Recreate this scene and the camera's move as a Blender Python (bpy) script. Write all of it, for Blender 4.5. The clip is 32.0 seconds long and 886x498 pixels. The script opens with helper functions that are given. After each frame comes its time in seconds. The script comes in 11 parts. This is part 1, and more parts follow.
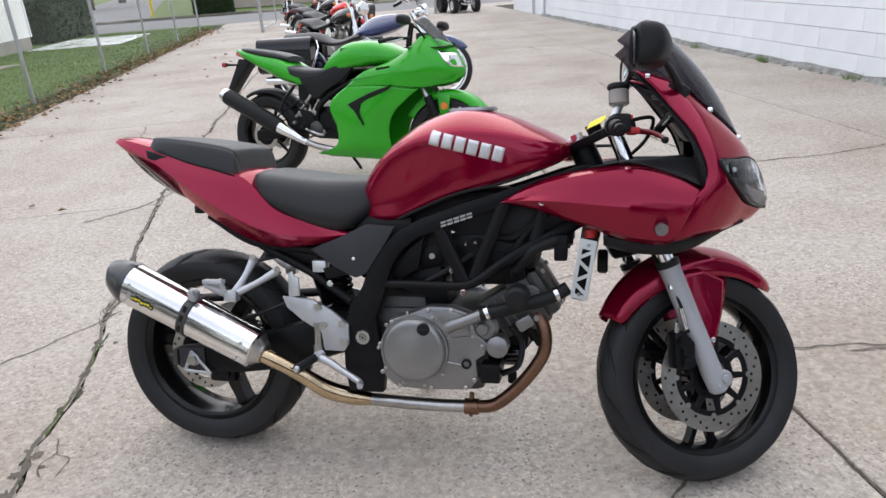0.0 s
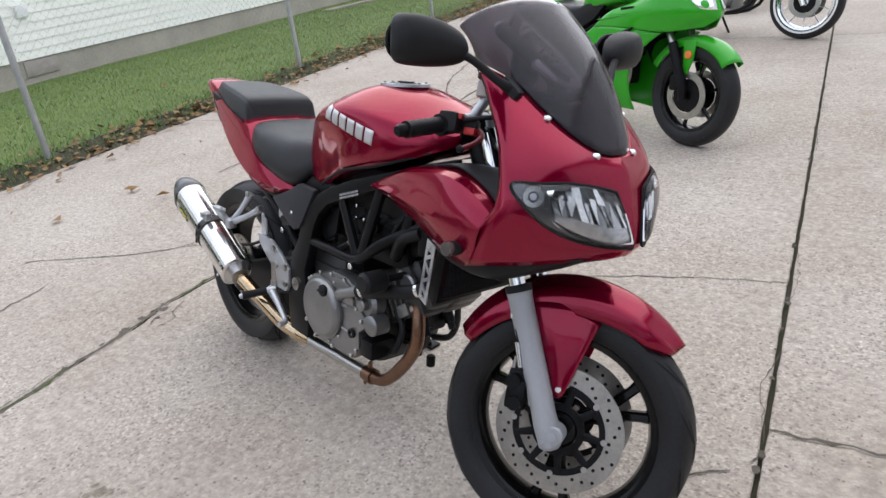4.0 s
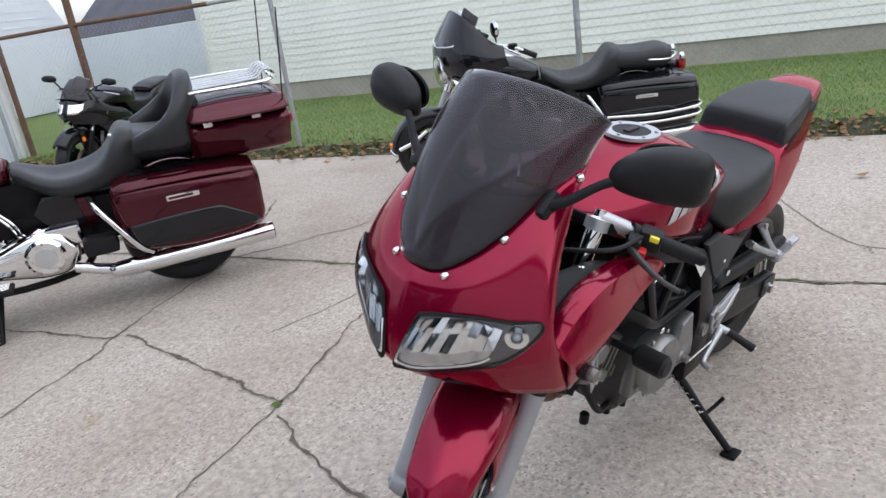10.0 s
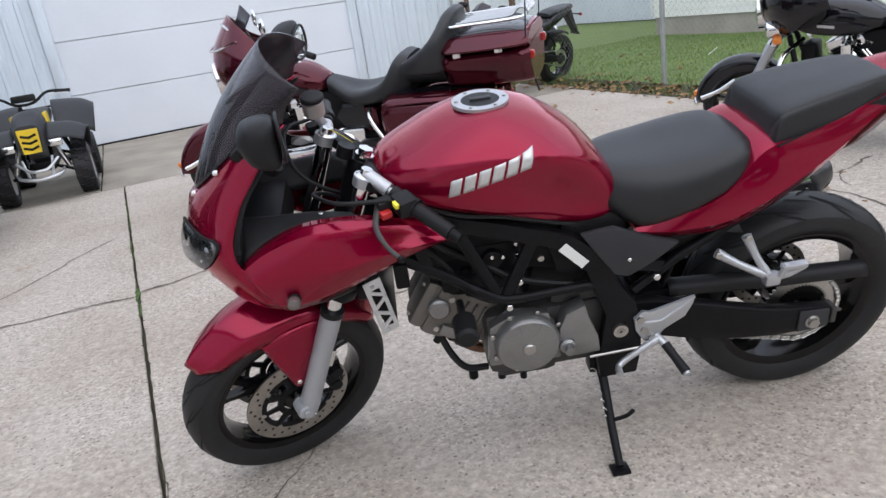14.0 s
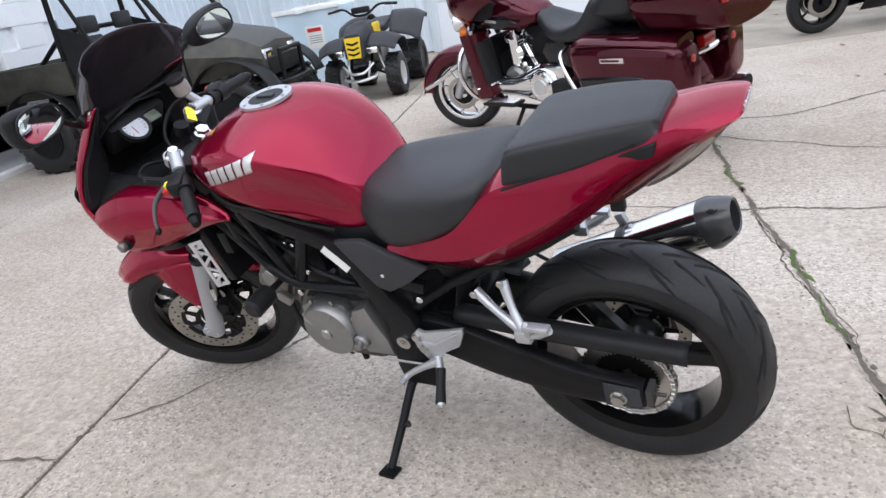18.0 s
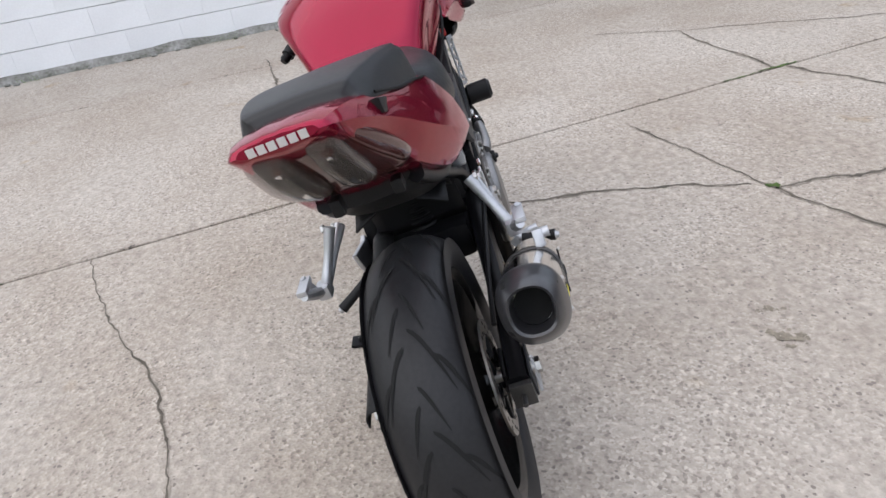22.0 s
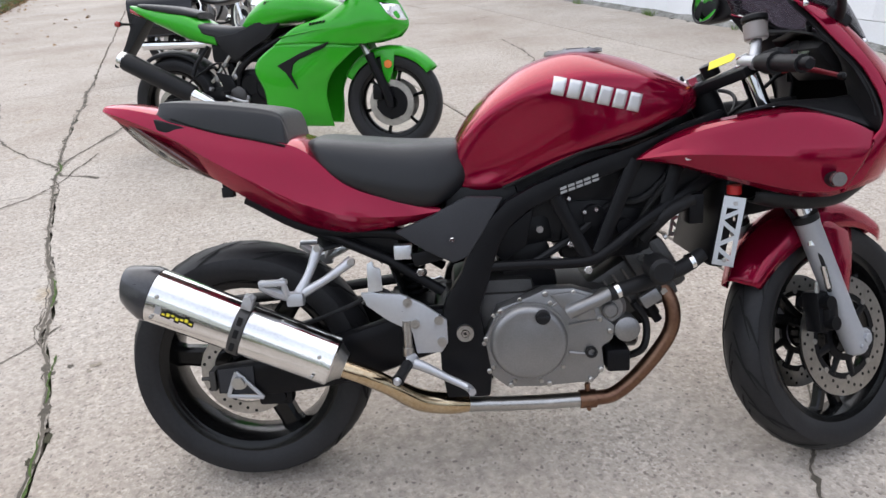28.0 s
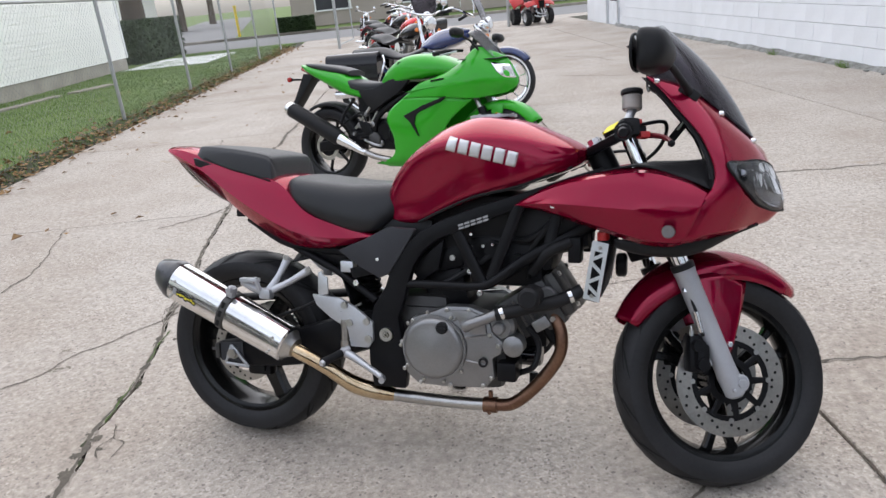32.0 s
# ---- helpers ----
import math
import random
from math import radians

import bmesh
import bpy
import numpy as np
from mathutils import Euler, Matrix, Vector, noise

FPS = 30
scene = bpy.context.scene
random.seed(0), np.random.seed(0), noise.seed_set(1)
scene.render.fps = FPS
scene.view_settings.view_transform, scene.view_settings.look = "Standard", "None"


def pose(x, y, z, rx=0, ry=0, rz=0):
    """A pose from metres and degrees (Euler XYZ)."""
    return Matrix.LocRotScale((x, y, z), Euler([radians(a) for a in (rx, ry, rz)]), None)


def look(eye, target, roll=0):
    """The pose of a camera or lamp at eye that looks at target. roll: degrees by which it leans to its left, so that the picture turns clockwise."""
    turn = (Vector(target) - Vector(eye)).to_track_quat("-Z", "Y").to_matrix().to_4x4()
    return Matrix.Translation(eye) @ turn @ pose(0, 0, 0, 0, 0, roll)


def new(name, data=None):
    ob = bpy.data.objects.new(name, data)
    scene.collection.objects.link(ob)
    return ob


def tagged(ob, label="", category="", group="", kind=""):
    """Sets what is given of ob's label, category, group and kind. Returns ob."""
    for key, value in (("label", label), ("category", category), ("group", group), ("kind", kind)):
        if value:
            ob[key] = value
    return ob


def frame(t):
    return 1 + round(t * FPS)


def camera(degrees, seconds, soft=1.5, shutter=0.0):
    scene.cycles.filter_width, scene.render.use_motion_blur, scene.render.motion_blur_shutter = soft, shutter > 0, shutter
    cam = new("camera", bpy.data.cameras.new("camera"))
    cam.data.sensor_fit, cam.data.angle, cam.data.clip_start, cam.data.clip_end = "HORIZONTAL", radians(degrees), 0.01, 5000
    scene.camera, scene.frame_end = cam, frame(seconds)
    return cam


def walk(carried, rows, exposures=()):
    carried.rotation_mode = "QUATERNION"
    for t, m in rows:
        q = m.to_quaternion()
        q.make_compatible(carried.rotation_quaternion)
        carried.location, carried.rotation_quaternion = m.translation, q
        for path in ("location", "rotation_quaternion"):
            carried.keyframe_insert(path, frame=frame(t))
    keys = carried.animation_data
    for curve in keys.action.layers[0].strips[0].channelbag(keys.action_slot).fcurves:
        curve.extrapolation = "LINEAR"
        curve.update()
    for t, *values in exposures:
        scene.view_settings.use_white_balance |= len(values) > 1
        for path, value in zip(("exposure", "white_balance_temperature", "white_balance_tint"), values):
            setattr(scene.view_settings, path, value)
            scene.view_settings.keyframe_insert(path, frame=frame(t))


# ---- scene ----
cam = camera(64.5, 32.0)
METRES, EYE, TILT, LEAN, TURN = 12.056, 1.386, 0.0, 0.0, 0.0
ROWS = [
    (0.0, 0.0, 0.0, 0.0, -1.56, -21.94, 3.88),
    (0.5, 0.0092, 0.0032, -0.0, 1.69, -23.77, 4.8),
    (1.0, 0.0243, 0.0024, -0.0001, 5.09, -24.16, 5.99),
    (1.5, 0.0421, -0.0003, 0.0014, 9.55, -23.33, 6.54),
    (2.0, 0.0565, 0.0055, 0.0, 12.88, -22.79, 6.75),
    (2.5, 0.0718, 0.0131, 0.0008, 17.35, -23.11, 6.36),
    (4.5, 0.1229, 0.0507, 0.0006, 42.12, -24.58, 7.33),
    (5.0, 0.1372, 0.0627, 0.0022, 50.76, -23.45, 7.75),
    (5.5, 0.1457, 0.0745, 0.0022, 57.79, -22.95, 8.28),
    (6.0, 0.1491, 0.0905, 0.0002, 64.09, -23.93, 7.97),
    (6.5, 0.1579, 0.1046, 0.0002, 71.63, -25.29, 8.81),
    (7.0, 0.1696, 0.1176, 0.0004, 80.08, -27.34, 9.21),
    (7.5, 0.1693, 0.1325, -0.0029, 85.18, -30.75, 8.79),
    (8.0, 0.1645, 0.1493, -0.0035, 90.34, -33.78, 7.42),
    (8.5, 0.1632, 0.1682, -0.0028, 100.28, -32.18, 6.79),
    (9.0, 0.1602, 0.1806, -0.0027, 110.65, -28.03, 7.0),
    (9.5, 0.1492, 0.1929, -0.0017, 116.86, -25.0, 5.83),
    (10.0, 0.1443, 0.2084, -0.0023, 121.85, -19.48, 7.92),
    (10.5, 0.1444, 0.2291, -0.0049, 128.69, -18.44, 8.89),
    (11.0, 0.1352, 0.2416, -0.0095, 133.68, -19.24, 8.7),
    (11.5, 0.1235, 0.2513, -0.0112, 140.53, -19.98, 6.92),
    (12.0, 0.1127, 0.2663, -0.0125, 147.7, -19.98, 6.74),
    (12.5, 0.1022, 0.2757, -0.0131, 152.41, -20.37, 7.01),
    (13.0, 0.0863, 0.2795, -0.0137, 155.38, -20.02, 6.79),
    (13.5, 0.0715, 0.2847, -0.0136, 157.74, -19.94, 7.75),
    (14.0, 0.0577, 0.2946, -0.0122, 161.58, -19.46, 8.22),
    (14.5, 0.0432, 0.2966, -0.0133, 164.27, -19.41, 8.35),
    (15.0, 0.0261, 0.2944, -0.0119, 167.93, -20.38, 8.01),
    (15.5, 0.0124, 0.2969, -0.0119, 170.87, -20.68, 8.14),
    (17.5, -0.0532, 0.2946, -0.0123, 190.42, -21.25, 8.97),
    (18.0, -0.0704, 0.2934, -0.0125, 196.3, -21.91, 9.35),
    (18.5, -0.0841, 0.2823, -0.0134, 203.32, -22.48, 7.95),
    (19.0, -0.0955, 0.2723, -0.0136, 210.75, -24.28, 7.77),
    (19.5, -0.1129, 0.263, -0.0123, 219.41, -24.72, 6.98),
    (20.0, -0.1231, 0.2502, -0.0141, 225.65, -25.88, 7.23),
    (20.5, -0.1296, 0.2328, -0.0143, 231.97, -27.63, 6.82),
    (21.0, -0.1386, 0.2173, -0.0144, 238.96, -29.05, 7.33),
    (21.5, -0.1482, 0.202, -0.0131, 247.31, -28.95, 7.67),
    (22.0, -0.1475, 0.1825, -0.0147, 254.74, -29.59, 7.58),
    (22.5, -0.1449, 0.1667, -0.0142, 262.87, -32.41, 8.21),
    (23.0, -0.1467, 0.1461, -0.0131, 271.59, -33.16, 8.12),
    (23.5, -0.1434, 0.1292, -0.0135, 280.51, -33.59, 8.79),
    (24.0, -0.1318, 0.1147, -0.0123, 289.6, -34.3, 9.11),
    (24.5, -0.125, 0.0967, -0.0119, 299.58, -33.29, 8.27),
    (26.5, -0.0827, 0.0484, -0.0077, 332.24, -29.44, 4.25),
    (27.0, -0.0688, 0.0422, -0.0084, 336.73, -28.39, 3.43),
    (27.5, -0.0554, 0.0397, -0.0069, 340.95, -27.51, 2.73),
    (28.0, -0.0475, 0.0324, -0.0057, 346.25, -25.41, 3.41),
    (28.5, -0.039, 0.0235, -0.0047, 350.55, -24.37, 4.7),
    (29.0, -0.029, 0.0212, -0.005, 352.0, -23.02, 5.88),
    (29.5, -0.0194, 0.0198, -0.0046, 354.63, -23.12, 5.49),
    (30.0, -0.0118, 0.0112, -0.0041, 355.59, -22.64, 5.23),
    (30.5, -0.0049, 0.0004, -0.004, 357.13, -21.21, 5.49),
    (31.0, 0.0009, -0.0018, -0.0038, 358.5, -20.26, 5.69),
    (31.5, 0.0082, -0.0015, -0.0023, 361.76, -21.39, 5.72),
    (32.0, 0.0133, -0.0064, -0.0011, 364.45, -20.44, 5.62),
]
walk(cam, [(t, pose(0, 0, EYE, TILT, LEAN, TURN) @ pose(METRES * x, METRES * y, METRES * z, 90 + pitch, roll, yaw)) for t, x, y, z, yaw, pitch, roll in ROWS],
     [(0.0, 0.60, 6360, 12), (3.0, 0.57, 6360, 12), (6.0, 0.56, 6300, 12), (8.8, 0.54, 6270, 12), (10.2, 0.48, 6200, 12), (11.6, 0.49, 6200, 12), (13.0, 0.55, 6220, 12), (14.4, 0.50, 6210, 12), (15.1, 0.74, 6200, 12), (19.5, 0.82, 6200, 12), (21.0, 0.68, 6330, 12), (22.4, 0.56, 6360, 12), (24.2, 0.77, 6380, 12), (27.0, 0.80, 6380, 12), (28.5, 0.62, 6360, 12), (32.0, 0.56, 6350, 12)])

# ---- light: a bright overcast sky ----
world = bpy.data.worlds.new("overcast")
scene.world = world
world.use_nodes = True
wn, wl = world.node_tree.nodes, world.node_tree.links
sky = wn.new("ShaderNodeTexSky")
sky.sky_type = "NISHITA"
sky.sun_disc = False
sky.sun_elevation, sky.sun_rotation = radians(70), radians(-5)
sky.dust_density, sky.air_density, sky.ozone_density = 3.0, 1.2, 2.0
grey = wn.new("ShaderNodeHueSaturation")
grey.inputs["Saturation"].default_value = 0.36
wl.new(sky.outputs[0], grey.inputs["Color"])
cloud = wn.new("ShaderNodeMix")
cloud.data_type, cloud.blend_type = "RGBA", "DARKEN"
cloud.inputs[0].default_value = 1.0
cloud.inputs[7].default_value = (5.1, 5.1, 5.25, 1)
wl.new(grey.outputs[0], cloud.inputs[6])
# a thin bright overcast, a little brighter towards the horizon
way = wn.new("ShaderNodeTexCoord")
sepw = wn.new("ShaderNodeSeparateXYZ")
wl.new(way.outputs["Generated"], sepw.inputs[0])
rise = wn.new("ShaderNodeMapRange")
rise.inputs["From Min"].default_value, rise.inputs["From Max"].default_value = 0.0, 1.0
rise.inputs["To Min"].default_value, rise.inputs["To Max"].default_value = 1.86, 1.60
wl.new(sepw.outputs["Z"], rise.inputs["Value"])
dome = wn.new("ShaderNodeMix")
dome.data_type, dome.blend_type = "RGBA", "MULTIPLY"
dome.inputs[0].default_value = 1.0
wl.new(cloud.outputs[2], dome.inputs[6])
wl.new(rise.outputs[0], dome.inputs[7])
wl.new(dome.outputs[2], wn["Background"].inputs["Color"])
wn["Background"].inputs["Strength"].default_value = 0.15
sun = new("sun", bpy.data.lights.new("sun", "SUN"))
sun.data.energy, sun.data.angle, sun.data.color = 0.4, radians(120), (1.0, 0.99, 0.99)
sun.matrix_world = look((-0.5, 2.2, 6.0), (0, 0, 0))

# ---- materials ----
MATS = {}


def material(name, colour, rough=0.5, metal=0.0, vary=0.12, scale=9.0, fine=120.0, bump=0.0, bump_scale=200.0,
             colour2=None, coat=0.0, spec=0.5, alpha=1.0, transmission=0.0, per_object=0.0, streak=None, rough_vary=0.12):
    """A surface with large stains and fine grain in its colour, gloss and relief."""
    m = bpy.data.materials.new(name)
    m.use_nodes = True
    n, k = m.node_tree.nodes, m.node_tree.links
    b = n["Principled BSDF"]
    co = n.new("ShaderNodeTexCoord")
    src = co.outputs["Object"]
    if streak:
        mp = n.new("ShaderNodeMapping")
        mp.inputs["Scale"].default_value = streak
        k.new(src, mp.inputs["Vector"])
        src = mp.outputs["Vector"]
    big = n.new("ShaderNodeTexNoise")
    big.inputs["Scale"].default_value, big.inputs["Detail"].default_value = scale, 4
    k.new(src, big.inputs["Vector"])
    small = n.new("ShaderNodeTexNoise")
    small.inputs["Scale"].default_value, small.inputs["Detail"].default_value = fine, 3
    k.new(src, small.inputs["Vector"])
    mixf = n.new("ShaderNodeMix")
    mixf.inputs[0].default_value = 0.4
    k.new(big.outputs["Fac"], mixf.inputs[2])
    k.new(small.outputs["Fac"], mixf.inputs[3])
    ramp = n.new("ShaderNodeValToRGB")
    c2 = colour2 or [c * (1 - vary) for c in colour]
    c1 = colour if colour2 else [min(1.0, c * (1 + vary)) for c in colour]
    ramp.color_ramp.elements[0].position, ramp.color_ramp.elements[1].position = 0.33, 0.67
    ramp.color_ramp.elements[0].color, ramp.color_ramp.elements[1].color = (*c2, 1), (*c1, 1)
    k.new(mixf.outputs[0], ramp.inputs[0])
    out = ramp.outputs[0]
    if per_object:
        info = n.new("ShaderNodeObjectInfo")
        rng = n.new("ShaderNodeMapRange")
        rng.inputs["To Min"].default_value, rng.inputs["To Max"].default_value = 1 - per_object, 1 + per_object
        k.new(info.outputs["Random"], rng.inputs["Value"])
        hsv = n.new("ShaderNodeHueSaturation")
        k.new(rng.outputs[0], hsv.inputs["Value"])
        k.new(out, hsv.inputs["Color"])
        out = hsv.outputs[0]
    k.new(out, b.inputs["Base Color"])
    rr = n.new("ShaderNodeMapRange")
    rr.inputs["To Min"].default_value, rr.inputs["To Max"].default_value = max(0.0, rough - rough_vary * rough), min(1.0, rough + rough_vary * rough)
    k.new(big.outputs["Fac"], rr.inputs["Value"])
    k.new(rr.outputs[0], b.inputs["Roughness"])
    b.inputs["Metallic"].default_value = metal
    b.inputs["Coat Weight"].default_value = coat
    b.inputs["Coat Roughness"].default_value = 0.04
    b.inputs["Specular IOR Level"].default_value = spec
    b.inputs["Alpha"].default_value = alpha
    b.inputs["Transmission Weight"].default_value = transmission
    if bump:
        bn = n.new("ShaderNodeTexNoise")
        bn.inputs["Scale"].default_value, bn.inputs["Detail"].default_value = bump_scale, 2
        k.new(src, bn.inputs["Vector"])
        bp = n.new("ShaderNodeBump")
        bp.inputs["Strength"].default_value, bp.inputs["Distance"].default_value = bump, 0.002
        k.new(bn.outputs["Fac"], bp.inputs["Height"])
        k.new(bp.outputs[0], b.inputs["Normal"])
    MATS[name] = m
    return m


def candy_paint(name, deep, light):
    """Clear-coated metallic paint: fine flakes under gloss."""
    m = material(name, light, rough=0.19, metal=0.58, vary=0.1, scale=3, fine=900, coat=0.6, colour2=deep, spec=0.2)
    b = m.node_tree.nodes["Principled BSDF"]
    b.inputs["Specular Tint"].default_value = (1.0, 0.22, 0.36, 1)
    b.inputs["Coat Roughness"].default_value = 0.015
    return m


def concrete(name):
    """Worn exposed-aggregate concrete: pebbles, pits, stains."""
    m = bpy.data.materials.new(name)
    m.use_nodes = True
    n, k = m.node_tree.nodes, m.node_tree.links
    b = n["Principled BSDF"]
    co = n.new("ShaderNodeTexCoord")
    geo = n.new("ShaderNodeNewGeometry")
    src = geo.outputs["Position"]
    peb = n.new("ShaderNodeTexVoronoi")
    peb.inputs["Scale"].default_value = 115
    k.new(src, peb.inputs["Vector"])
    grit = n.new("ShaderNodeTexVoronoi")
    grit.inputs["Scale"].default_value = 190
    k.new(src, grit.inputs["Vector"])
    sep = n.new("ShaderNodeSeparateColor")
    k.new(peb.outputs["Color"], sep.inputs[0])
    sep2 = n.new("ShaderNodeSeparateColor")
    k.new(grit.outputs["Color"], sep2.inputs[0])
    pr = n.new("ShaderNodeValToRGB")
    e = pr.color_ramp.elements
    e[0].position, e[0].color = 0.0, (0.14, 0.12, 0.105, 1)
    e[1].position, e[1].color = 1.0, (0.68, 0.65, 0.60, 1)
    for pos, col in ((0.08, (0.20, 0.175, 0.155, 1)), (0.17, (0.35, 0.315, 0.283, 1)), (0.5, (0.42, 0.385, 0.348, 1)), (0.78, (0.475, 0.438, 0.398, 1)), (0.9, (0.58, 0.545, 0.50, 1))):
        q = e.new(pos)
        q.color = col
    k.new(sep.outputs[0], pr.inputs[0])
    gr = n.new("ShaderNodeValToRGB")
    e = gr.color_ramp.elements
    e[0].position, e[0].color = 0.0, (0.12, 0.10, 0.085, 1)
    e[1].position, e[1].color = 1.0, (0.66, 0.63, 0.58, 1)
    for pos, col in ((0.07, (0.24, 0.21, 0.19, 1)), (0.14, (0.38, 0.35, 0.315, 1)), (0.86, (0.45, 0.415, 0.38, 1))):
        q = e.new(pos)
        q.color = col
    k.new(sep2.outputs[1], gr.inputs[0])
    worn = n.new("ShaderNodeTexNoise")
    worn.inputs["Scale"].default_value, worn.inputs["Detail"].default_value = 1.7, 5
    k.new(src, worn.inputs["Vector"])
    wr = n.new("ShaderNodeMapRange")
    wr.inputs["From Min"].default_value, wr.inputs["From Max"].default_value = 0.36, 0.60
    wr.inputs["To Min"].default_value, wr.inputs["To Max"].default_value = 0.15, 0.80
    k.new(worn.outputs["Fac"], wr.inputs["Value"])
    grain = n.new("ShaderNodeMix")
    grain.data_type = "RGBA"
    grain.inputs[0].default_value = 0.34
    k.new(pr.outputs[0], grain.inputs[6])
    k.new(gr.outputs[0], grain.inputs[7])
    mortar = n.new("ShaderNodeTexNoise")
    mortar.inputs["Scale"].default_value, mortar.inputs["Detail"].default_value = 24, 6
    k.new(src, mortar.inputs["Vector"])
    mr = n.new("ShaderNodeValToRGB")
    mr.color_ramp.elements[0].position, mr.color_ramp.elements[1].position = 0.35, 0.65
    mr.color_ramp.elements[0].color, mr.color_ramp.elements[1].color = (0.345, 0.315, 0.285, 1), (0.47, 0.435, 0.395, 1)
    k.new(mortar.outputs["Fac"], mr.inputs[0])
    mix = n.new("ShaderNodeMix")
    mix.data_type = "RGBA"
    k.new(wr.outputs[0], mix.inputs[0])
    k.new(mr.outputs[0], mix.inputs[6])
    k.new(grain.outputs[2], mix.inputs[7])
    stain = n.new("ShaderNodeTexNoise")
    stain.inputs["Scale"].default_value, stain.inputs["Detail"].default_value, stain.inputs["Roughness"].default_value = 0.75, 6, 0.62
    k.new(src, stain.inputs["Vector"])
    sr = n.new("ShaderNodeValToRGB")
    sr.color_ramp.elements[0].position, sr.color_ramp.elements[1].position = 0.28, 0.62
    sr.color_ramp.elements[0].color, sr.color_ramp.elements[1].color = (0.78, 0.705, 0.625, 1), (1.072, 1.045, 1.0, 1)
    k.new(stain.outputs["Fac"], sr.inputs[0])
    clump = n.new("ShaderNodeTexNoise")
    clump.inputs["Scale"].default_value, clump.inputs["Detail"].default_value = 48, 2
    k.new(src, clump.inputs["Vector"])
    cr = n.new("ShaderNodeMapRange")
    cr.inputs["From Min"].default_value, cr.inputs["From Max"].default_value = 0.3, 0.7
    cr.inputs["To Min"].default_value, cr.inputs["To Max"].default_value = 0.90, 1.10
    k.new(clump.outputs["Fac"], cr.inputs["Value"])
    lump = n.new("ShaderNodeMix")
    lump.data_type, lump.blend_type = "RGBA", "MULTIPLY"
    lump.inputs[0].default_value = 1.0
    k.new(mix.outputs[2], lump.inputs[6])
    k.new(cr.outputs[0], lump.inputs[7])
    mul = n.new("ShaderNodeMix")
    mul.data_type, mul.blend_type = "RGBA", "MULTIPLY"
    mul.inputs[0].default_value = 1.0
    k.new(lump.outputs[2], mul.inputs[6])
    k.new(sr.outputs[0], mul.inputs[7])
    spot = n.new("ShaderNodeTexNoise")
    spot.inputs["Scale"].default_value, spot.inputs["Detail"].default_value = 2.6, 3
    k.new(src, spot.inputs["Vector"])
    spr = n.new("ShaderNodeValToRGB")
    spr.color_ramp.elements[0].position, spr.color_ramp.elements[1].position = 0.68, 0.76
    spr.color_ramp.elements[0].color, spr.color_ramp.elements[1].color = (1, 1, 1, 1), (0.86, 0.78, 0.64, 1)
    k.new(spot.outputs["Fac"], spr.inputs[0])
    mul2 = n.new("ShaderNodeMix")
    mul2.data_type, mul2.blend_type = "RGBA", "MULTIPLY"
    mul2.inputs[0].default_value = 1.0
    k.new(mul.outputs[2], mul2.inputs[6])
    k.new(spr.outputs[0], mul2.inputs[7])
    pit = n.new("ShaderNodeTexVoronoi")
    pit.inputs["Scale"].default_value = 66
    warp = n.new("ShaderNodeMix")
    warp.data_type, warp.blend_type = "RGBA", "ADD"
    warp.inputs[0].default_value = 0.03
    k.new(src, warp.inputs[6])
    k.new(mortar.outputs["Color"], warp.inputs[7])
    k.new(warp.outputs[2], pit.inputs["Vector"])
    seppit = n.new("ShaderNodeSeparateColor")
    k.new(pit.outputs["Color"], seppit.inputs[0])
    deep = n.new("ShaderNodeMapRange")
    deep.inputs["From Min"].default_value, deep.inputs["From Max"].default_value = 0.66, 1.0
    deep.inputs["To Min"].default_value, deep.inputs["To Max"].default_value = 0.0, 0.38
    k.new(seppit.outputs[0], deep.inputs["Value"])
    hole = n.new("ShaderNodeMath")
    hole.operation = "LESS_THAN"
    k.new(pit.outputs["Distance"], hole.inputs[0])
    k.new(deep.outputs[0], hole.inputs[1])
    dark = n.new("ShaderNodeMix")
    dark.data_type = "RGBA"
    k.new(hole.outputs[0], dark.inputs[0])
    k.new(mul2.outputs[2], dark.inputs[6])
    dark.inputs[7].default_value = (0.215, 0.185, 0.16, 1)
    info = n.new("ShaderNodeObjectInfo")
    rng = n.new("ShaderNodeMapRange")
    rng.inputs["To Min"].default_value, rng.inputs["To Max"].default_value = 0.97, 1.03
    k.new(info.outputs["Random"], rng.inputs["Value"])
    hsv = n.new("ShaderNodeHueSaturation")
    k.new(rng.outputs[0], hsv.inputs["Value"])
    k.new(dark.outputs[2], hsv.inputs["Color"])
    k.new(hsv.outputs[0], b.inputs["Base Color"])
    b.inputs["Roughness"].default_value = 0.88
    bp = n.new("ShaderNodeBump")
    bp.inputs["Strength"].default_value, bp.inputs["Distance"].default_value = 0.5, 0.004
    k.new(peb.outputs["Distance"], bp.inputs["Height"])
    k.new(bp.outputs[0], b.inputs["Normal"])
    MATS[name] = m
    return m


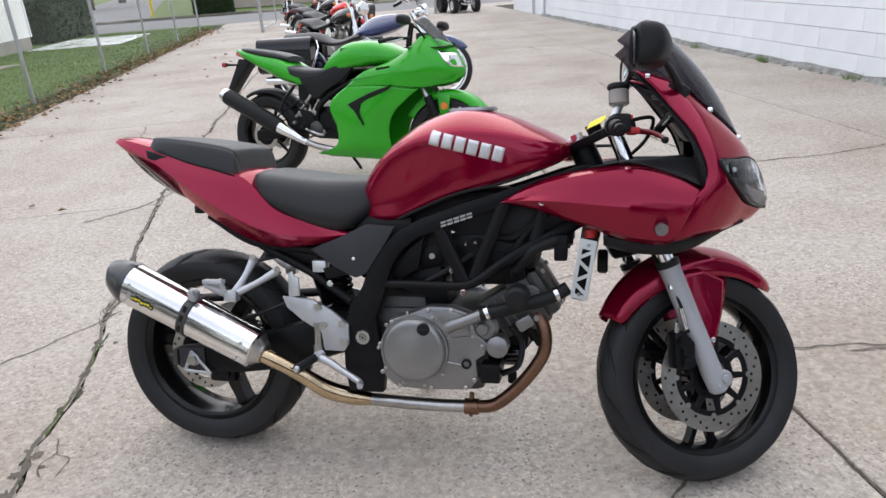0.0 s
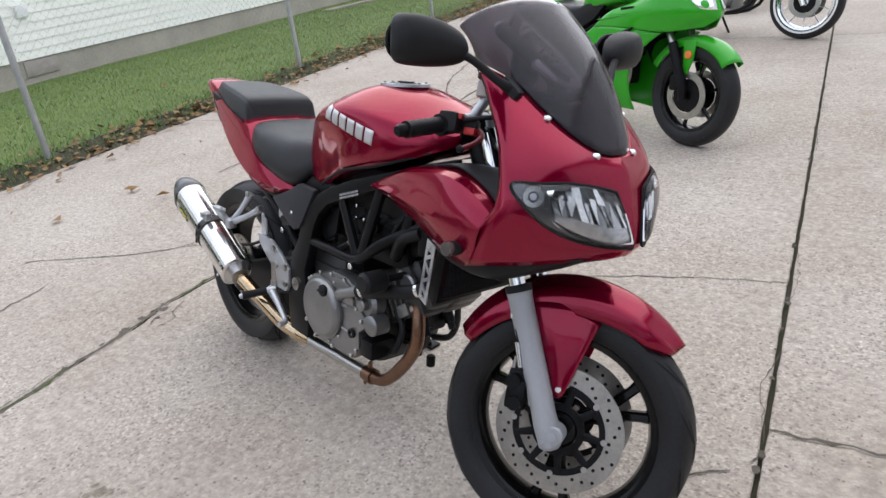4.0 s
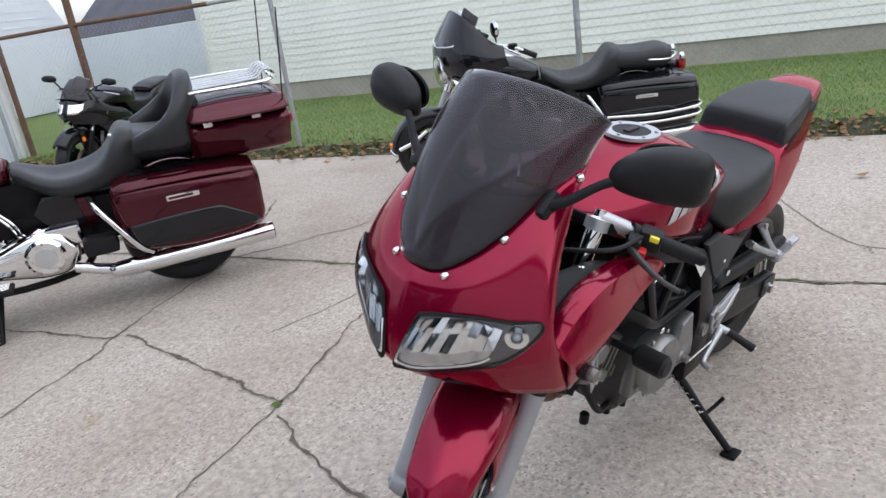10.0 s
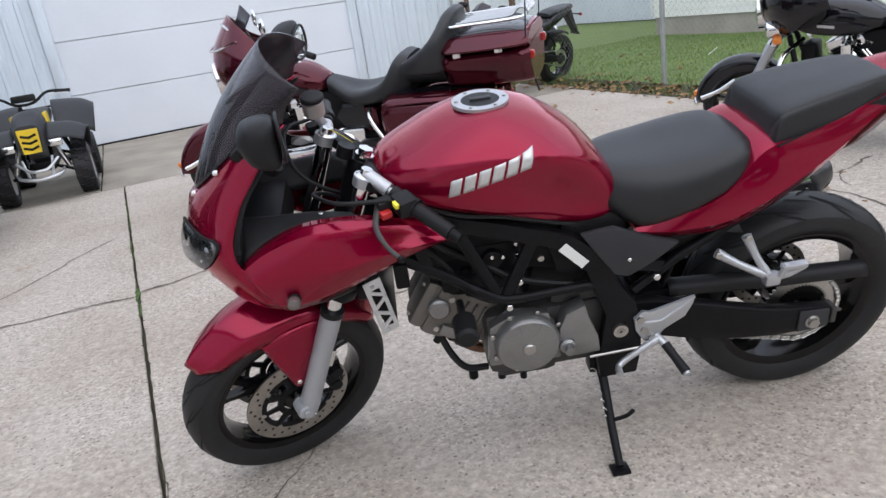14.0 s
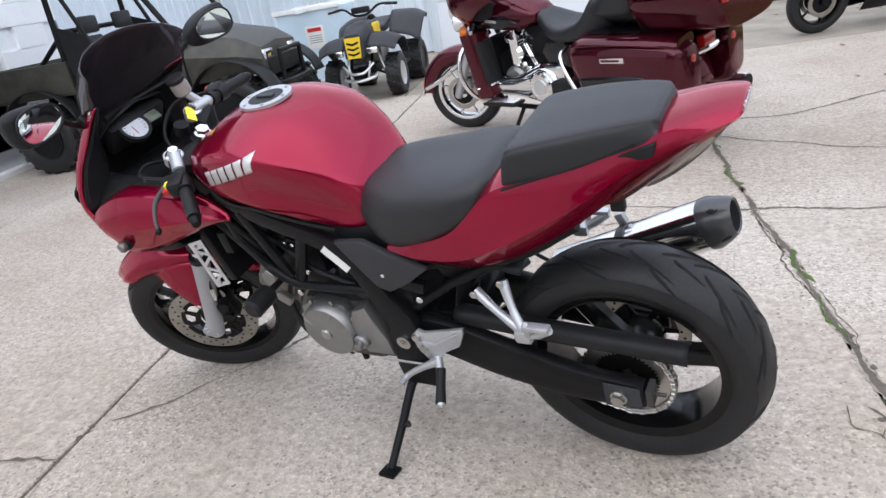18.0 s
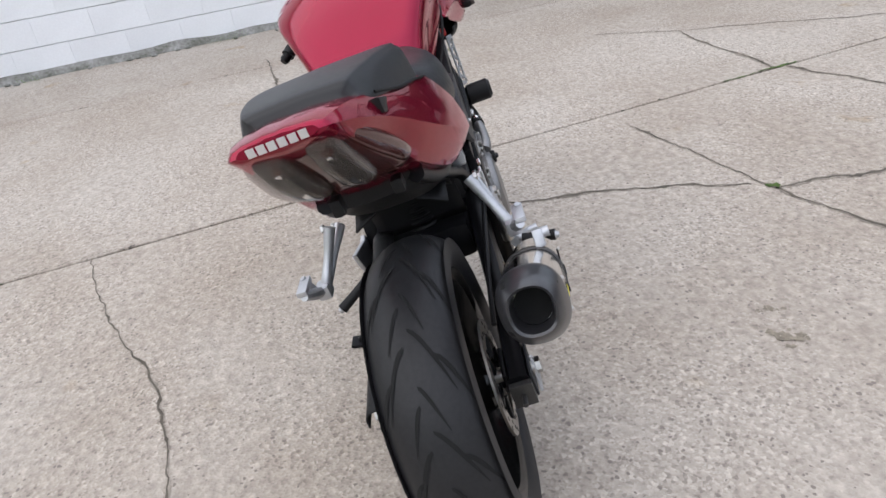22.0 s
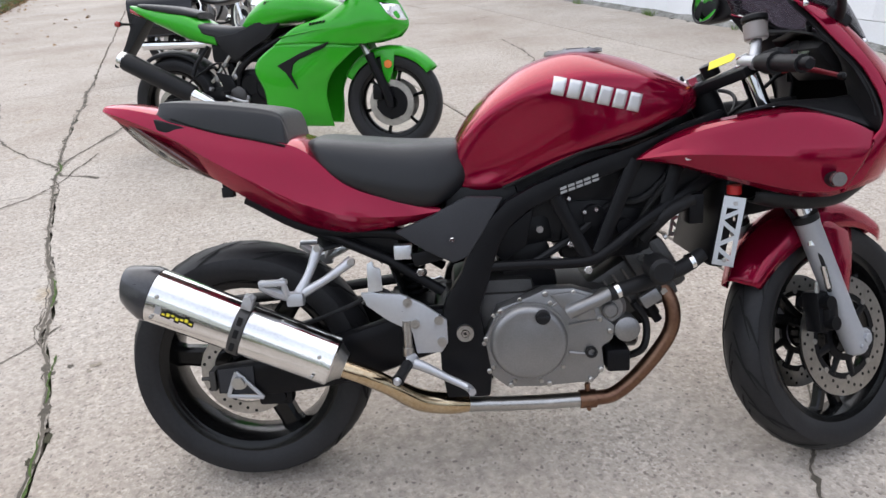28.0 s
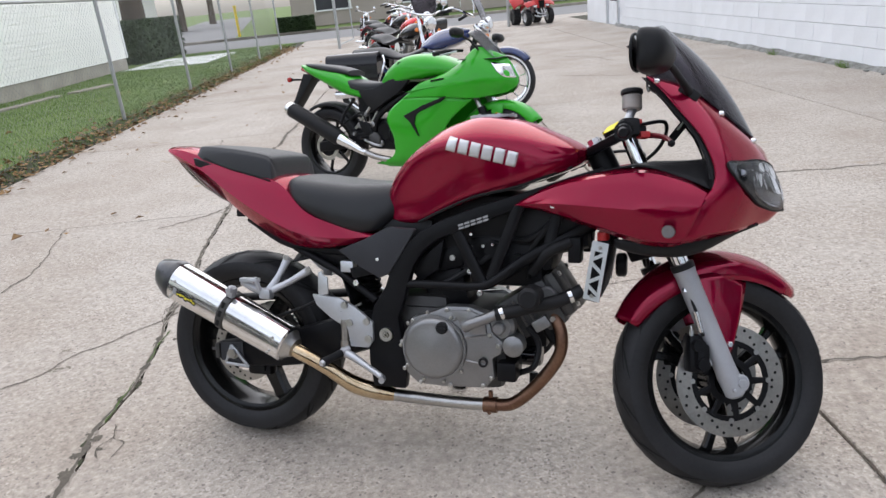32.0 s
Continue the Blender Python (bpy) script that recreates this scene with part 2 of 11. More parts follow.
def clear(name, colour, rough=0.02, mixing=0.5, ior=1.5, haze=None):
    """Thin tinted glass or plastic: part clear, part glossy."""
    m = bpy.data.materials.new(name)
    m.use_nodes = True
    n, k = m.node_tree.nodes, m.node_tree.links
    out = n["Material Output"]
    tr = n.new("ShaderNodeBsdfTransparent")
    tr.inputs[0].default_value = (*colour, 1)
    gl = n.new("ShaderNodeBsdfGlossy")
    gl.inputs["Roughness"].default_value = rough
    gl.inputs["Color"].default_value = (0.9, 0.9, 0.92, 1)
    fr = n.new("ShaderNodeFresnel")
    fr.inputs["IOR"].default_value = ior
    grain = n.new("ShaderNodeTexNoise")
    grain.inputs["Scale"].default_value = 6
    mx = n.new("ShaderNodeMixShader")
    k.new(fr.outputs[0], mx.inputs[0])
    k.new(tr.outputs[0], mx.inputs[1])
    k.new(gl.outputs[0], mx.inputs[2])
    if mixing < 1:
        body = n.new("ShaderNodeBsdfPrincipled")
        body.inputs["Base Color"].default_value = (*(haze or [c * 0.5 for c in colour]), 1)
        body.inputs["Roughness"].default_value = 0.3
        m2 = n.new("ShaderNodeMixShader")
        m2.inputs[0].default_value = mixing
        k.new(body.outputs[0], m2.inputs[1])
        k.new(mx.outputs[0], m2.inputs[2])
        k.new(m2.outputs[0], out.inputs["Surface"])
    else:
        k.new(mx.outputs[0], out.inputs["Surface"])
    MATS[name] = m
    return m


concrete("concrete")
material("apron", (0.30, 0.268, 0.222), rough=0.9, vary=0.3, scale=2.2, fine=60, bump=0.3, bump_scale=120)
material("dirt", (0.055, 0.042, 0.03), rough=1.0, vary=0.5, scale=14, fine=150, bump=0.8, bump_scale=160, colour2=(0.035, 0.045, 0.015))
material("worn_edge", (0.30, 0.262, 0.22), rough=1.0, vary=0.4, scale=20, fine=120)
material("crack", (0.105, 0.09, 0.07), rough=1.0, vary=0.4, scale=6, fine=90)
material("stain", (0.25, 0.215, 0.165), rough=0.95, vary=0.35, scale=30, fine=160)
material("moss", (0.06, 0.10, 0.02), rough=1.0, vary=0.5, scale=20, fine=200, bump=0.8)
material("lawn", (0.145, 0.20, 0.048), rough=1.0, colour2=(0.085, 0.135, 0.03), scale=1.5, fine=40, bump=1.0, bump_scale=90)
material("blade", (0.165, 0.255, 0.055), rough=0.8, colour2=(0.09, 0.155, 0.034), scale=2.5, fine=30, per_object=0.0)
material("dry_leaf", (0.36, 0.22, 0.09), rough=0.8, colour2=(0.13, 0.07, 0.035), scale=7, fine=30)
material("asphalt", (0.21, 0.205, 0.20), rough=0.92, vary=0.15, scale=0.7, fine=60)
material("white_block", (0.80, 0.815, 0.83), rough=0.6, vary=0.05, scale=1.8, fine=70, bump=0.35, bump_scale=60, per_object=0.025)
material("block_joint", (0.77, 0.785, 0.80), rough=0.8, vary=0.1, scale=4)
material("old_base", (0.34, 0.335, 0.32), rough=0.95, vary=0.6, scale=7, fine=40, bump=0.6, bump_scale=50, colour2=(0.09, 0.09, 0.07))
material("siding", (0.87, 0.865, 0.80), rough=0.55, vary=0.05, scale=1.2, fine=30, per_object=0.015)
material("foundation", (0.36, 0.33, 0.28), rough=0.95, vary=0.2, scale=2, fine=40, bump=0.4, bump_scale=40)
material("trim_brown", (0.34, 0.30, 0.27), rough=0.6, vary=0.15)
material("curtain", (0.66, 0.70, 0.78), rough=0.8, vary=0.35, scale=3, streak=(1, 1, 0.35))
material("galvanised", (0.42, 0.43, 0.43), rough=0.5, metal=0.75, vary=0.15, scale=12, fine=90)
material("wire", (0.33, 0.34, 0.33), rough=0.55, metal=0.6, vary=0.1)
material("corrugated", (0.62, 0.68, 0.74), rough=0.38, metal=0.1, vary=0.10, scale=1.5, fine=12, streak=(3, 3, 0.3))
material("door_white", (0.68, 0.71, 0.76), rough=0.5, vary=0.04, scale=1.5, fine=80, bump=0.12, bump_scale=90)
material("white_paint", (0.78, 0.78, 0.77), rough=0.5, vary=0.06)
material("alu_frame", (0.62, 0.64, 0.66), rough=0.35, metal=0.8, vary=0.08)
# near-black stands in for unlit rooms behind shop, door and window glass
material("room_dimness", (0.035, 0.035, 0.04), rough=0.7, vary=0.5, scale=1.5)
material("brick_far", (0.36, 0.31, 0.27), rough=0.9, vary=0.15, scale=0.6)
material("roof_brown", (0.10, 0.08, 0.075), rough=0.9, vary=0.2)
material("shingle", (0.085, 0.085, 0.10), rough=0.95, vary=0.25, scale=2, fine=30, bump=0.5, bump_scale=12)
material("rust", (0.13, 0.075, 0.05), rough=0.85, vary=0.35, scale=8, fine=60, bump=0.3)
material("bark", (0.10, 0.075, 0.055), rough=0.95, vary=0.35, scale=5, fine=40, bump=0.9, bump_scale=20, streak=(3, 3, 0.5))
material("leafage", (0.07, 0.105, 0.03), rough=0.8, colour2=(0.03, 0.055, 0.018), scale=1.2, fine=8)
material("hedge", (0.045, 0.075, 0.025), rough=0.85, colour2=(0.022, 0.04, 0.014), scale=2, fine=14)
candy_paint("red_paint", (0.21, 0.001, 0.020), (0.28, 0.002, 0.032))
candy_paint("maroon_paint", (0.045, 0.003, 0.009), (0.075, 0.006, 0.014))
candy_paint("red_bike_paint", (0.30, 0.008, 0.008), (0.50, 0.02, 0.02))
material("green_paint", (0.025, 0.36, 0.010), rough=0.3, vary=0.06, coat=0.5, spec=0.25, scale=3, fine=400)
material("black_paint", (0.006, 0.006, 0.008), rough=0.10, vary=0.2, spec=0.45, scale=4)
material("camo", (0.05, 0.046, 0.034), rough=0.45, colour2=(0.012, 0.013, 0.010), scale=5, fine=11)
material("blue_paint", (0.015, 0.03, 0.12), rough=0.25, vary=0.1, coat=1.0)
material("satin_black", (0.007, 0.007, 0.008), rough=0.36, spec=0.15, vary=0.25, scale=12, fine=200)
material("black_plastic", (0.013, 0.013, 0.014), rough=0.48, spec=0.2, vary=0.2, scale=10, fine=400, bump=0.1, bump_scale=700)
material("grey_plastic", (0.036, 0.037, 0.041), rough=0.48, spec=0.2, vary=0.12, scale=10, fine=300, bump=0.1, bump_scale=700)
material("vinyl", (0.013, 0.0135, 0.015), rough=0.42, spec=0.42, vary=0.15, scale=8, fine=500, bump=0.25, bump_scale=900)
material("tyre", (0.019, 0.019, 0.0203), rough=0.46, spec=0.25, vary=0.25, scale=7, fine=120, bump=0.12, bump_scale=300)
# near-black for black parts; also paints the shade in grooves and holes
material("groove", (0.004, 0.004, 0.004), rough=0.95, vary=0.2)
material("rim_black", (0.005, 0.005, 0.005), rough=0.16, spec=0.28, vary=0.2)
material("cast_alu", (0.26, 0.258, 0.257), rough=0.38, metal=0.8, vary=0.12, scale=14, fine=250, bump=0.08, bump_scale=500)
material("cast_warm", (0.165, 0.152, 0.138), rough=0.5, metal=0.55, vary=0.15, scale=14, fine=250, bump=0.1, bump_scale=400)
material("cast_dark", (0.07, 0.068, 0.066), rough=0.5, metal=0.6, vary=0.2, scale=14, fine=250)
material("fork_silver", (0.50, 0.51, 0.53), rough=0.42, metal=0.75, vary=0.06, scale=8)
material("polished", (0.80, 0.80, 0.79), rough=0.17, metal=1.0, vary=0.05, scale=7, fine=180)
material("brushed_alu", (0.78, 0.775, 0.765), rough=0.13, metal=1.0, vary=0.10, scale=10, fine=200)
material("chrome", (0.82, 0.83, 0.84), rough=0.06, metal=1.0, vary=0.04)
material("steel", (0.48, 0.47, 0.45), rough=0.3, metal=1.0, vary=0.15, scale=12, fine=150)
material("disc_steel", (0.42, 0.40, 0.37), rough=0.32, metal=1.0, vary=0.18, scale=20, fine=120)
material("slider_grey", (0.40, 0.41, 0.43), rough=0.55, metal=0.45, vary=0.05, scale=8)
material("gold_pipe", (0.66, 0.55, 0.38), rough=0.14, metal=1.0, vary=0.2, scale=9, colour2=(0.42, 0.28, 0.14))
material("brown_pipe", (0.26, 0.155, 0.10), rough=0.38, metal=1.0, vary=0.25, scale=12, colour2=(0.16, 0.085, 0.06))
material("carbon", (0.03, 0.03, 0.033), rough=0.3, vary=0.3, scale=40, fine=300, coat=0.4)
material("reflector", (0.90, 0.905, 0.91), rough=0.13, metal=1.0, vary=0.1, scale=30)
material("lamp_house", (0.14, 0.14, 0.145), rough=0.25, metal=0.6, vary=0.2, scale=20)
material("lamp_shelf", (0.55, 0.55, 0.56), rough=0.22, metal=0.9, vary=0.25, scale=40)
material("red_lens", (0.35, 0.01, 0.01), rough=0.15, vary=0.15, coat=0.6)
material("amber_lens", (0.75, 0.20, 0.02), rough=0.2, vary=0.1, coat=0.5)
material("smoke_lens", (0.135, 0.12, 0.115), rough=0.12, vary=0.15, coat=0.8, metal=0.3)
material("dial_white", (0.56, 0.58, 0.63), rough=0.4, vary=0.05)
material("lcd", (0.10, 0.12, 0.09), rough=0.2, vary=0.1)
material("label_white", (0.72, 0.72, 0.70), rough=0.5, vary=0.05)
material("label_grey", (0.30, 0.30, 0.30), rough=0.5, vary=0.05)
material("silver_letter", (0.62, 0.62, 0.62), rough=0.35, metal=0.5, vary=0.05)
material("yellow_plastic", (0.75, 0.52, 0.01), rough=0.4, vary=0.08)
material("yellow_tag", (0.80, 0.70, 0.04), rough=0.6, vary=0.05)
material("red_plastic", (0.45, 0.015, 0.015), rough=0.4, vary=0.1)
material("lever_red", (0.15, 0.012, 0.02), rough=0.35, metal=0.4, vary=0.1)
material("tank_plastic", (0.55, 0.68, 0.78), rough=0.35, vary=0.1, scale=2)
material("green_dark", (0.02, 0.09, 0.01), rough=0.6, vary=0.2)
clear("tint_screen", (0.29, 0.262, 0.292), rough=0.03, mixing=0.86, ior=1.33, haze=(0.20, 0.178, 0.20))
clear("clear_lens", (0.93, 0.94, 0.95), mixing=1.0, ior=1.42)
clear("lamp_lens", (0.95, 0.955, 0.96), rough=0.02, mixing=1.0, ior=1.46)
clear("tail_lens", (0.74, 0.71, 0.67), rough=0.05, mixing=0.76, ior=1.4, haze=(0.24, 0.22, 0.20))
material("tail_base", (0.075, 0.02, 0.018), rough=0.16, vary=0.2, coat=0.6)
clear("pale_lens", (0.75, 0.72, 0.68), rough=0.08, mixing=0.35, ior=1.4, haze=(0.42, 0.38, 0.36))
clear("shop_glass", (0.55, 0.60, 0.62), mixing=1.0)
material("mirror_glass", (0.88, 0.89, 0.90), rough=0.02, metal=1.0, vary=0.01)

from mathutils.bvhtree import BVHTree

# ---- shape helpers: meshes are pairs of vertex and face lists ----
AXIS = {"x": Matrix.Rotation(radians(90), 4, "Y"), "y": Matrix.Rotation(radians(-90), 4, "X"), "z": Matrix.Identity(4)}


def xf(mesh, m):
    return [tuple(m @ Vector(v)) for v in mesh[0]], mesh[1]


def at(mesh, x, y, z):
    return [(a + x, b + y, c + z) for a, b, c in mesh[0]], mesh[1]


def join(*meshes):
    verts, faces = [], []
    for v, f in meshes:
        k = len(verts)
        verts += list(v)
        faces += [tuple(i + k for i in q) for q in f]
    return verts, faces


def mirror(mesh):
    return [(x, -y, z) for x, y, z in mesh[0]], [tuple(reversed(f)) for f in mesh[1]]


def box(sx, sy, sz, c=(0, 0, 0), bevel=0.0, taper=1.0, seg=2):
    bm = bmesh.new()
    bmesh.ops.create_cube(bm, size=1)
    for v in bm.verts:
        k = taper if v.co.z > 0 else 1.0
        v.co = Vector((v.co.x * sx * k, v.co.y * sy * k, v.co.z * sz))
    if bevel:
        bmesh.ops.bevel(bm, geom=bm.edges[:], offset=bevel, segments=seg, affect="EDGES", profile=0.6)
    out = [tuple(v.co + Vector(c)) for v in bm.verts], [tuple(v.index for v in f.verts) for f in bm.faces]
    bm.free()
    return out


def lathe(profile, n=24, axis="y", c=(0, 0, 0), closed=False):
    """profile: pairs of radius and place along the axis."""
    verts, faces, m = [], [], len(profile)
    for i in range(n):
        a = 2 * math.pi * i / n
        verts += [(r * math.cos(a), r * math.sin(a), h) for r, h in profile]
    for i in range(n):
        j = (i + 1) % n
        for k in range(m if closed else m - 1):
            l = (k + 1) % m
            faces.append((i * m + k, j * m + k, j * m + l, i * m + l))
    if not closed:
        if profile[0][0] > 1e-6:
            faces.append(tuple(i * m for i in reversed(range(n))))
        if profile[-1][0] > 1e-6:
            faces.append(tuple(i * m + m - 1 for i in range(n)))
    return at(xf((verts, faces), AXIS[axis]), *c)


def cyl(r, h, n=16, axis="y", c=(0, 0, 0), r2=None, bevel=0.0):
    r2 = r if r2 is None else r2
    b = min(bevel, r * 0.4, h * 0.4)
    prof = [(r - b, -h / 2), (r, -h / 2 + b), (r2, h / 2 - b), (r2 - b, h / 2)] if b else [(r, -h / 2), (r2, h / 2)]
    return lathe(prof, n, axis, c)


def ring(r1, r2, h, n=32, axis="y", c=(0, 0, 0)):
    return lathe([(r1, -h / 2), (r2, -h / 2), (r2, h / 2), (r1, h / 2)], n, axis, c, closed=True)


def spline(pts, n, closed=False):
    """n points on a Catmull-Rom curve through pts."""
    p = [Vector(q) for q in pts]
    m = len(p)
    out = []
    spans = m if closed else m - 1
    for i in range(n):
        u = i * spans / (n if closed else max(1, n - 1))
        k = min(int(u), spans - 1)
        f = u - k
        if closed:
            a, b, c, d = p[(k - 1) % m], p[k % m], p[(k + 1) % m], p[(k + 2) % m]
        else:
            b, c = p[k], p[k + 1]
            a = p[k - 1] if k else b * 2 - c
            d = p[k + 2] if k + 2 < m else c * 2 - b
        out.append(0.5 * ((2 * b) + (c - a) * f + (2 * a - 5 * b + 4 * c - d) * f * f + (3 * b - a - 3 * c + d) * f ** 3))
    return out


def tube(pts, r, n=10, steps=0, closed=False, flat=1.0):
    """A round bar along a smooth line; r may be a list of radii, one a point."""
    p = spline(pts, steps, closed) if steps else [Vector(q) for q in pts]
    m = len(p)
    rad = r if isinstance(r, (list, tuple)) else [r] * 2
    verts, faces = [], []
    up = Vector((0.13, 0.27, 0.95)).normalized()
    for i, q in enumerate(p):
        t = (p[(i + 1) % m] - p[i - 1]) if closed or 0 < i < m - 1 else (p[1] - p[0] if i == 0 else p[-1] - p[-2])
        t = t.normalized() if t.length > 1e-9 else Vector((1, 0, 0))
        if abs(t.dot(up)) > 0.97:
            up = Vector((0.95, 0.2, 0.1)).normalized()
        s = t.cross(up).normalized()
        w = s.cross(t).normalized()
        up = w
        u = i / max(1, m - 1) * (len(rad) - 1)
        k = min(int(u), len(rad) - 2)
        rr = rad[k] * (1 - (u - k)) + rad[k + 1] * (u - k)
        verts += [tuple(q + s * (rr * math.cos(a)) + w * (rr * flat * math.sin(a))) for a in (2 * math.pi * j / n for j in range(n))]
    for i in range(m if closed else m - 1):
        j = (i + 1) % m
        faces += [(i * n + k, i * n + (k + 1) % n, j * n + (k + 1) % n, j * n + k) for k in range(n)]
    if not closed:
        faces += [tuple(reversed(range(n))), tuple((m - 1) * n + k for k in range(n))]
    return verts, faces


def plate(outline, y0, y1, bevel=0.0, plane="xz"):
    """A flat piece: an outline, drawn in a plane, with thickness across it."""
    bm = bmesh.new()
    put = {"xz": lambda a, b, y: (a, y, b), "xy": lambda a, b, y: (a, b, y), "yz": lambda a, b, y: (y, a, b)}[plane]
    bot = [bm.verts.new(put(a, b, y0)) for a, b in outline]
    top = [bm.verts.new(put(a, b, y1)) for a, b in outline]
    n = len(outline)
    bm.faces.new(bot)
    bm.faces.new(list(reversed(top)))
    for i in range(n):
        bm.faces.new((bot[(i + 1) % n], bot[i], top[i], top[(i + 1) % n]))
    bmesh.ops.recalc_face_normals(bm, faces=bm.faces[:])
    if bevel:
        e = [q for q in bm.edges if abs(q.calc_face_angle(0)) > 0.3]
        bmesh.ops.bevel(bm, geom=e, offset=bevel, segments=2, affect="EDGES", profile=0.6)
    bmesh.ops.triangulate(bm, faces=[f for f in bm.faces if len(f.verts) > 4])
    bm.verts.index_update()
    out = [tuple(v.co) for v in bm.verts], [tuple(v.index for v in f.verts) for f in bm.faces]
    bm.free()
    return out


def loft(rings, caps=True, closed=True):
    """A skin over rings of equal counts of points."""
    n = len(rings[0])
    verts = [tuple(q) for r in rings for q in r]
    faces = []
    for i in range(len(rings) - 1):
        for k in range(n if closed else n - 1):
            l = (k + 1) % n
            faces.append((i * n + k, i * n + l, (i + 1) * n + l, (i + 1) * n + k))
    if caps and closed:
        faces += [tuple(reversed(range(n))), tuple((len(rings) - 1) * n + k for k in range(n))]
    return verts, faces


def fair(rings, nu, nv, closed=True, caps=True):
    """Rings of control points, smoothed both round and along, as one skin."""
    fine = [spline(r, nv, closed) for r in rings]
    cols = [spline([r[k] for r in fine], nu) for k in range(nv)]
    return loft([[cols[k][i] for k in range(nv)] for i in range(nu)], caps, closed)


def sym(half):
    """A ring from the half outline (y >= 0), from the bottom to the top, and its mirror image."""
    x = half[0][0]
    other = [(a, -b, c) for a, b, c in reversed(half) if b > 1e-6]
    return list(half) + other


def surface(mesh_or_bm, name, mat, smooth=38):
    me = bpy.data.meshes.new(name)
    me.from_pydata(*[mesh_or_bm[0], [], mesh_or_bm[1]])
    me.materials.append(MATS[mat])
    me.polygons.foreach_set("use_smooth", [smooth > 0] * len(me.polygons))
    if 0 < smooth < 180:
        me.set_sharp_from_angle(angle=radians(smooth))
    me.update()
    return me


def fix(mesh):
    """Faces turned outwards."""
    bm = bmesh.new()
    vs = [bm.verts.new(v) for v in mesh[0]]
    for f in mesh[1]:
        if len(set(f)) > 2:
            try:
                bm.faces.new([vs[i] for i in f])
            except ValueError:
                pass
    bmesh.ops.remove_doubles(bm, verts=bm.verts[:], dist=1e-5)
    bmesh.ops.recalc_face_normals(bm, faces=bm.faces[:])
    bm.verts.index_update()
    out = [tuple(v.co) for v in bm.verts], [tuple(v.index for v in f.verts) for f in bm.faces]
    bm.free()
    return out


def part(name, mesh, mat, parent=None, label="", smooth=38, thick=0.0, m=None):
    """One mesh as an object of its own, under its thing or part."""
    ob = new(name, surface(mesh, name, mat, smooth))
    if parent:
        ob.parent = parent
    if m is not None:
        ob.matrix_basis = m
    if label:
        ob["label"] = label
    if thick:
        md = ob.modifiers.new("thickness", "SOLIDIFY")
        md.thickness, md.offset = thick, -1.0
    return ob


def thing(name, label, category, m=None, group="", kind=""):
    ob = new(name)
    ob.empty_display_size = 0.1
    if m is not None:
        ob.matrix_basis = m
    return tagged(ob, label, category, group, kind)


def word(text, size, mat, parent, name, m, depth=0.0006, shear=0.0, bold=0.0, space=1.0):
    """Letters as a mesh, centred on m, in its x-y plane."""
    cu = bpy.data.curves.new(name, "FONT")
    cu.body, cu.size, cu.extrude, cu.shear, cu.offset, cu.space_character = text, size, depth, shear, bold, space
    cu.align_x, cu.align_y = "CENTER", "CENTER"
    tmp = bpy.data.objects.new("tmp", cu)
    scene.collection.objects.link(tmp)
    me = bpy.data.meshes.new_from_object(tmp.evaluated_get(bpy.context.evaluated_depsgraph_get()))
    bpy.data.objects.remove(tmp)
    bpy.data.curves.remove(cu)
    me.materials.clear()
    me.materials.append(MATS[mat])
    ob = new(name, me)
    ob.parent = parent
    ob.matrix_basis = m
    return ob


# the yard is turned a little against the first view; Y() takes its own axes to the world
YARD = pose(0, 0, 0, 0, 0, 6.6)


def Y(x, y, z=0.0, rz=0.0):
    return YARD @ pose(x, y, z, 0, 0, rz)

# ---- setting: ground, yard, walls, fence ----
tagged(part("ground", ([(-400, -400, -0.03), (400, -400, -0.03), (400, 400, -0.03), (-400, 400, -0.03)], [(0, 1, 2, 3)]), "lawn", smooth=0),
       "flat grassy ground reaching far behind the yard", "ground", kind="structure")
yard_bed = part("ground", ([(-4.05, -8.2, -0.022), (9.0, -8.2, -0.022), (9.0, 27.0, -0.022), (-4.05, 27.0, -0.022)], [(0, 1, 2, 3)]), "dirt", smooth=0, m=YARD)
tagged(yard_bed, "dark soil bed under the concrete slabs", "ground", kind="structure")

pavement = thing("pavement", "worn cracked concrete yard of large slabs", "pavement", YARD.copy(), kind="structure")


def wander(y):
    """The old western joint has broken into a wandering crack."""
    line = ((-9.0, 0.0), (2.4, 0.0), (2.7, -0.02), (3.2, -0.055), (3.75, -0.13), (4.73, -0.23), (5.95, -0.32), (7.0, -0.30), (30.0, -0.25))
    drift = 0.0
    for (p, u), (q, v) in zip(line, line[1:]):
        if p <= y <= q:
            drift = u + (v - u) * (y - p) / (q - p)
    return drift + 0.03 * noise.noise(Vector((0.3, y * 2.1, 0.0))) + 0.022 * noise.noise(Vector((3.1, y * 6.0, 0.0)))


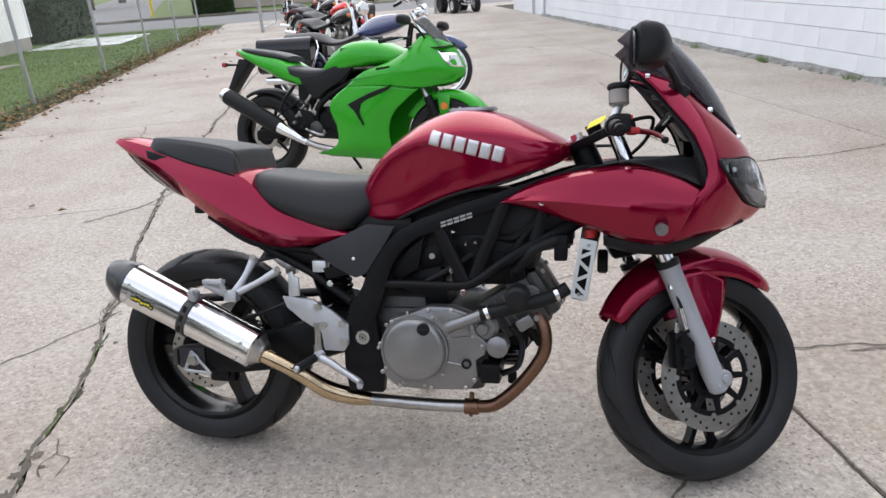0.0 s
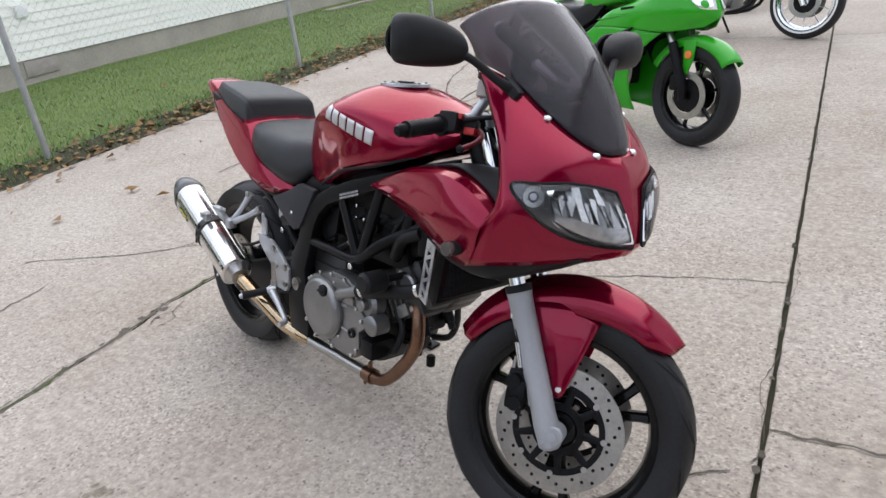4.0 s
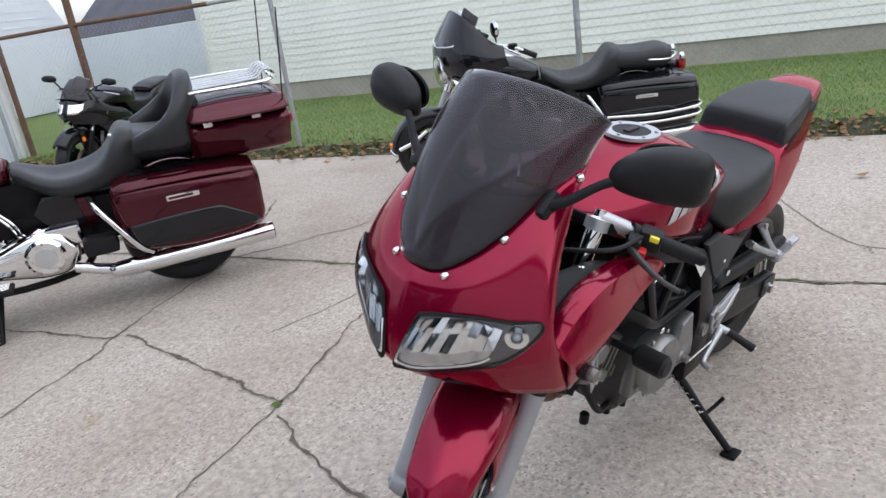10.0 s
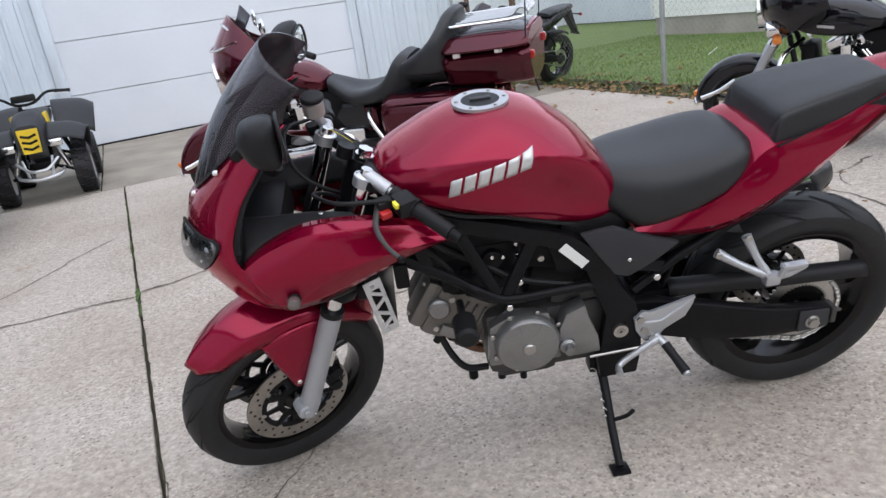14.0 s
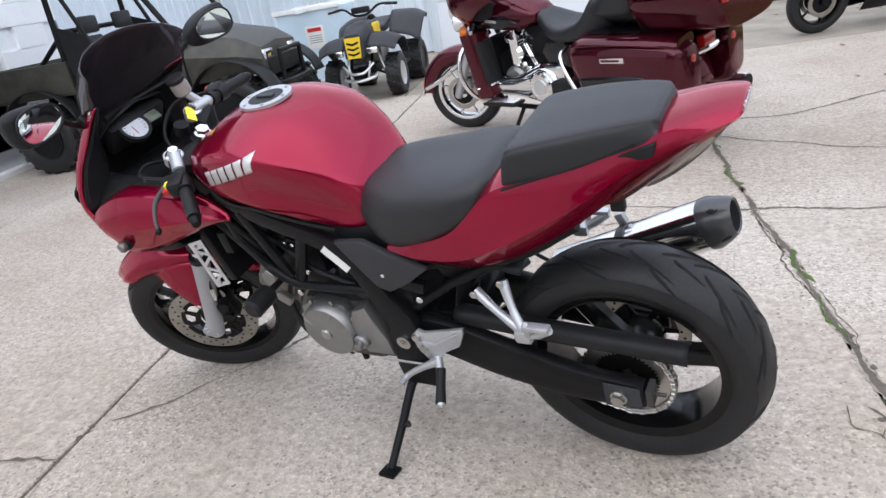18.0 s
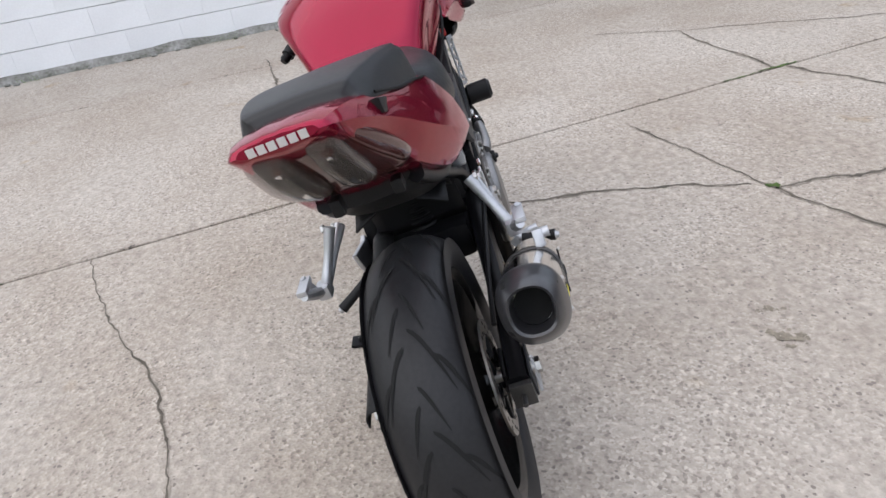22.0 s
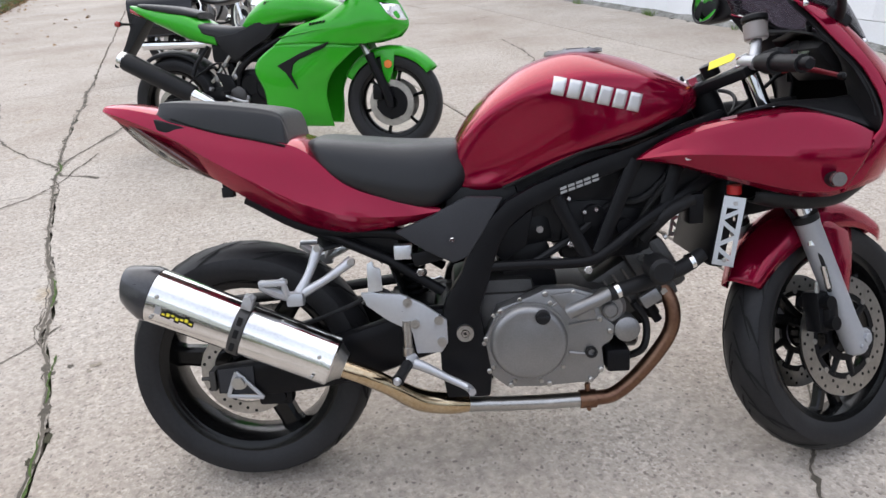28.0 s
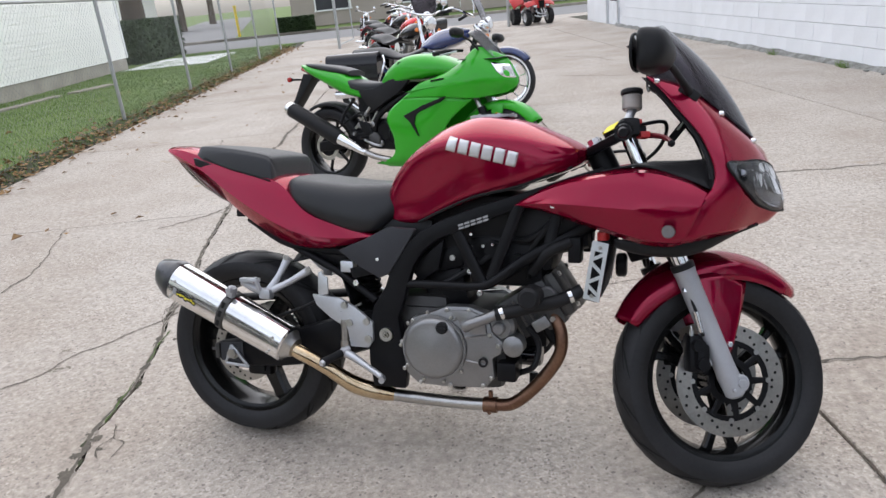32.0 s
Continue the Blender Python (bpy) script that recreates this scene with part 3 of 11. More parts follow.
def slab(x0, x1, y0, y1, mat="concrete", amp=0.004):
    """One slab, its long edges broken away here and there."""
    n = max(2, int((y1 - y0) / (0.16 if mat == "apron" else 0.06)))
    verts, faces = [], []
    for i in range(n + 1):
        y = y0 + (y1 - y0) * i / n
        a, b = (x + (wander(y) if abs(x + 1.15) < 0.05 and mat == "concrete" else 0.0) for x in (x0, x1))
        a, b = a + amp * random.uniform(-0.2, 1.0), b - amp * random.uniform(-0.2, 1.0)
        verts += [(a, y, -0.02), (a, y, -0.004), (a + 0.004, y, 0.0), (b - 0.004, y, 0.0), (b, y, -0.004), (b, y, -0.02)]
    for i in range(n):
        faces += [(6 * i + k, 6 * i + k + 1, 6 * i + k + 7, 6 * i + k + 6) for k in range(5)]
    faces = [tuple(reversed(f)) for f in faces] + [tuple(range(6)), tuple(reversed(range(6 * n, 6 * n + 6)))]
    part("concrete_slab", (verts, faces), mat, pavement, smooth=0)


for a, b, gap, lines in ((-3.93, -1.15, 0.013, (-3.95, 4.86, 8.0, 11.3, 14.6, 18.0, 21.4, 25.5)),
                         (-1.15, 1.29, 0.012, (-3.95, 8.0, 11.3, 14.6, 18.0, 21.4, 25.5)),
                         (1.29, 3.85, 0.012, (-3.95, 8.0, 11.3, 14.6, 18.0, 21.4, 25.5)),
                         (3.85, 5.32, 0.008, (-3.95, 8.0, 11.3, 14.6, 18.0, 21.4, 25.5))):
    for lo, hi in zip(lines, lines[1:]):
        slab(a + gap * 0.6, b - gap * 0.4, lo + 0.004, hi - 0.004)
for a, b in ((-4.4, -1.2), (-1.2, 1.5), (1.5, 5.32)):
    slab(a + 0.006, b - 0.006, -7.8, -3.97, "apron", 0.008)


def crack(pts, wide=0.008, mat="crack", z=0.0025, name="crack", stray=1.0):
    """A broken line in the concrete: an uneven, ragged dark strip."""
    line = spline([(x, y, 0) for x, y in pts], max(8, int(sum(math.dist(p, q) for p, q in zip(pts, pts[1:])) / 0.018)))
    verts, faces = [], []
    for i, p in enumerate(line):
        t = (line[min(i + 1, len(line) - 1)] - line[max(i - 1, 0)]).normalized()
        s = Vector((-t.y, t.x, 0))
        q = p + s * stray * (0.022 * noise.noise(p * 6.0) + 0.012 * noise.noise(p * 24.0))
        w = wide * (0.35 + 0.65 * abs(noise.noise(p * 3.1 + Vector((5, 1, 0)))) * 2) * (0.45 + 0.75 * random.random() + (1.3 * random.random() if random.random() < 0.12 else 0.0))
        if i in (0, len(line) - 1):
            w *= 0.2
        verts += [tuple(q + s * w * 0.5 + Vector((0, 0, z))), tuple(q - s * w * 0.5 + Vector((0, 0, z)))]
    faces = [(2 * i, 2 * i + 1, 2 * i + 3, 2 * i + 2) for i in range(len(line) - 1)]
    return part(name, (verts, faces), mat, pavement, smooth=0)


crossing_cracks = (
    (((-1.45, 0.50), (-1.14, 0.43), (-0.72, 0.43), (-0.36, 0.47), (0.25, 0.56), (0.62, 0.56), (1.1, 0.58)), 0.008),
    (((0.25, 0.56), (0.19, 0.35), (0.12, 0.16), (-0.01, -0.35), (-0.12, -0.70)), 0.009),
    (((0.31, 0.6), (0.53, 0.93), (0.73, 1.4), (0.84, 1.52)), 0.012),
    (((0.84, 1.52), (0.97, 1.66), (1.08, 1.79), (1.23, 1.86)), 0.004),
    (((1.28, -0.5), (0.7, -0.6), (0.1, -0.68), (-0.04, -0.73), (-0.55, -0.84), (-1.14, -0.9)), 0.010),
    (((-0.01, -1.74), (-0.04, -1.2), (-0.06, -0.74)), 0.012),
    (((1.3, 2.06), (1.45, 2.06), (1.7, 2.04), (1.84, 2.0)), 0.010),)
western_cracks = (
    (((1.9, 4.5), (2.42, 4.41), (3.12, 4.34), (3.84, 4.45)), 0.008),
    (((3.05, 1.88), (3.24, 1.45), (3.18, 1.1), (2.96, 0.68)), 0.011),
    (((2.92, 8.0), (2.71, 6.87), (2.37, 5.92), (2.42, 4.45)), 0.010),
    (((-1.16, 3.12), (-1.5, 2.76), (-1.73, 2.5), (-2.4, 2.2)), 0.006),
    (((-2.56, 4.86), (-2.35, 3.98), (-2.37, 3.64)), 0.005),
    (((-0.88, 2.66), (-0.26, 2.72), (0.23, 2.72), (0.72, 2.86), (1.28, 2.95)), 0.004),
    (((-1.16, -1.15), (-1.42, -1.24), (-1.71, -1.2), (-2.42, -1.55)), 0.008),)
eastern_cracks = (
    (((-1.16, -0.9), (-1.5, -0.6), (-1.92, -0.3), (-2.4, -0.25)), 0.006),
    (((-0.26, 0.09), (-0.5, 0.2), (-1.1, 0.42)), 0.004),
    (((-1.16, 5.0), (-1.42, 5.34), (-1.06, 6.27), (-0.9, 6.9)), 0.012),
    (((-1.42, 5.34), (-1.93, 6.38), (-2.2, 7.9)), 0.010),
    (((1.3, 10.1), (2.0, 10.4), (2.9, 9.7), (3.6, 9.9)), 0.012),
    (((2.6, 13.0), (3.1, 12.2), (3.2, 11.5)), 0.014),
    (((-2.87, 0.69), (-2.49, 0.76), (-2.1, 0.65), (-1.77, 0.56), (-1.41, 0.51)), 0.010),)
outer_cracks = (
    (((-2.49, 0.76), (-2.35, 0.89), (-2.3, 0.99)), 0.006),
    (((-1.95, -0.24), (-2.03, 0.02), (-2.1, 0.35), (-2.1, 0.65), (-2.18, 0.95), (-2.11, 1.3), (-1.95, 1.62), (-1.97, 2.05)), 0.008),
    (((4.06, 1.79), (3.22, 1.86), (2.93, 1.9), (2.43, 1.9), (2.01, 1.96), (1.68, 2.0)), 0.010),
    (((2.66, -0.23), (2.28, -0.62), (2.15, -0.86), (1.63, -1.6), (1.42, -1.87)), 0.006),
    (((2.3, -0.61), (1.9, -0.53), (1.5, -0.49), (1.31, -0.44)), 0.008),
    (((-1.8, 4.6), (-1.45, 4.9), (-1.2, 5.6)), 0.009),)
for pts, wide in crossing_cracks + western_cracks + eastern_cracks + outer_cracks:
    crack(pts, wide * 1.8)
    crack(pts, wide * 3.2, "worn_edge", 0.0021, "worn_edge")
for y0, y1 in ((-3.4, 0.2), (0.1, 3.2), (3.1, 8.6)):
    joint = [(-1.15 + wander(y0 + (y1 - y0) * i / 14), y0 + (y1 - y0) * i / 14) for i in range(15)]
    crack(joint, 0.024, "crack", 0.0020, "joint_dirt", 0.3)
    crack(joint, 0.045, "worn_edge", 0.0017, "worn_edge", 0.3)
for y in (-0.9, -0.2, 0.9, 1.3, 2.15, 2.6, 3.3, 5.2):
    x = -1.152 + wander(y + 0.1)
    crack(((x, y), (x + 0.012, y + 0.12), (x - 0.008, y + 0.3)), 0.018, "moss", 0.003, "moss")
for y in (-3.2, -2.6, -1.7, -0.6):
    crack(((1.287, y), (1.295, y + 0.2), (1.285, y + 0.5)), 0.02, "moss", 0.003, "moss")
for y in (-0.75, 0.1, 0.7, 1.35, 1.75, 2.2, 2.75):
    crack(((-1.15 + wander(y), y), (-1.155 + wander(y + 0.15), y + 0.15), (-1.15 + wander(y + 0.35), y + 0.35)), random.uniform(0.008, 0.022), "crack", 0.0022)
def patch(x, y, r, mat, seed, name, z=0.0024, stretch=1.0, turn=0.0, n=30):
    """An uneven low splash of dirt or oil on the concrete."""
    rim = []
    for i in range(n):
        a = 2 * math.pi * i / n
        d = r * (0.8 + 0.45 * noise.noise(Vector((math.cos(a) * 1.7 + seed, math.sin(a) * 1.7, seed * 3.1))) + 0.4 * noise.noise(Vector((math.cos(a) * 5 + seed, math.sin(a) * 5, 7.0))))
        u, v = d * math.cos(a) * stretch, d * math.sin(a)
        c, q = math.cos(radians(turn)), math.sin(radians(turn))
        rim.append((x + u * c - v * q, y + u * q + v * c, z))
    return part(name, ([(x, y, z)] + rim, [(0, 1 + i, 1 + (i + 1) % n) for i in range(n)]), mat, pavement, smooth=0)


for i, (x, y, r, st, tn) in enumerate(((-0.42, 1.155, 0.030, 1.5, 40), (-0.455, 1.125, 0.014, 1.2, 0), (-0.305, 1.095, 0.020, 1.3, 20), (-0.30, 1.13, 0.010, 1.0, 0), (-0.86, 0.944, 0.010, 1.4, 0), (-0.036, 3.43, 0.05, 1.8, 15),
                                      (0.06, 3.38, 0.03, 1.4, 30), (-1.55, 2.62, 0.022, 1.5, 10), (-1.60, 2.80, 0.014, 1.8, 60), (-1.02, 2.76, 0.018, 1.4, 30))):
    spread = random.Random(i + 5)
    for k in range(9):
        px, py = spread.gauss(0, r * 0.62) * st, spread.gauss(0, r * 0.5)
        cx, cy = math.cos(radians(tn)), math.sin(radians(tn))
        patch(x + px * cx - py * cy, y + px * cy + py * cx, r * spread.uniform(0.16, 0.5), "stain", i * 1.7 + k, "oil_stain", z=0.0022 + 0.00006 * k, stretch=st, turn=tn + spread.uniform(-30, 30), n=16)
for i, (x, y, r, st, tn) in enumerate(((-1.165, 1.96, 0.026, 2.4, 70), (-1.14, 2.05, 0.022, 2.6, 65), (-1.185, 2.085, 0.010, 2.0, 10), (-1.10, 1.985, 0.012, 2.6, 50), (-1.16, 1.86, 0.03, 2.2, 85), (-1.13, 2.45, 0.014, 1.6, 70), (-1.16, 2.78, 0.018, 2.4, 85), (-1.10, 2.80, 0.014, 1.6, 0))):
    patch(x, y, r, "crack", 20 + i * 1.3, "crumbled_edge", z=0.0021)
ragged = random.Random(77)
for x0, y0, y1, many, big in ((-1.15, -3.6, 9.0, 74, 1.0), (1.29, -3.6, 8.0, 26, 0.55), (3.85, -1.0, 8.0, 10, 0.5)):
    for i in range(many):
        y = ragged.uniform(y0, y1)
        x = x0 + (wander(y) if x0 < -1 else 0.0) + ragged.uniform(-0.010, 0.010)
        patch(x, y, ragged.uniform(0.009, 0.024) * big, "crack" if ragged.random() < 0.75 else "dirt", 40 + i * 0.7 + x0, "crumbled_edge", z=0.0019 + 0.0004 * ragged.random(), stretch=ragged.uniform(1.2, 2.8), turn=90 + ragged.uniform(-25, 25), n=18)
    for i in range(many // 5):
        y = ragged.uniform(y0, y1 - 0.6)
        o = ragged.choice((-1, 1)) * ragged.uniform(0.015, 0.05) * big
        crack([(x0 + (wander(y + k * 0.12) if x0 < -1 else 0.0) + o * math.sin(k * 0.8), y + k * 0.12) for k in range(5)], 0.006 * big + 0.002)
crack(((-1.09, 2.14), (-1.06, 2.05), (-1.02, 2.0), (-1.04, 1.92)), 0.010)
crack(((-1.06, 2.05), (-1.10, 2.0), (-1.08, 1.93)), 0.008)
crack(((0.24, 0.53), (0.26, 0.56), (0.28, 0.57)), 0.03, "moss", 0.0035, "moss")
crack(((3.1, 0.62), (3.14, 0.68), (3.2, 0.7)), 0.07, "moss", 0.006, "moss")

# --- white painted block building along the yard ---
block_wall = thing("wall_east", "white painted concrete-block building wall, mossy at its foot", "wall", YARD.copy(), kind="structure")
part("joint_bed", box(0.2, 20.1, 4.2, (5.425, 10.09, 2.1)), "block_joint", block_wall, smooth=0)
foot = []
for i in range(241):
    y = 0.1 + 18.9 * i / 240
    w, h = 0.085 + 0.05 * noise.noise(Vector((y * 1.7, 2.0, 0))) + 0.03 * noise.noise(Vector((y * 7.0, 5.0, 0))), 0.05 + 0.03 * noise.noise(Vector((y * 2.3, 9.0, 0)))
    foot.append([(5.30 - w, y, -0.004), (5.30 - w * 0.7, y, h * 0.45), (5.30 - w * 0.2, y, h * 0.9), (5.295, y, h + 0.01)])
part("mossy_foot", loft(foot, False, False), "old_base", block_wall, "crumbling dark mossy footing", smooth=30)
for i in range(26):
    y = random.uniform(0.4, 9.0)
    part("rubble", at(box(random.uniform(0.02, 0.05), random.uniform(0.02, 0.06), 0.02, (0, 0, 0), 0.006, seg=1), 5.19 + random.uniform(-0.06, 0.04), y, 0.008), "old_base", block_wall, smooth=0)
tuft_v, tuft_f = [], []
for y0 in (1.9, 2.05, 3.6, 4.1, 5.3, 5.45, 6.8, 8.4, 8.5, 10.2):
    for k in range(34):
        x, y, a = 5.19 + random.uniform(-0.05, 0.05), y0 + random.uniform(-0.09, 0.09), random.uniform(0, 6.28)
        h, l = random.uniform(0.03, 0.10), random.uniform(0.2, 0.9)
        q = len(tuft_v)
        tuft_v += [(x - 0.004, y, 0.0), (x + 0.004, y, 0.0), (x + math.cos(a) * l * h, y + math.sin(a) * l * h, h)]
        tuft_f.append((q, q + 1, q + 2))
tagged(part("weeds", (tuft_v, tuft_f), "blade", block_wall, "small weeds along the wall's foot", smooth=0), kind="stuff")
one = surface(box(0.05, 0.4535, 0.2245, (0, 0, 0), 0.002, seg=1), "block", "white_block", 0)
far_blocks = []
for row in range(18):
    z, y, k = 0.125 + row * 0.23, 0.05 + (0.227 if row % 2 else 0.0) + 0.227, 0
    while y < 18.5:
        if row < 5 and y < 13.5:
            ob = new("block", one)
            ob.parent = block_wall
            ob.location = (5.318 + random.uniform(-0.002, 0.002), y, z)
        else:
            far_blocks.append(box(0.05, 0.4535, 0.2245, (5.318 + random.uniform(-0.002, 0.002), y, z)))
        y += 0.454
tagged(part("upper_blocks", join(*far_blocks), "white_block", block_wall, smooth=0), kind="stuff")
door_far = thing("door_1", "white metal side door in the block building", "door", YARD.copy(), kind="structure")
part("door_leaf", box(0.05, 1.0, 2.1, (5.36, 19.35, 1.07), 0.004), "white_paint", door_far)
part("door_frame", join(box(0.12, 0.08, 2.2, (5.33, 18.8, 1.1)), box(0.12, 0.08, 2.2, (5.33, 19.9, 1.1)), box(0.12, 1.18, 0.08, (5.33, 19.35, 2.2))), "alu_frame", door_far)
# flat panel, the unlit inside put into its colour
part("door_pane", box(0.012, 0.62, 1.3, (5.33, 19.35, 1.25)), "room_dimness", door_far)
part("door_pier", box(0.28, 2.2, 4.2, (5.45, 21.2, 2.1)), "white_block", door_far, "white painted masonry pier", smooth=0)

# --- shop front ---
shop = thing("window_1", "aluminium-framed shop window with dark showroom behind", "window", YARD.copy(), kind="structure")
for y in (0.03, -0.93, -1.9, -2.86):
    part("mullion", box(0.09, 0.055, 3.0, (5.42, y, 1.6), 0.004), "alu_frame", shop)
for z, h in ((0.14, 0.17), (0.75, 0.06), (3.05, 0.1)):
    part("rail", box(0.10, 2.95, h, (5.425, -1.42, z), 0.004), "alu_frame", shop)
for y in (-0.45, -1.415, -2.38):
    part("pane", box(0.008, 0.9, 0.5, (5.43, y, 0.47)), "shop_glass", shop).visible_shadow = False
    part("pane", box(0.008, 0.9, 2.22, (5.43, y, 1.89)), "shop_glass", shop).visible_shadow = False
part("sill", box(0.22, 2.95, 0.055, (5.36, -1.42, 0.028), 0.006), "white_paint", shop)
room = thing("wall_showroom", "dim showroom interior behind the shop window", "wall", YARD.copy(), kind="structure")
# walls, floor and ceiling near-black: the room's dimness is in their colour
part("back_wall", box(0.1, 8.0, 4.0, (9.4, -3.0, 2.0)), "room_dimness", room, smooth=0)
part("floor", box(4.0, 8.0, 0.03, (7.4, -3.0, 0.005)), "room_dimness", room, smooth=0)
part("end_wall", join(box(4.0, 0.1, 4.0, (7.4, 1.0, 2.0)), box(4.0, 0.1, 4.0, (7.4, -7.0, 2.0))), "room_dimness", room, smooth=0)
part("ceiling", box(4.0, 8.0, 0.1, (7.4, -3.0, 4.05)), "room_dimness", room, smooth=0)
# pale display stock seen low behind the panes
for i, (y, x, s) in enumerate(((-0.3, 6.2, 0.36), (-0.75, 6.35, 0.34), (-1.25, 6.2, 0.36), (-1.7, 6.4, 0.33), (-2.3, 6.2, 0.35))):
    st = thing("plastic_chair", "pale plastic chair in the dim showroom", "chair", YARD @ pose(x, y, 0.02, 0, 0, 20 * i), "showroom chairs")
    part("seat", box(s, s, 0.04, (0, 0, 0.42), 0.015), "tank_plastic", st)
    part("backrest", box(0.04, s, 0.4, (s / 2, 0, 0.66), 0.015), "tank_plastic", st)
    for a in (-1, 1):
        for b in (-1, 1):
            part("leg", tube([(a * s * 0.42, b * s * 0.42, 0.41), (a * s * 0.5, b * s * 0.5, 0.0)], 0.012, 6), "alu_frame", st)
PIER = 0.92
pier = thing("wall_pier", "white block wall between the shop window and the metal shed", "wall", YARD.copy(), kind="structure")
part("joint_bed", box(0.2, PIER, 4.2, (5.425, -2.91 - PIER / 2, 2.1)), "block_joint", pier, smooth=0)
low = []
for row in range(18):
    y = -2.95 - (0.227 if row % 2 else 0.0) - 0.2
    while y > -2.91 - PIER + 0.2:
        low.append(box(0.05, 0.4535, 0.2245, (5.318, y, 0.125 + row * 0.23)))
        y -= 0.454
tagged(part("blocks", join(*low), "white_block", pier, smooth=0), kind="stuff")
part("parapet", box(0.5, 29.0, 0.5, (5.5, 6.6, 4.4)), "white_paint", block_wall, smooth=0)
part("roof_slab", box(5.0, 29.0, 0.2, (7.7, 6.6, 4.25)), "roof_brown", block_wall, smooth=0)

# --- metal shed with an overhead door across the yard's end ---
shed = thing("wall_south", "pale corrugated metal shed wall", "wall", YARD.copy(), kind="structure")


def ribs(x0, x1, z0, z1, y, pitch=0.2):
    prof, x = [], x0
    while x < x1:
        for dx, dy in ((0.0, 0.0), (0.12, 0.0), (0.135, 0.022), (0.175, 0.022), (0.19, 0.0)):
            if x + dx <= x1:
                prof.append((x + dx, y + dy))
        x += pitch
    verts = [(a, b, z0) for a, b in prof] + [(a, b, z1) for a, b in prof]
    n = len(prof)
    return verts, [(i + 1, i, n + i, n + i + 1) for i in range(n - 1)]


part("corrugated_sheet", ribs(-4.42, -2.62, 0.02, 3.9, -7.8), "corrugated", shed, smooth=0, thick=0.003)
part("corrugated_sheet", ribs(1.86, 5.3, 0.02, 3.9, -7.8), "corrugated", shed, smooth=0, thick=0.003)
part("corrugated_sheet", xf(ribs(0.0, 3.96, 0.02, 3.9, 0.0), Matrix.Translation((5.33, -7.79, 0)) @ Matrix.Rotation(radians(90), 4, "Z")), "corrugated", shed, smooth=0, thick=0.003)
part("sheet_backing", box(0.08, 3.96, 3.9, (5.40, -5.81, 1.95)), "corrugated", shed, smooth=0)
part("corrugated_sheet", ribs(-2.62, 1.86, 3.0, 3.9, -7.8), "corrugated", shed, smooth=0, thick=0.003)
part("corner_trim", box(0.12, 0.12, 3.9, (-4.46, -7.83, 1.95), 0.01), "white_paint", shed)
part("side_sheet", box(0.03, 9.0, 3.9, (-4.46, -12.3, 1.95)), "corrugated", shed, smooth=0)
part("roof", box(10.2, 9.2, 0.12, (0.4, -12.3, 4.0)), "corrugated", shed, smooth=0)
part("back_wall", box(9.8, 0.1, 3.9, (0.4, -16.8, 1.95)), "corrugated", shed, smooth=0)
odoor = thing("door_2", "white sectional overhead garage door, closed", "door", YARD.copy(), kind="structure")
for i in range(4):
    part("door_section", box(4.2, 0.05, 0.712, (-0.38, -7.83, 0.375 + 0.72 * i), 0.006, seg=1), "door_white", odoor)
for x in (1.78, -2.54):
    part("jamb", box(0.14, 0.1, 3.0, (x, -7.79, 1.5), 0.006), "corrugated", odoor)
part("head", box(4.5, 0.1, 0.14, (-0.38, -7.79, 2.97), 0.006), "corrugated", odoor)
part("bottom_seal", box(4.2, 0.06, 0.02, (-0.38, -7.82, 0.01)), "black_plastic", odoor)

# --- long sided house behind the fence ---
house = thing("house", "long cream clapboard house on a concrete foundation", "house", YARD.copy())
HW = 28.6
part("foundation", box(7.0, HW, 0.42, (-11.83, 6.8, 0.18)), "foundation", house, "bare grey concrete foundation", smooth=0)
lap = surface(xf(([(0, -HW / 2, 0), (0.014, -HW / 2, -0.002), (0.014, HW / 2, -0.002), (0, HW / 2, 0), (-0.004, -HW / 2, 0.116), (-0.004, HW / 2, 0.116), (0.003, -HW / 2, 0.116), (0.003, HW / 2, 0.116)],
              [(0, 1, 2, 3), (1, 6, 7, 2), (6, 4, 5, 7), (0, 3, 5, 4)]), Matrix.Identity(4)), "siding_board", "siding", 0)
part("wall_core", box(6.9, HW - 0.05, 2.7, (-11.79, 6.8, 1.72)), "siding", house, smooth=0)
for i in range(23):
    ob = new("siding_board", lap)
    ob.parent = house
    ob.location = (-8.318, 6.8, 0.375 + i * 0.115)
part("corner_board", box(0.03, 0.1, 2.7, (-8.30, 21.12, 1.72), 0.004), "white_paint", house)
part("corner_board", box(0.03, 0.1, 2.7, (-8.30, -7.52, 1.72), 0.004), "white_paint", house)
part("end_wall", box(6.9, 0.03, 2.7, (-11.78, -7.5, 1.72)), "siding", house, smooth=0)
rv = [(-8.17, -8.0, 3.10), (-8.17, 21.6, 3.10), (-11.8, 21.6, 4.9), (-11.8, -8.0, 4.9), (-15.7, -8.0, 3.05), (-15.7, 21.6, 3.05)]
part("roof", (rv, [(0, 1, 2, 3), (3, 2, 5, 4)]), "roof_brown", house, smooth=0, thick=0.12)
part("soffit", box(0.16, 29.4, 0.04, (-8.25, 6.8, 3.06)), "white_paint", house, smooth=0)


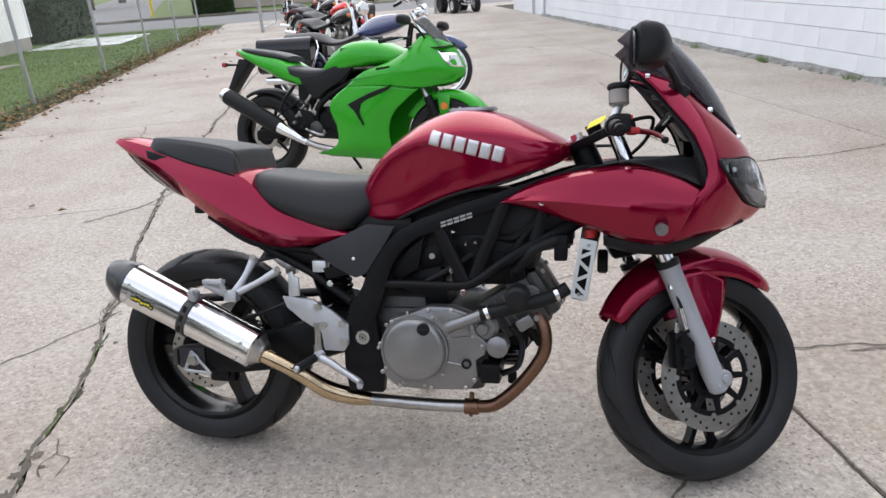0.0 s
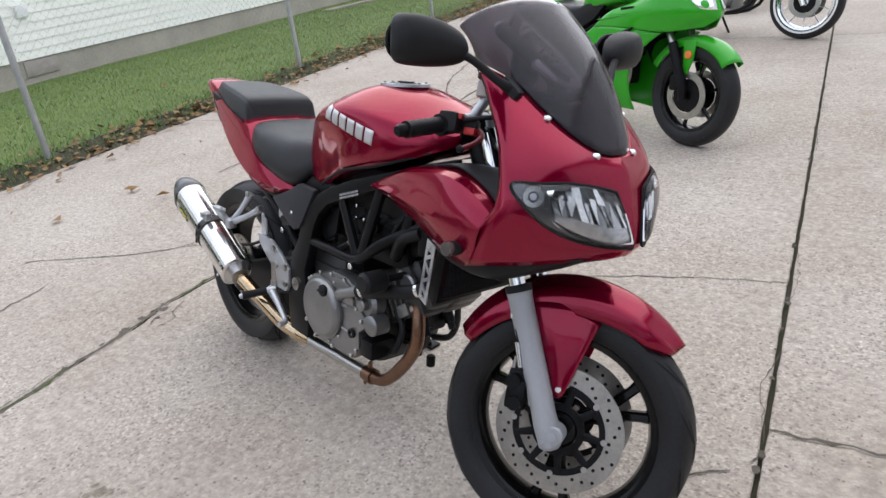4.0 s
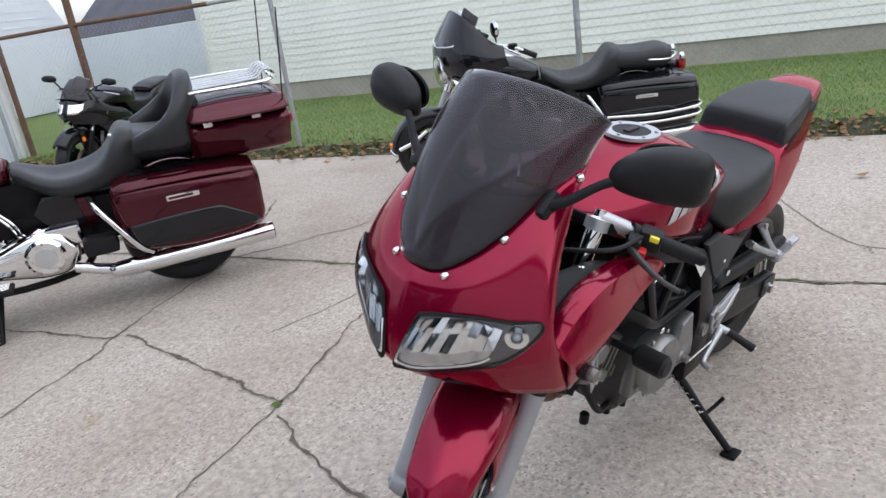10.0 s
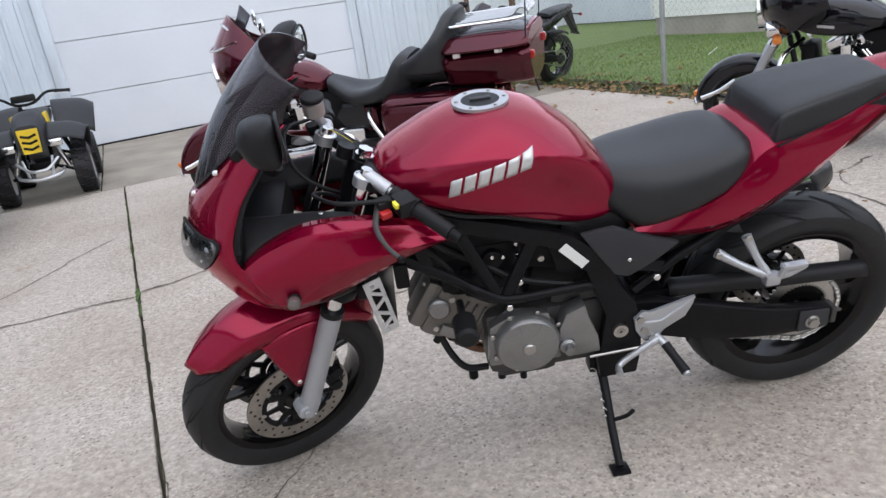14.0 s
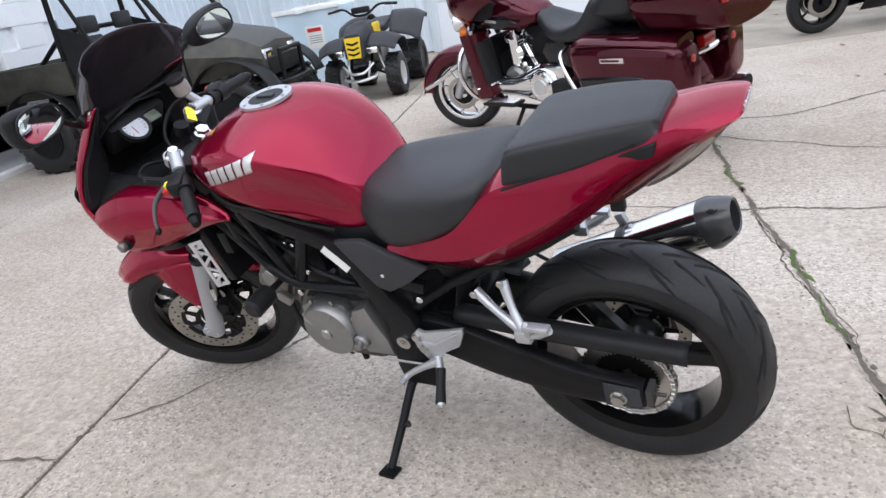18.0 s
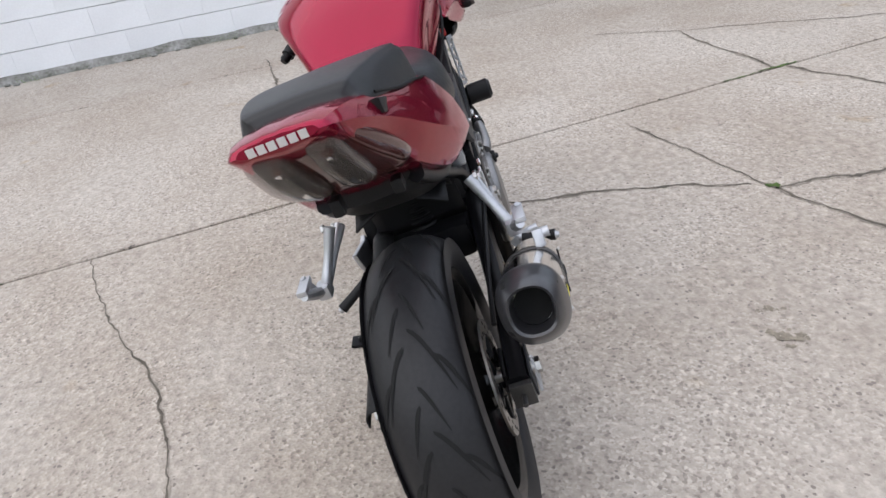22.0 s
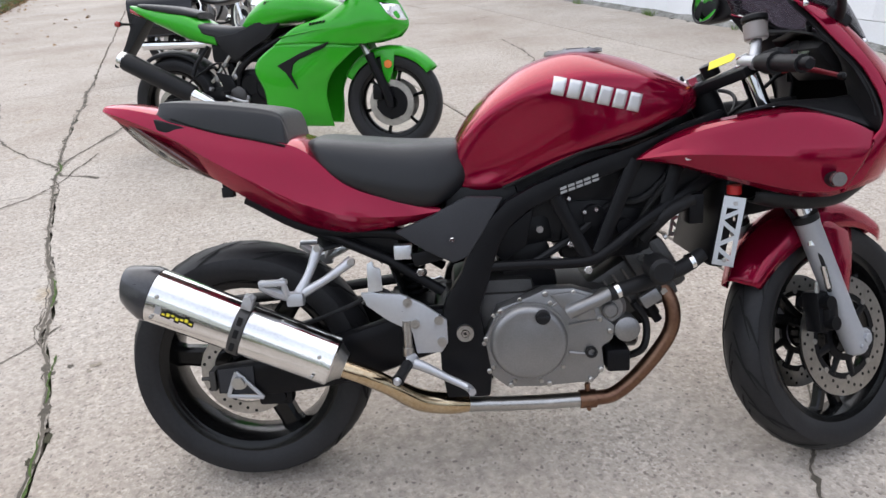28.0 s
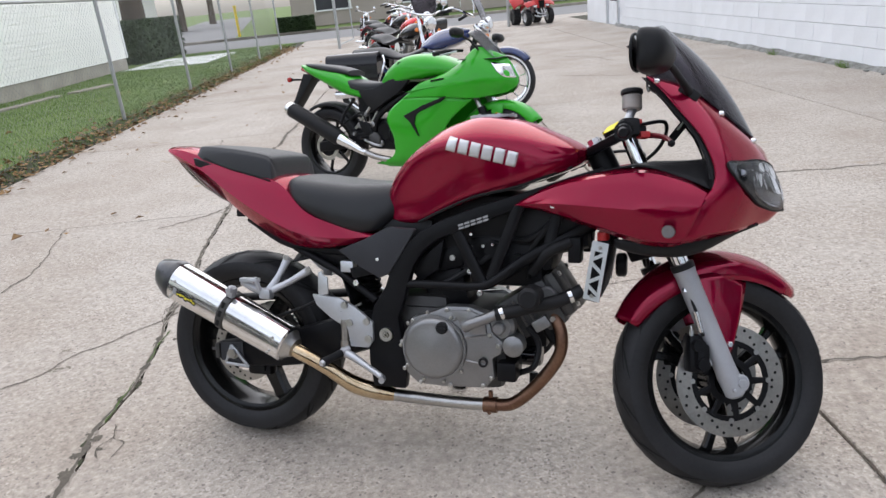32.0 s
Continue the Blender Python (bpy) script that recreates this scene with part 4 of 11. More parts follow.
def house_window(y0, y1, z0, z1):
    w = part("window", box(0.02, y1 - y0, z1 - z0, (-8.293, (y0 + y1) / 2, (z0 + z1) / 2)), "curtain", house, "window with pale blue-grey curtain")
    t = 0.07
    for c, s in ((((y0 + y1) / 2, z0 - t / 2), (y1 - y0 + 2 * t, t)), (((y0 + y1) / 2, z1 + t / 2), (y1 - y0 + 2 * t, t)),
                 ((y0 - t / 2, (z0 + z1) / 2), (t, z1 - z0)), ((y1 + t / 2, (z0 + z1) / 2), (t, z1 - z0))):
        part("frame", box(0.05, s[0], s[1], (-8.283, c[0], c[1]), 0.005), "trim_brown", w)
    part("pane", box(0.005, y1 - y0, z1 - z0, (-8.272, (y0 + y1) / 2, (z0 + z1) / 2)), "clear_lens", w)


house_window(3.72, 4.95, 0.72, 2.15)
part("vent", box(0.05, 0.16, 0.14, (-8.28, 6.35, 0.98), 0.01), "white_paint", house, "small white wall vent")
part("cellar_vent", box(0.03, 0.5, 0.2, (-8.32, 6.4, 0.25), 0.005), "trim_brown", house)

# --- lawn strip, soil edge, fence ---
lawn = thing("lawn", "rough mown grass strip behind the wire fence", "lawn", YARD.copy(), kind="stuff")


def sheet(x0, x1, y0, y1, nx, ny, z):
    verts = [(x0 + (x1 - x0) * i / nx, y0 + (y1 - y0) * j / ny, z(x0 + (x1 - x0) * i / nx, y0 + (y1 - y0) * j / ny)) for j in range(ny + 1) for i in range(nx + 1)]
    return verts, [(j * (nx + 1) + i, j * (nx + 1) + i + 1, (j + 1) * (nx + 1) + i + 1, (j + 1) * (nx + 1) + i) for j in range(ny) for i in range(nx)]


def lawn_z(x, y):
    edge = min(1.0, max(0.0, (-3.95 - x) / 0.35))
    return -0.018 + 0.075 * edge + 0.018 * noise.noise(Vector((x * 1.3, y * 1.3, 0)))


part("turf", sheet(-8.35, -4.25, -8.0, 26.0, 30, 160, lawn_z), "lawn", lawn, smooth=180)
part("soil_edge", sheet(-4.27, -3.90, -7.8, 26.0, 8, 420, lambda x, y: lawn_z(x, y) + 0.004 + 0.012 * noise.noise(Vector((x * 9, y * 9, 1)))), "dirt", lawn, smooth=180)


def blades(n, x0, x1, y0, y1, h, lean, seed, w=0.006, dense=None):
    rng = np.random.default_rng(seed)
    verts, faces = [], []
    for _ in range(n):
        x, y = rng.uniform(x0, x1), rng.uniform(y0, y1)
        if dense and rng.random() > dense(x, y):
            continue
        a, l, hh = rng.uniform(0, 6.28), rng.uniform(0.1, lean), h * rng.uniform(0.5, 1.3)
        z = lawn_z(x, y) - 0.004
        dx, dy = math.cos(a), math.sin(a)
        k = len(verts)
        verts += [(x - dy * w, y + dx * w, z), (x + dy * w, y - dx * w, z), (x + dx * l * hh, y + dy * l * hh, z + hh)]
        faces.append((k, k + 1, k + 2))
    return verts, faces


tagged(part("grass_blades", blades(120000, -8.2, -4.1, -7.6, 14.0, 0.036, 1.0, 3, 0.003), "blade", lawn, smooth=0), kind="stuff")
tagged(part("grass_blades", blades(26000, -8.2, -4.1, 14.0, 25.5, 0.045, 1.0, 4, 0.006), "blade", lawn, smooth=0), kind="stuff")
tagged(part("edge_tufts", blades(15000, -4.5, -3.96, -7.6, 22.0, 0.075, 1.0, 5, 0.0035, lambda x, y: 0.5 + noise.noise(Vector((x * 2, y * 1.2, 3)))), "blade", lawn, smooth=0), kind="stuff")


def litter(n, seed):
    """Dry fallen leaves, each a small bent sheet."""
    rng = np.random.default_rng(seed)
    verts, faces = [], []
    for _ in range(n):
        y = rng.uniform(-7.5, 24.0)
        x = -4.08 + rng.normal(0, 0.17) if rng.random() < 0.93 else rng.uniform(-6, -2.0)
        s, a = rng.uniform(0.018, 0.05), rng.uniform(0, 6.28)
        z = (max(lawn_z(x, y), -0.01) if x < -3.93 else 0.0) + rng.uniform(0.008, 0.03)
        c, d = math.cos(a) * s, math.sin(a) * s
        k = len(verts)
        u, v = rng.uniform(-0.3, 0.8) * s, rng.uniform(-0.3, 0.8) * s
        verts += [(x - c, y - d, z), (x - d * 0.6, y + c * 0.6, z + u), (x + c, y + d, z + 0.005), (x + d * 0.6, y - c * 0.6, z + v)]
        faces += [(k, k + 1, k + 2), (k, k + 2, k + 3)]
    return verts, faces


tagged(part("fallen_leaves", litter(3600, 8), "dry_leaf", None, smooth=0, m=YARD.copy()), "dry brown fallen leaves along the grass edge", "leaves", kind="stuff")

fence = thing("fence", "galvanised chain-link fence beside the yard", "fence", YARD.copy())
FENCE_Y = (-7.6, -2.6, 0.6, 3.6, 6.9, 10.2, 13.4, 16.5, 19.6, 22.8)
for y in FENCE_Y:
    part("post", at(cyl(0.027, 1.72, 10, "z"), -4.2, y, 0.86), "galvanised", fence)
    part("post_cap", at(lathe([(0.03, 0), (0.03, 0.03), (0.018, 0.05), (0.0, 0.055)], 10, "z"), -4.2, y, 1.71), "galvanised", fence)
part("top_rail", tube([(-4.2, -3.45, 1.68), (-4.2, 22.8, 1.68)], 0.021, 8), "galvanised", fence)
part("old_rail", tube([(-4.2, -7.6, 1.69), (-4.2, -5.6, 1.70), (-4.2, -3.44, 1.68)], 0.024, 8), "rust", fence, "rusty length of top rail")
part("end_post", at(cyl(0.04, 2.9, 10, "z"), -4.52, -7.68, 1.45), "rust", fence, "rusty end post against the shed")
part("old_post", at(cyl(0.045, 2.5, 10, "z"), -4.2, -5.64, 1.25), "rust", fence, "tall rusty fence post")
verts, faces = [], []
for s in (1, -1):
    y = -7.6 - (1.6 if s > 0 else 0)
    while y < 22.8 + (1.6 if s < 0 else 0):
        a, b = (y, 0.06), (y + s * 1.6, 1.66)
        if min(a[0], b[0]) >= -7.6 and max(a[0], b[0]) <= 22.8:
            k, w = len(verts), 0.0008
            for (q, z) in (a, b):
                verts += [(-4.175 + w, q, z), (-4.175 - w, q + w, z), (-4.175 - w, q - w, z)]
            faces += [(k, k + 1, k + 4, k + 3), (k + 1, k + 2, k + 5, k + 4), (k + 2, k, k + 3, k + 5)]
        y += 0.075
tagged(part("wire_mesh", (verts, faces), "wire", fence, smooth=0), kind="stuff")

# ---- the red sport motorcycle in the middle, leaning on its side stand ----
def tyre_mesh(R, w, rim_r, n=64):
    h = R - rim_r
    prof = [(rim_r - 0.006, -w * 0.36), (rim_r + h * 0.12, -w * 0.44), (rim_r + h * 0.42, -w * 0.5), (rim_r + h * 0.68, -w * 0.47)]
    for i in range(-4, 5):
        s = i / 4 * 1.15
        prof.append((R - 0.40 * w * (1 - math.cos(s)), w * 0.46 * math.sin(s) / math.sin(1.15)))
    prof += [(rim_r + h * 0.68, w * 0.47), (rim_r + h * 0.42, w * 0.5), (rim_r + h * 0.12, w * 0.44), (rim_r - 0.006, w * 0.36)]
    return lathe(prof, n, closed=True)


def tread_grooves(R, w, n, seed=1):
    """Slanting sipes: near-black slivers just above the crown, the grooves' shade in their colour."""
    out = []
    for i in range(n):
        a0 = 2 * math.pi * i / n
        for side in (-1, 1):
            for (s0, s1, da, sh) in ((0.06, 0.66, 0.36, 0.0), (0.42, 1.0, 0.30, 0.16), (0.02, 0.34, 0.24, 0.30)):
                verts, faces = [], []
                for k in range(7):
                    f = k / 6
                    s = (s0 + (s1 - s0) * f) * 1.15
                    a = a0 + sh + da * f ** 1.4 + (0.09 if side > 0 else 0)
                    rr = R - 0.40 * w * (1 - math.cos(s)) + 0.0012
                    y = side * w * 0.46 * math.sin(s) / math.sin(1.15)
                    wd = 0.0082 * math.sin(math.pi * (0.12 + 0.8 * f)) / R
                    for q in (a - wd, a + wd):
                        verts.append((rr * math.cos(q), y, rr * math.sin(q)))
                faces = [(2 * k, 2 * k + 1, 2 * k + 3, 2 * k + 2) for k in range(6)]
                out.append((verts, faces))
    return join(*out)


def rim_mesh(rim_r, w):
    o = w * 0.38
    return lathe([(rim_r - 0.012, -o * 0.5), (rim_r - 0.006, -o * 0.86), (rim_r + 0.006, -o), (rim_r + 0.008, -o * 1.04), (rim_r - 0.002, -o * 1.06), (rim_r - 0.02, -o * 0.92),
                  (rim_r - 0.026, -o * 0.5), (rim_r - 0.030, 0), (rim_r - 0.026, o * 0.5), (rim_r - 0.02, o * 0.92), (rim_r - 0.002, o * 1.06), (rim_r + 0.008, o * 1.04),
                  (rim_r + 0.006, o), (rim_r - 0.006, o * 0.86), (rim_r - 0.012, o * 0.5), (rim_r - 0.016, 0)], 64, closed=True)


def spoke_mesh(r0, r1, w0, w1, d, ang, split=0.0):
    def arm(turn):
        rr = []
        for f in (0, 0.15, 0.5, 0.85, 1.0):
            r = r0 + (r1 - r0) * f
            ww = (w0 + (w1 - w0) * f) * (1.25 if f in (0, 1.0) else 1.0)
            a = ang + turn * f
            c, s = math.cos(a), math.sin(a)
            rr.append([(r * c - q * s, y, r * s + q * c) for q, y in ((-ww, -d * 0.6), (-ww * 0.6, -d), (ww * 0.6, -d), (ww, -d * 0.6), (ww, d * 0.6), (ww * 0.6, d), (-ww * 0.6, d), (-ww, d * 0.6))])
        return loft(rr)
    return fix(join(arm(split), arm(-split)) if split else arm(0.0))


def disc_mesh(r1, r2, t, y, holes):
    """A brake disc: an uncut ring, with dark dots standing in for shaded holes."""
    n = holes * 4
    cell = []
    rm, hr = (r1 + r2) / 2, min(0.0042, (r2 - r1) * 0.14)
    base = ring(r1, r2, t, 64, "y", (0, y, 0))
    dots = []
    for i in range(holes):
        a = 2 * math.pi * i / holes
        rr = rm + (r2 - r1) * 0.26 * ((i % 3) - 1)
        for s in (-1, 1):
            dots.append(cyl(hr, 0.0006, 8, "y", (rr * math.cos(a), y + s * (t / 2 + 0.0003), rr * math.sin(a))))
    return base, join(*dots)


def bolt(x, y, z, r=0.008, axis="y", h=0.008):
    return cyl(r, h, 6, axis, (x, y, z), bevel=0.0015)


LEAN_M = pose(-0.759, 1.9363, 0.0032, 0, 0, -14.0) @ pose(0, 0, 0, -13.0, 0, 0) @ pose(0, 0.0098, 0, 0, 0, 0.5)
bike = thing("motorcycle", "candy red half-faired sport motorcycle leaning on its side stand", "motorcycle", LEAN_M)
RA, FA = (0.0, 0.0, 0.31), (1.47, 0.0, 0.296)
SAX = Vector((-0.4226, 0, 0.9063))
SP = Vector((1.57, 0, 0.0))
STEER = Matrix.Translation(SP) @ Matrix.Rotation(radians(27.0), 4, SAX) @ Matrix.Translation(-SP)


# wheels
rw = part("wheel", at(rim_mesh(0.226, 0.17), *RA), "rim_black", bike, "black cast rear wheel with a wide tyre")
part("tyre", at(tyre_mesh(0.312, 0.168, 0.226), *RA), "tyre", rw, "wide worn black rear tyre")
part("tread", at(tread_grooves(0.312, 0.168, 12), *RA), "groove", rw, smooth=0)
for i in range(3):
    part("spoke", at(spoke_mesh(0.05, 0.203, 0.030, 0.024, 0.022, radians(54 + 120 * i)), *RA), "rim_black", rw)
part("hub", at(cyl(0.058, 0.15, 24, bevel=0.008), *RA), "rim_black", rw)
db, dd = disc_mesh(0.083, 0.115, 0.005, -0.085, 30)
part("brake_disc", at(db, *RA), "disc_steel", rw, "drilled steel rear brake disc")
tagged(part("disc_drilling", at(dd, *RA), "groove", rw, smooth=0), kind="stuff")
part("disc_carrier", at(join(*[spoke_mesh(0.04, 0.085, 0.009, 0.006, 0.004, radians(60 * i)) for i in range(6)]), 0, -0.085, 0.31), "satin_black", rw)


def sprocket(r, teeth, t, y):
    pts = []
    for i in range(teeth * 4):
        a = 2 * math.pi * i / (teeth * 4)
        pts.append(((r + (0.004, 0.0045, -0.003, -0.0035)[i % 4]) * math.cos(a), (r + (0.004, 0.0045, -0.003, -0.0035)[i % 4]) * math.sin(a)))
    v = [(a, y - t / 2, b) for a, b in pts] + [(a, y + t / 2, b) for a, b in pts] + [(a * 0.7, y - t / 2, b * 0.7) for a, b in pts] + [(a * 0.7, y + t / 2, b * 0.7) for a, b in pts]
    n = len(pts)
    f = []
    for i in range(n):
        j = (i + 1) % n
        f += [(i, j, n + j, n + i), (i, 2 * n + i, 2 * n + j, j), (n + i, n + j, 3 * n + j, 3 * n + i), (2 * n + i, 3 * n + i, 3 * n + j, 2 * n + j)]
    return fix((v, f))


part("sprocket", at(sprocket(0.108, 45, 0.006, 0.088), *RA), "steel", rw, "worn steel rear sprocket")
part("sprocket_carrier", at(ring(0.03, 0.08, 0.02, 32, "y", (0, 0.08, 0)), *RA), "rim_black", rw)

fw = part("wheel", xf(at(rim_mesh(0.224, 0.115), *FA), STEER), "rim_black", bike, "black cast front wheel turned to full lock")
part("tyre", xf(at(tyre_mesh(0.298, 0.122, 0.224), *FA), STEER), "tyre", fw)
part("tread", xf(at(tread_grooves(0.298, 0.122, 14), *FA), STEER), "groove", fw, smooth=0)
for i in range(3):
    part("spoke", xf(at(spoke_mesh(0.045, 0.201, 0.015, 0.011, 0.014, radians(30 + 120 * i), 0.2), *FA), STEER), "rim_black", fw)
part("hub", xf(at(cyl(0.045, 0.13, 24, bevel=0.006), *FA), STEER), "rim_black", fw)
for s in (-1, 1):
    db, dd = disc_mesh(0.108, 0.15, 0.005, s * 0.068, 40)
    part("brake_disc", xf(at(db, *FA), STEER), "disc_steel", fw, "drilled floating front brake disc")
    tagged(part("disc_drilling", xf(at(dd, *FA), STEER), "groove", fw, smooth=0), kind="stuff")
    part("disc_carrier", xf(at(join(ring(0.045, 0.062, 0.008, 32, "y", (0, s * 0.068, 0)), ring(0.094, 0.109, 0.005, 48, "y", (0, s * 0.068, 0)),
         *[at(spoke_mesh(0.055, 0.102, 0.010, 0.007, 0.004, radians(40 * i)), 0, s * 0.068, 0) for i in range(9)]), *FA), STEER), "satin_black", fw)
    for i in range(8):
        part("disc_button", xf(at(cyl(0.007, 0.009, 10, "y", (0.106 * math.cos(radians(45 * i)), s * 0.068, 0.106 * math.sin(radians(45 * i)))), *FA), STEER), "steel", fw)
part("front_axle", xf(cyl(0.012, 0.25, 12, "y", FA), STEER), "steel", bike)
part("rear_axle", cyl(0.012, 0.30, 12, "y", RA), "steel", bike)

# fork, yokes, fender
for s in (-1, 1):
    a = Vector((1.458, s * 0.104, 0.285))
    up = Vector((-0.381, 0, 0.9245))
    q = lambda d: tuple(a + up * d)
    leg = part("fork_leg", xf(tube([q(-0.028), q(-0.02), q(0.03), q(0.06), q(0.32), q(0.335)], [0.018, 0.026, 0.029, 0.0275, 0.028, 0.030], 18), STEER), "slider_grey", bike, "silver-grey fork slider")
    part("dust_seal", xf(tube([q(0.335), q(0.352)], 0.031, 18), STEER), "black_plastic", leg)
    part("stanchion", xf(tube([q(0.34), q(0.735)], 0.0205, 16), STEER), "chrome", leg)
    part("axle_clamp", xf(join(cyl(0.024, 0.05, 16, "y", (1.47, s * 0.104, 0.296), bevel=0.004), bolt(1.47, s * 0.132, 0.296, 0.012), bolt(1.45, s * 0.13, 0.278, 0.005)), STEER), "slider_grey", leg)
    part("fork_cap", xf(tube([q(0.728), q(0.738), q(0.742), q(0.756)], [0.024, 0.024, 0.014, 0.013], 14), STEER), "polished", leg)
    cal = part("brake_caliper", xf(join(box(0.05, 0.05, 0.10, (1.365, s * 0.085, 0.372), 0.012), box(0.036, 0.075, 0.06, (1.372, s * 0.088, 0.37), 0.012), cyl(0.017, 0.08, 12, "y", (1.36, s * 0.09, 0.395)), cyl(0.017, 0.08, 12, "y", (1.37, s * 0.09, 0.345))), STEER), "satin_black", bike, "black two-piston brake caliper")
    part("caliper_bracket", xf(plate([(1.40, 0.34), (1.44, 0.36), (1.41, 0.44), (1.37, 0.43)], s * 0.092, s * 0.104, 0.002), STEER), "fork_silver", cal)
    part("bleed_bolt", xf(join(bolt(1.35, s * 0.10, 0.42, 0.006, "z", 0.03), cyl(0.004, 0.02, 8, "z", (1.35, s * 0.10, 0.435))), STEER), "steel", cal)
    part("brake_hose", xf(tube([(1.375, s * 0.115, 0.42), (1.35, s * 0.12, 0.50), (1.325, s * 0.105, 0.56), (1.29, s * 0.06, 0.66), (1.24, s * 0.04, 0.76)], 0.0055, 8, 26), STEER), "black_plastic", bike)
    part("hose_fitting", xf(tube([(1.37, s * 0.118, 0.43), (1.353, s * 0.121, 0.485)], 0.008, 10), STEER), "polished", bike)
    part("hose_fitting", xf(cyl(0.008, 0.03, 8, "z", (1.33, s * 0.112, 0.55)), STEER), "polished", bike)
for z, t, w, mat in ((0.655, 0.04, 0.115, "satin_black"), (0.934, 0.024, 0.12, "satin_black")):
    c = SP + SAX * (z / 0.9063)
    yoke = [(-0.03, -0.03), (0.035, -0.06), (0.062, -w - 0.012), (0.038, -w - 0.032), (0.0, -w - 0.02), (-0.035, -0.045), (-0.05, 0.0), (-0.035, 0.045), (0.0, w + 0.02), (0.038, w + 0.032), (0.062, w + 0.012), (0.035, 0.06)]
    part("fork_yoke", xf(plate(yoke, -t / 2, t / 2, 0.005, "xy"), STEER @ Matrix.Translation(c) @ Matrix.Rotation(radians(-25), 4, "Y")), mat, bike, "black fork yoke")
c = SP + SAX * 1.052
part("stem_nut", xf(join(cyl(0.019, 0.018, 6, "z"), cyl(0.023, 0.006, 18, "z", (0, 0, -0.009))), STEER @ Matrix.Translation(c) @ Matrix.Rotation(radians(-25), 4, "Y")), "polished", bike)
part("ignition_switch", xf(cyl(0.021, 0.03, 16, "z", (0.055, 0.0, 0.0)), STEER @ Matrix.Translation(c) @ Matrix.Rotation(radians(-25), 4, "Y")), "satin_black", bike)
tag_x = Vector((0.069, -0.065, 0.030)).normalized()
tag_z = (Vector((-0.25, -0.62, 0.74)) - tag_x * Vector((-0.25, -0.62, 0.74)).dot(tag_x)).normalized()
tag_m = Matrix((tag_x, tag_z.cross(tag_x), tag_z)).transposed().to_4x4()
tag_m.translation = Vector((1.178, -0.030, 0.992))
part("key_tag", xf(plate([(-0.032, -0.014), (0.024, -0.014), (0.032, -0.006), (0.032, 0.006), (0.024, 0.014), (-0.032, 0.014)], 0, 0.0015, 0, "xy"), tag_m), "yellow_tag", bike, "yellow paper key tag")
part("steering_head", tube([tuple(SP + SAX * 0.73), tuple(SP + SAX * 1.035)], 0.036, 16), "satin_black", bike)

fend = []
for f in range(13):
    a = radians(47 + (150 - 47) * f / 12)
    k = math.sin(math.pi * (0.14 + 0.72 * f / 12))
    r, hw = 0.322 + 0.016 * math.sin(math.pi * f / 12), 0.028 + 0.056 * k
    drop = 0.012 + 0.055 * k
    if f == 0:
        hw, drop = hw * 0.62, drop * 0.6
    sec = [(-hw * 1.02, -drop), (-hw * 1.0, -drop * 0.35), (-hw * 0.72, -0.004), (-hw * 0.3, 0.012), (0, 0.017), (hw * 0.3, 0.012), (hw * 0.72, -0.004), (hw * 1.0, -drop * 0.35), (hw * 1.02, -drop)]
    fend.append([(FA[0] + (r + d) * math.cos(a), y, FA[2] + (r + d) * math.sin(a)) for y, d in sec])
fm = part("front_fender", xf(fair(fend, 40, 22, closed=False, caps=False), STEER), "red_paint", bike, "glossy candy red front mudguard", thick=0.003, smooth=60)
for s in (-1, 1):
    flap = [[(x, s * y, z) for x, y, z in row] for row in (
        [(1.52, 0.074, 0.56), (1.46, 0.084, 0.585), (1.40, 0.086, 0.585), (1.345, 0.082, 0.57)],
        [(1.50, 0.086, 0.49), (1.465, 0.092, 0.49), (1.425, 0.094, 0.50), (1.385, 0.09, 0.51)],
        [(1.483, 0.088, 0.43), (1.462, 0.092, 0.425), (1.44, 0.092, 0.43), (1.42, 0.09, 0.445)],
        [(1.468, 0.088, 0.378), (1.459, 0.09, 0.372), (1.45, 0.09, 0.374), (1.443, 0.088, 0.385)])]
    part("fender_flap", xf(fair(flap, 14, 12, closed=False, caps=False), STEER), "red_paint", fm, thick=0.004, smooth=60)
    part("fender_bolt", xf(bolt(1.458, s * 0.096, 0.395, 0.008), STEER), "polished", fm)

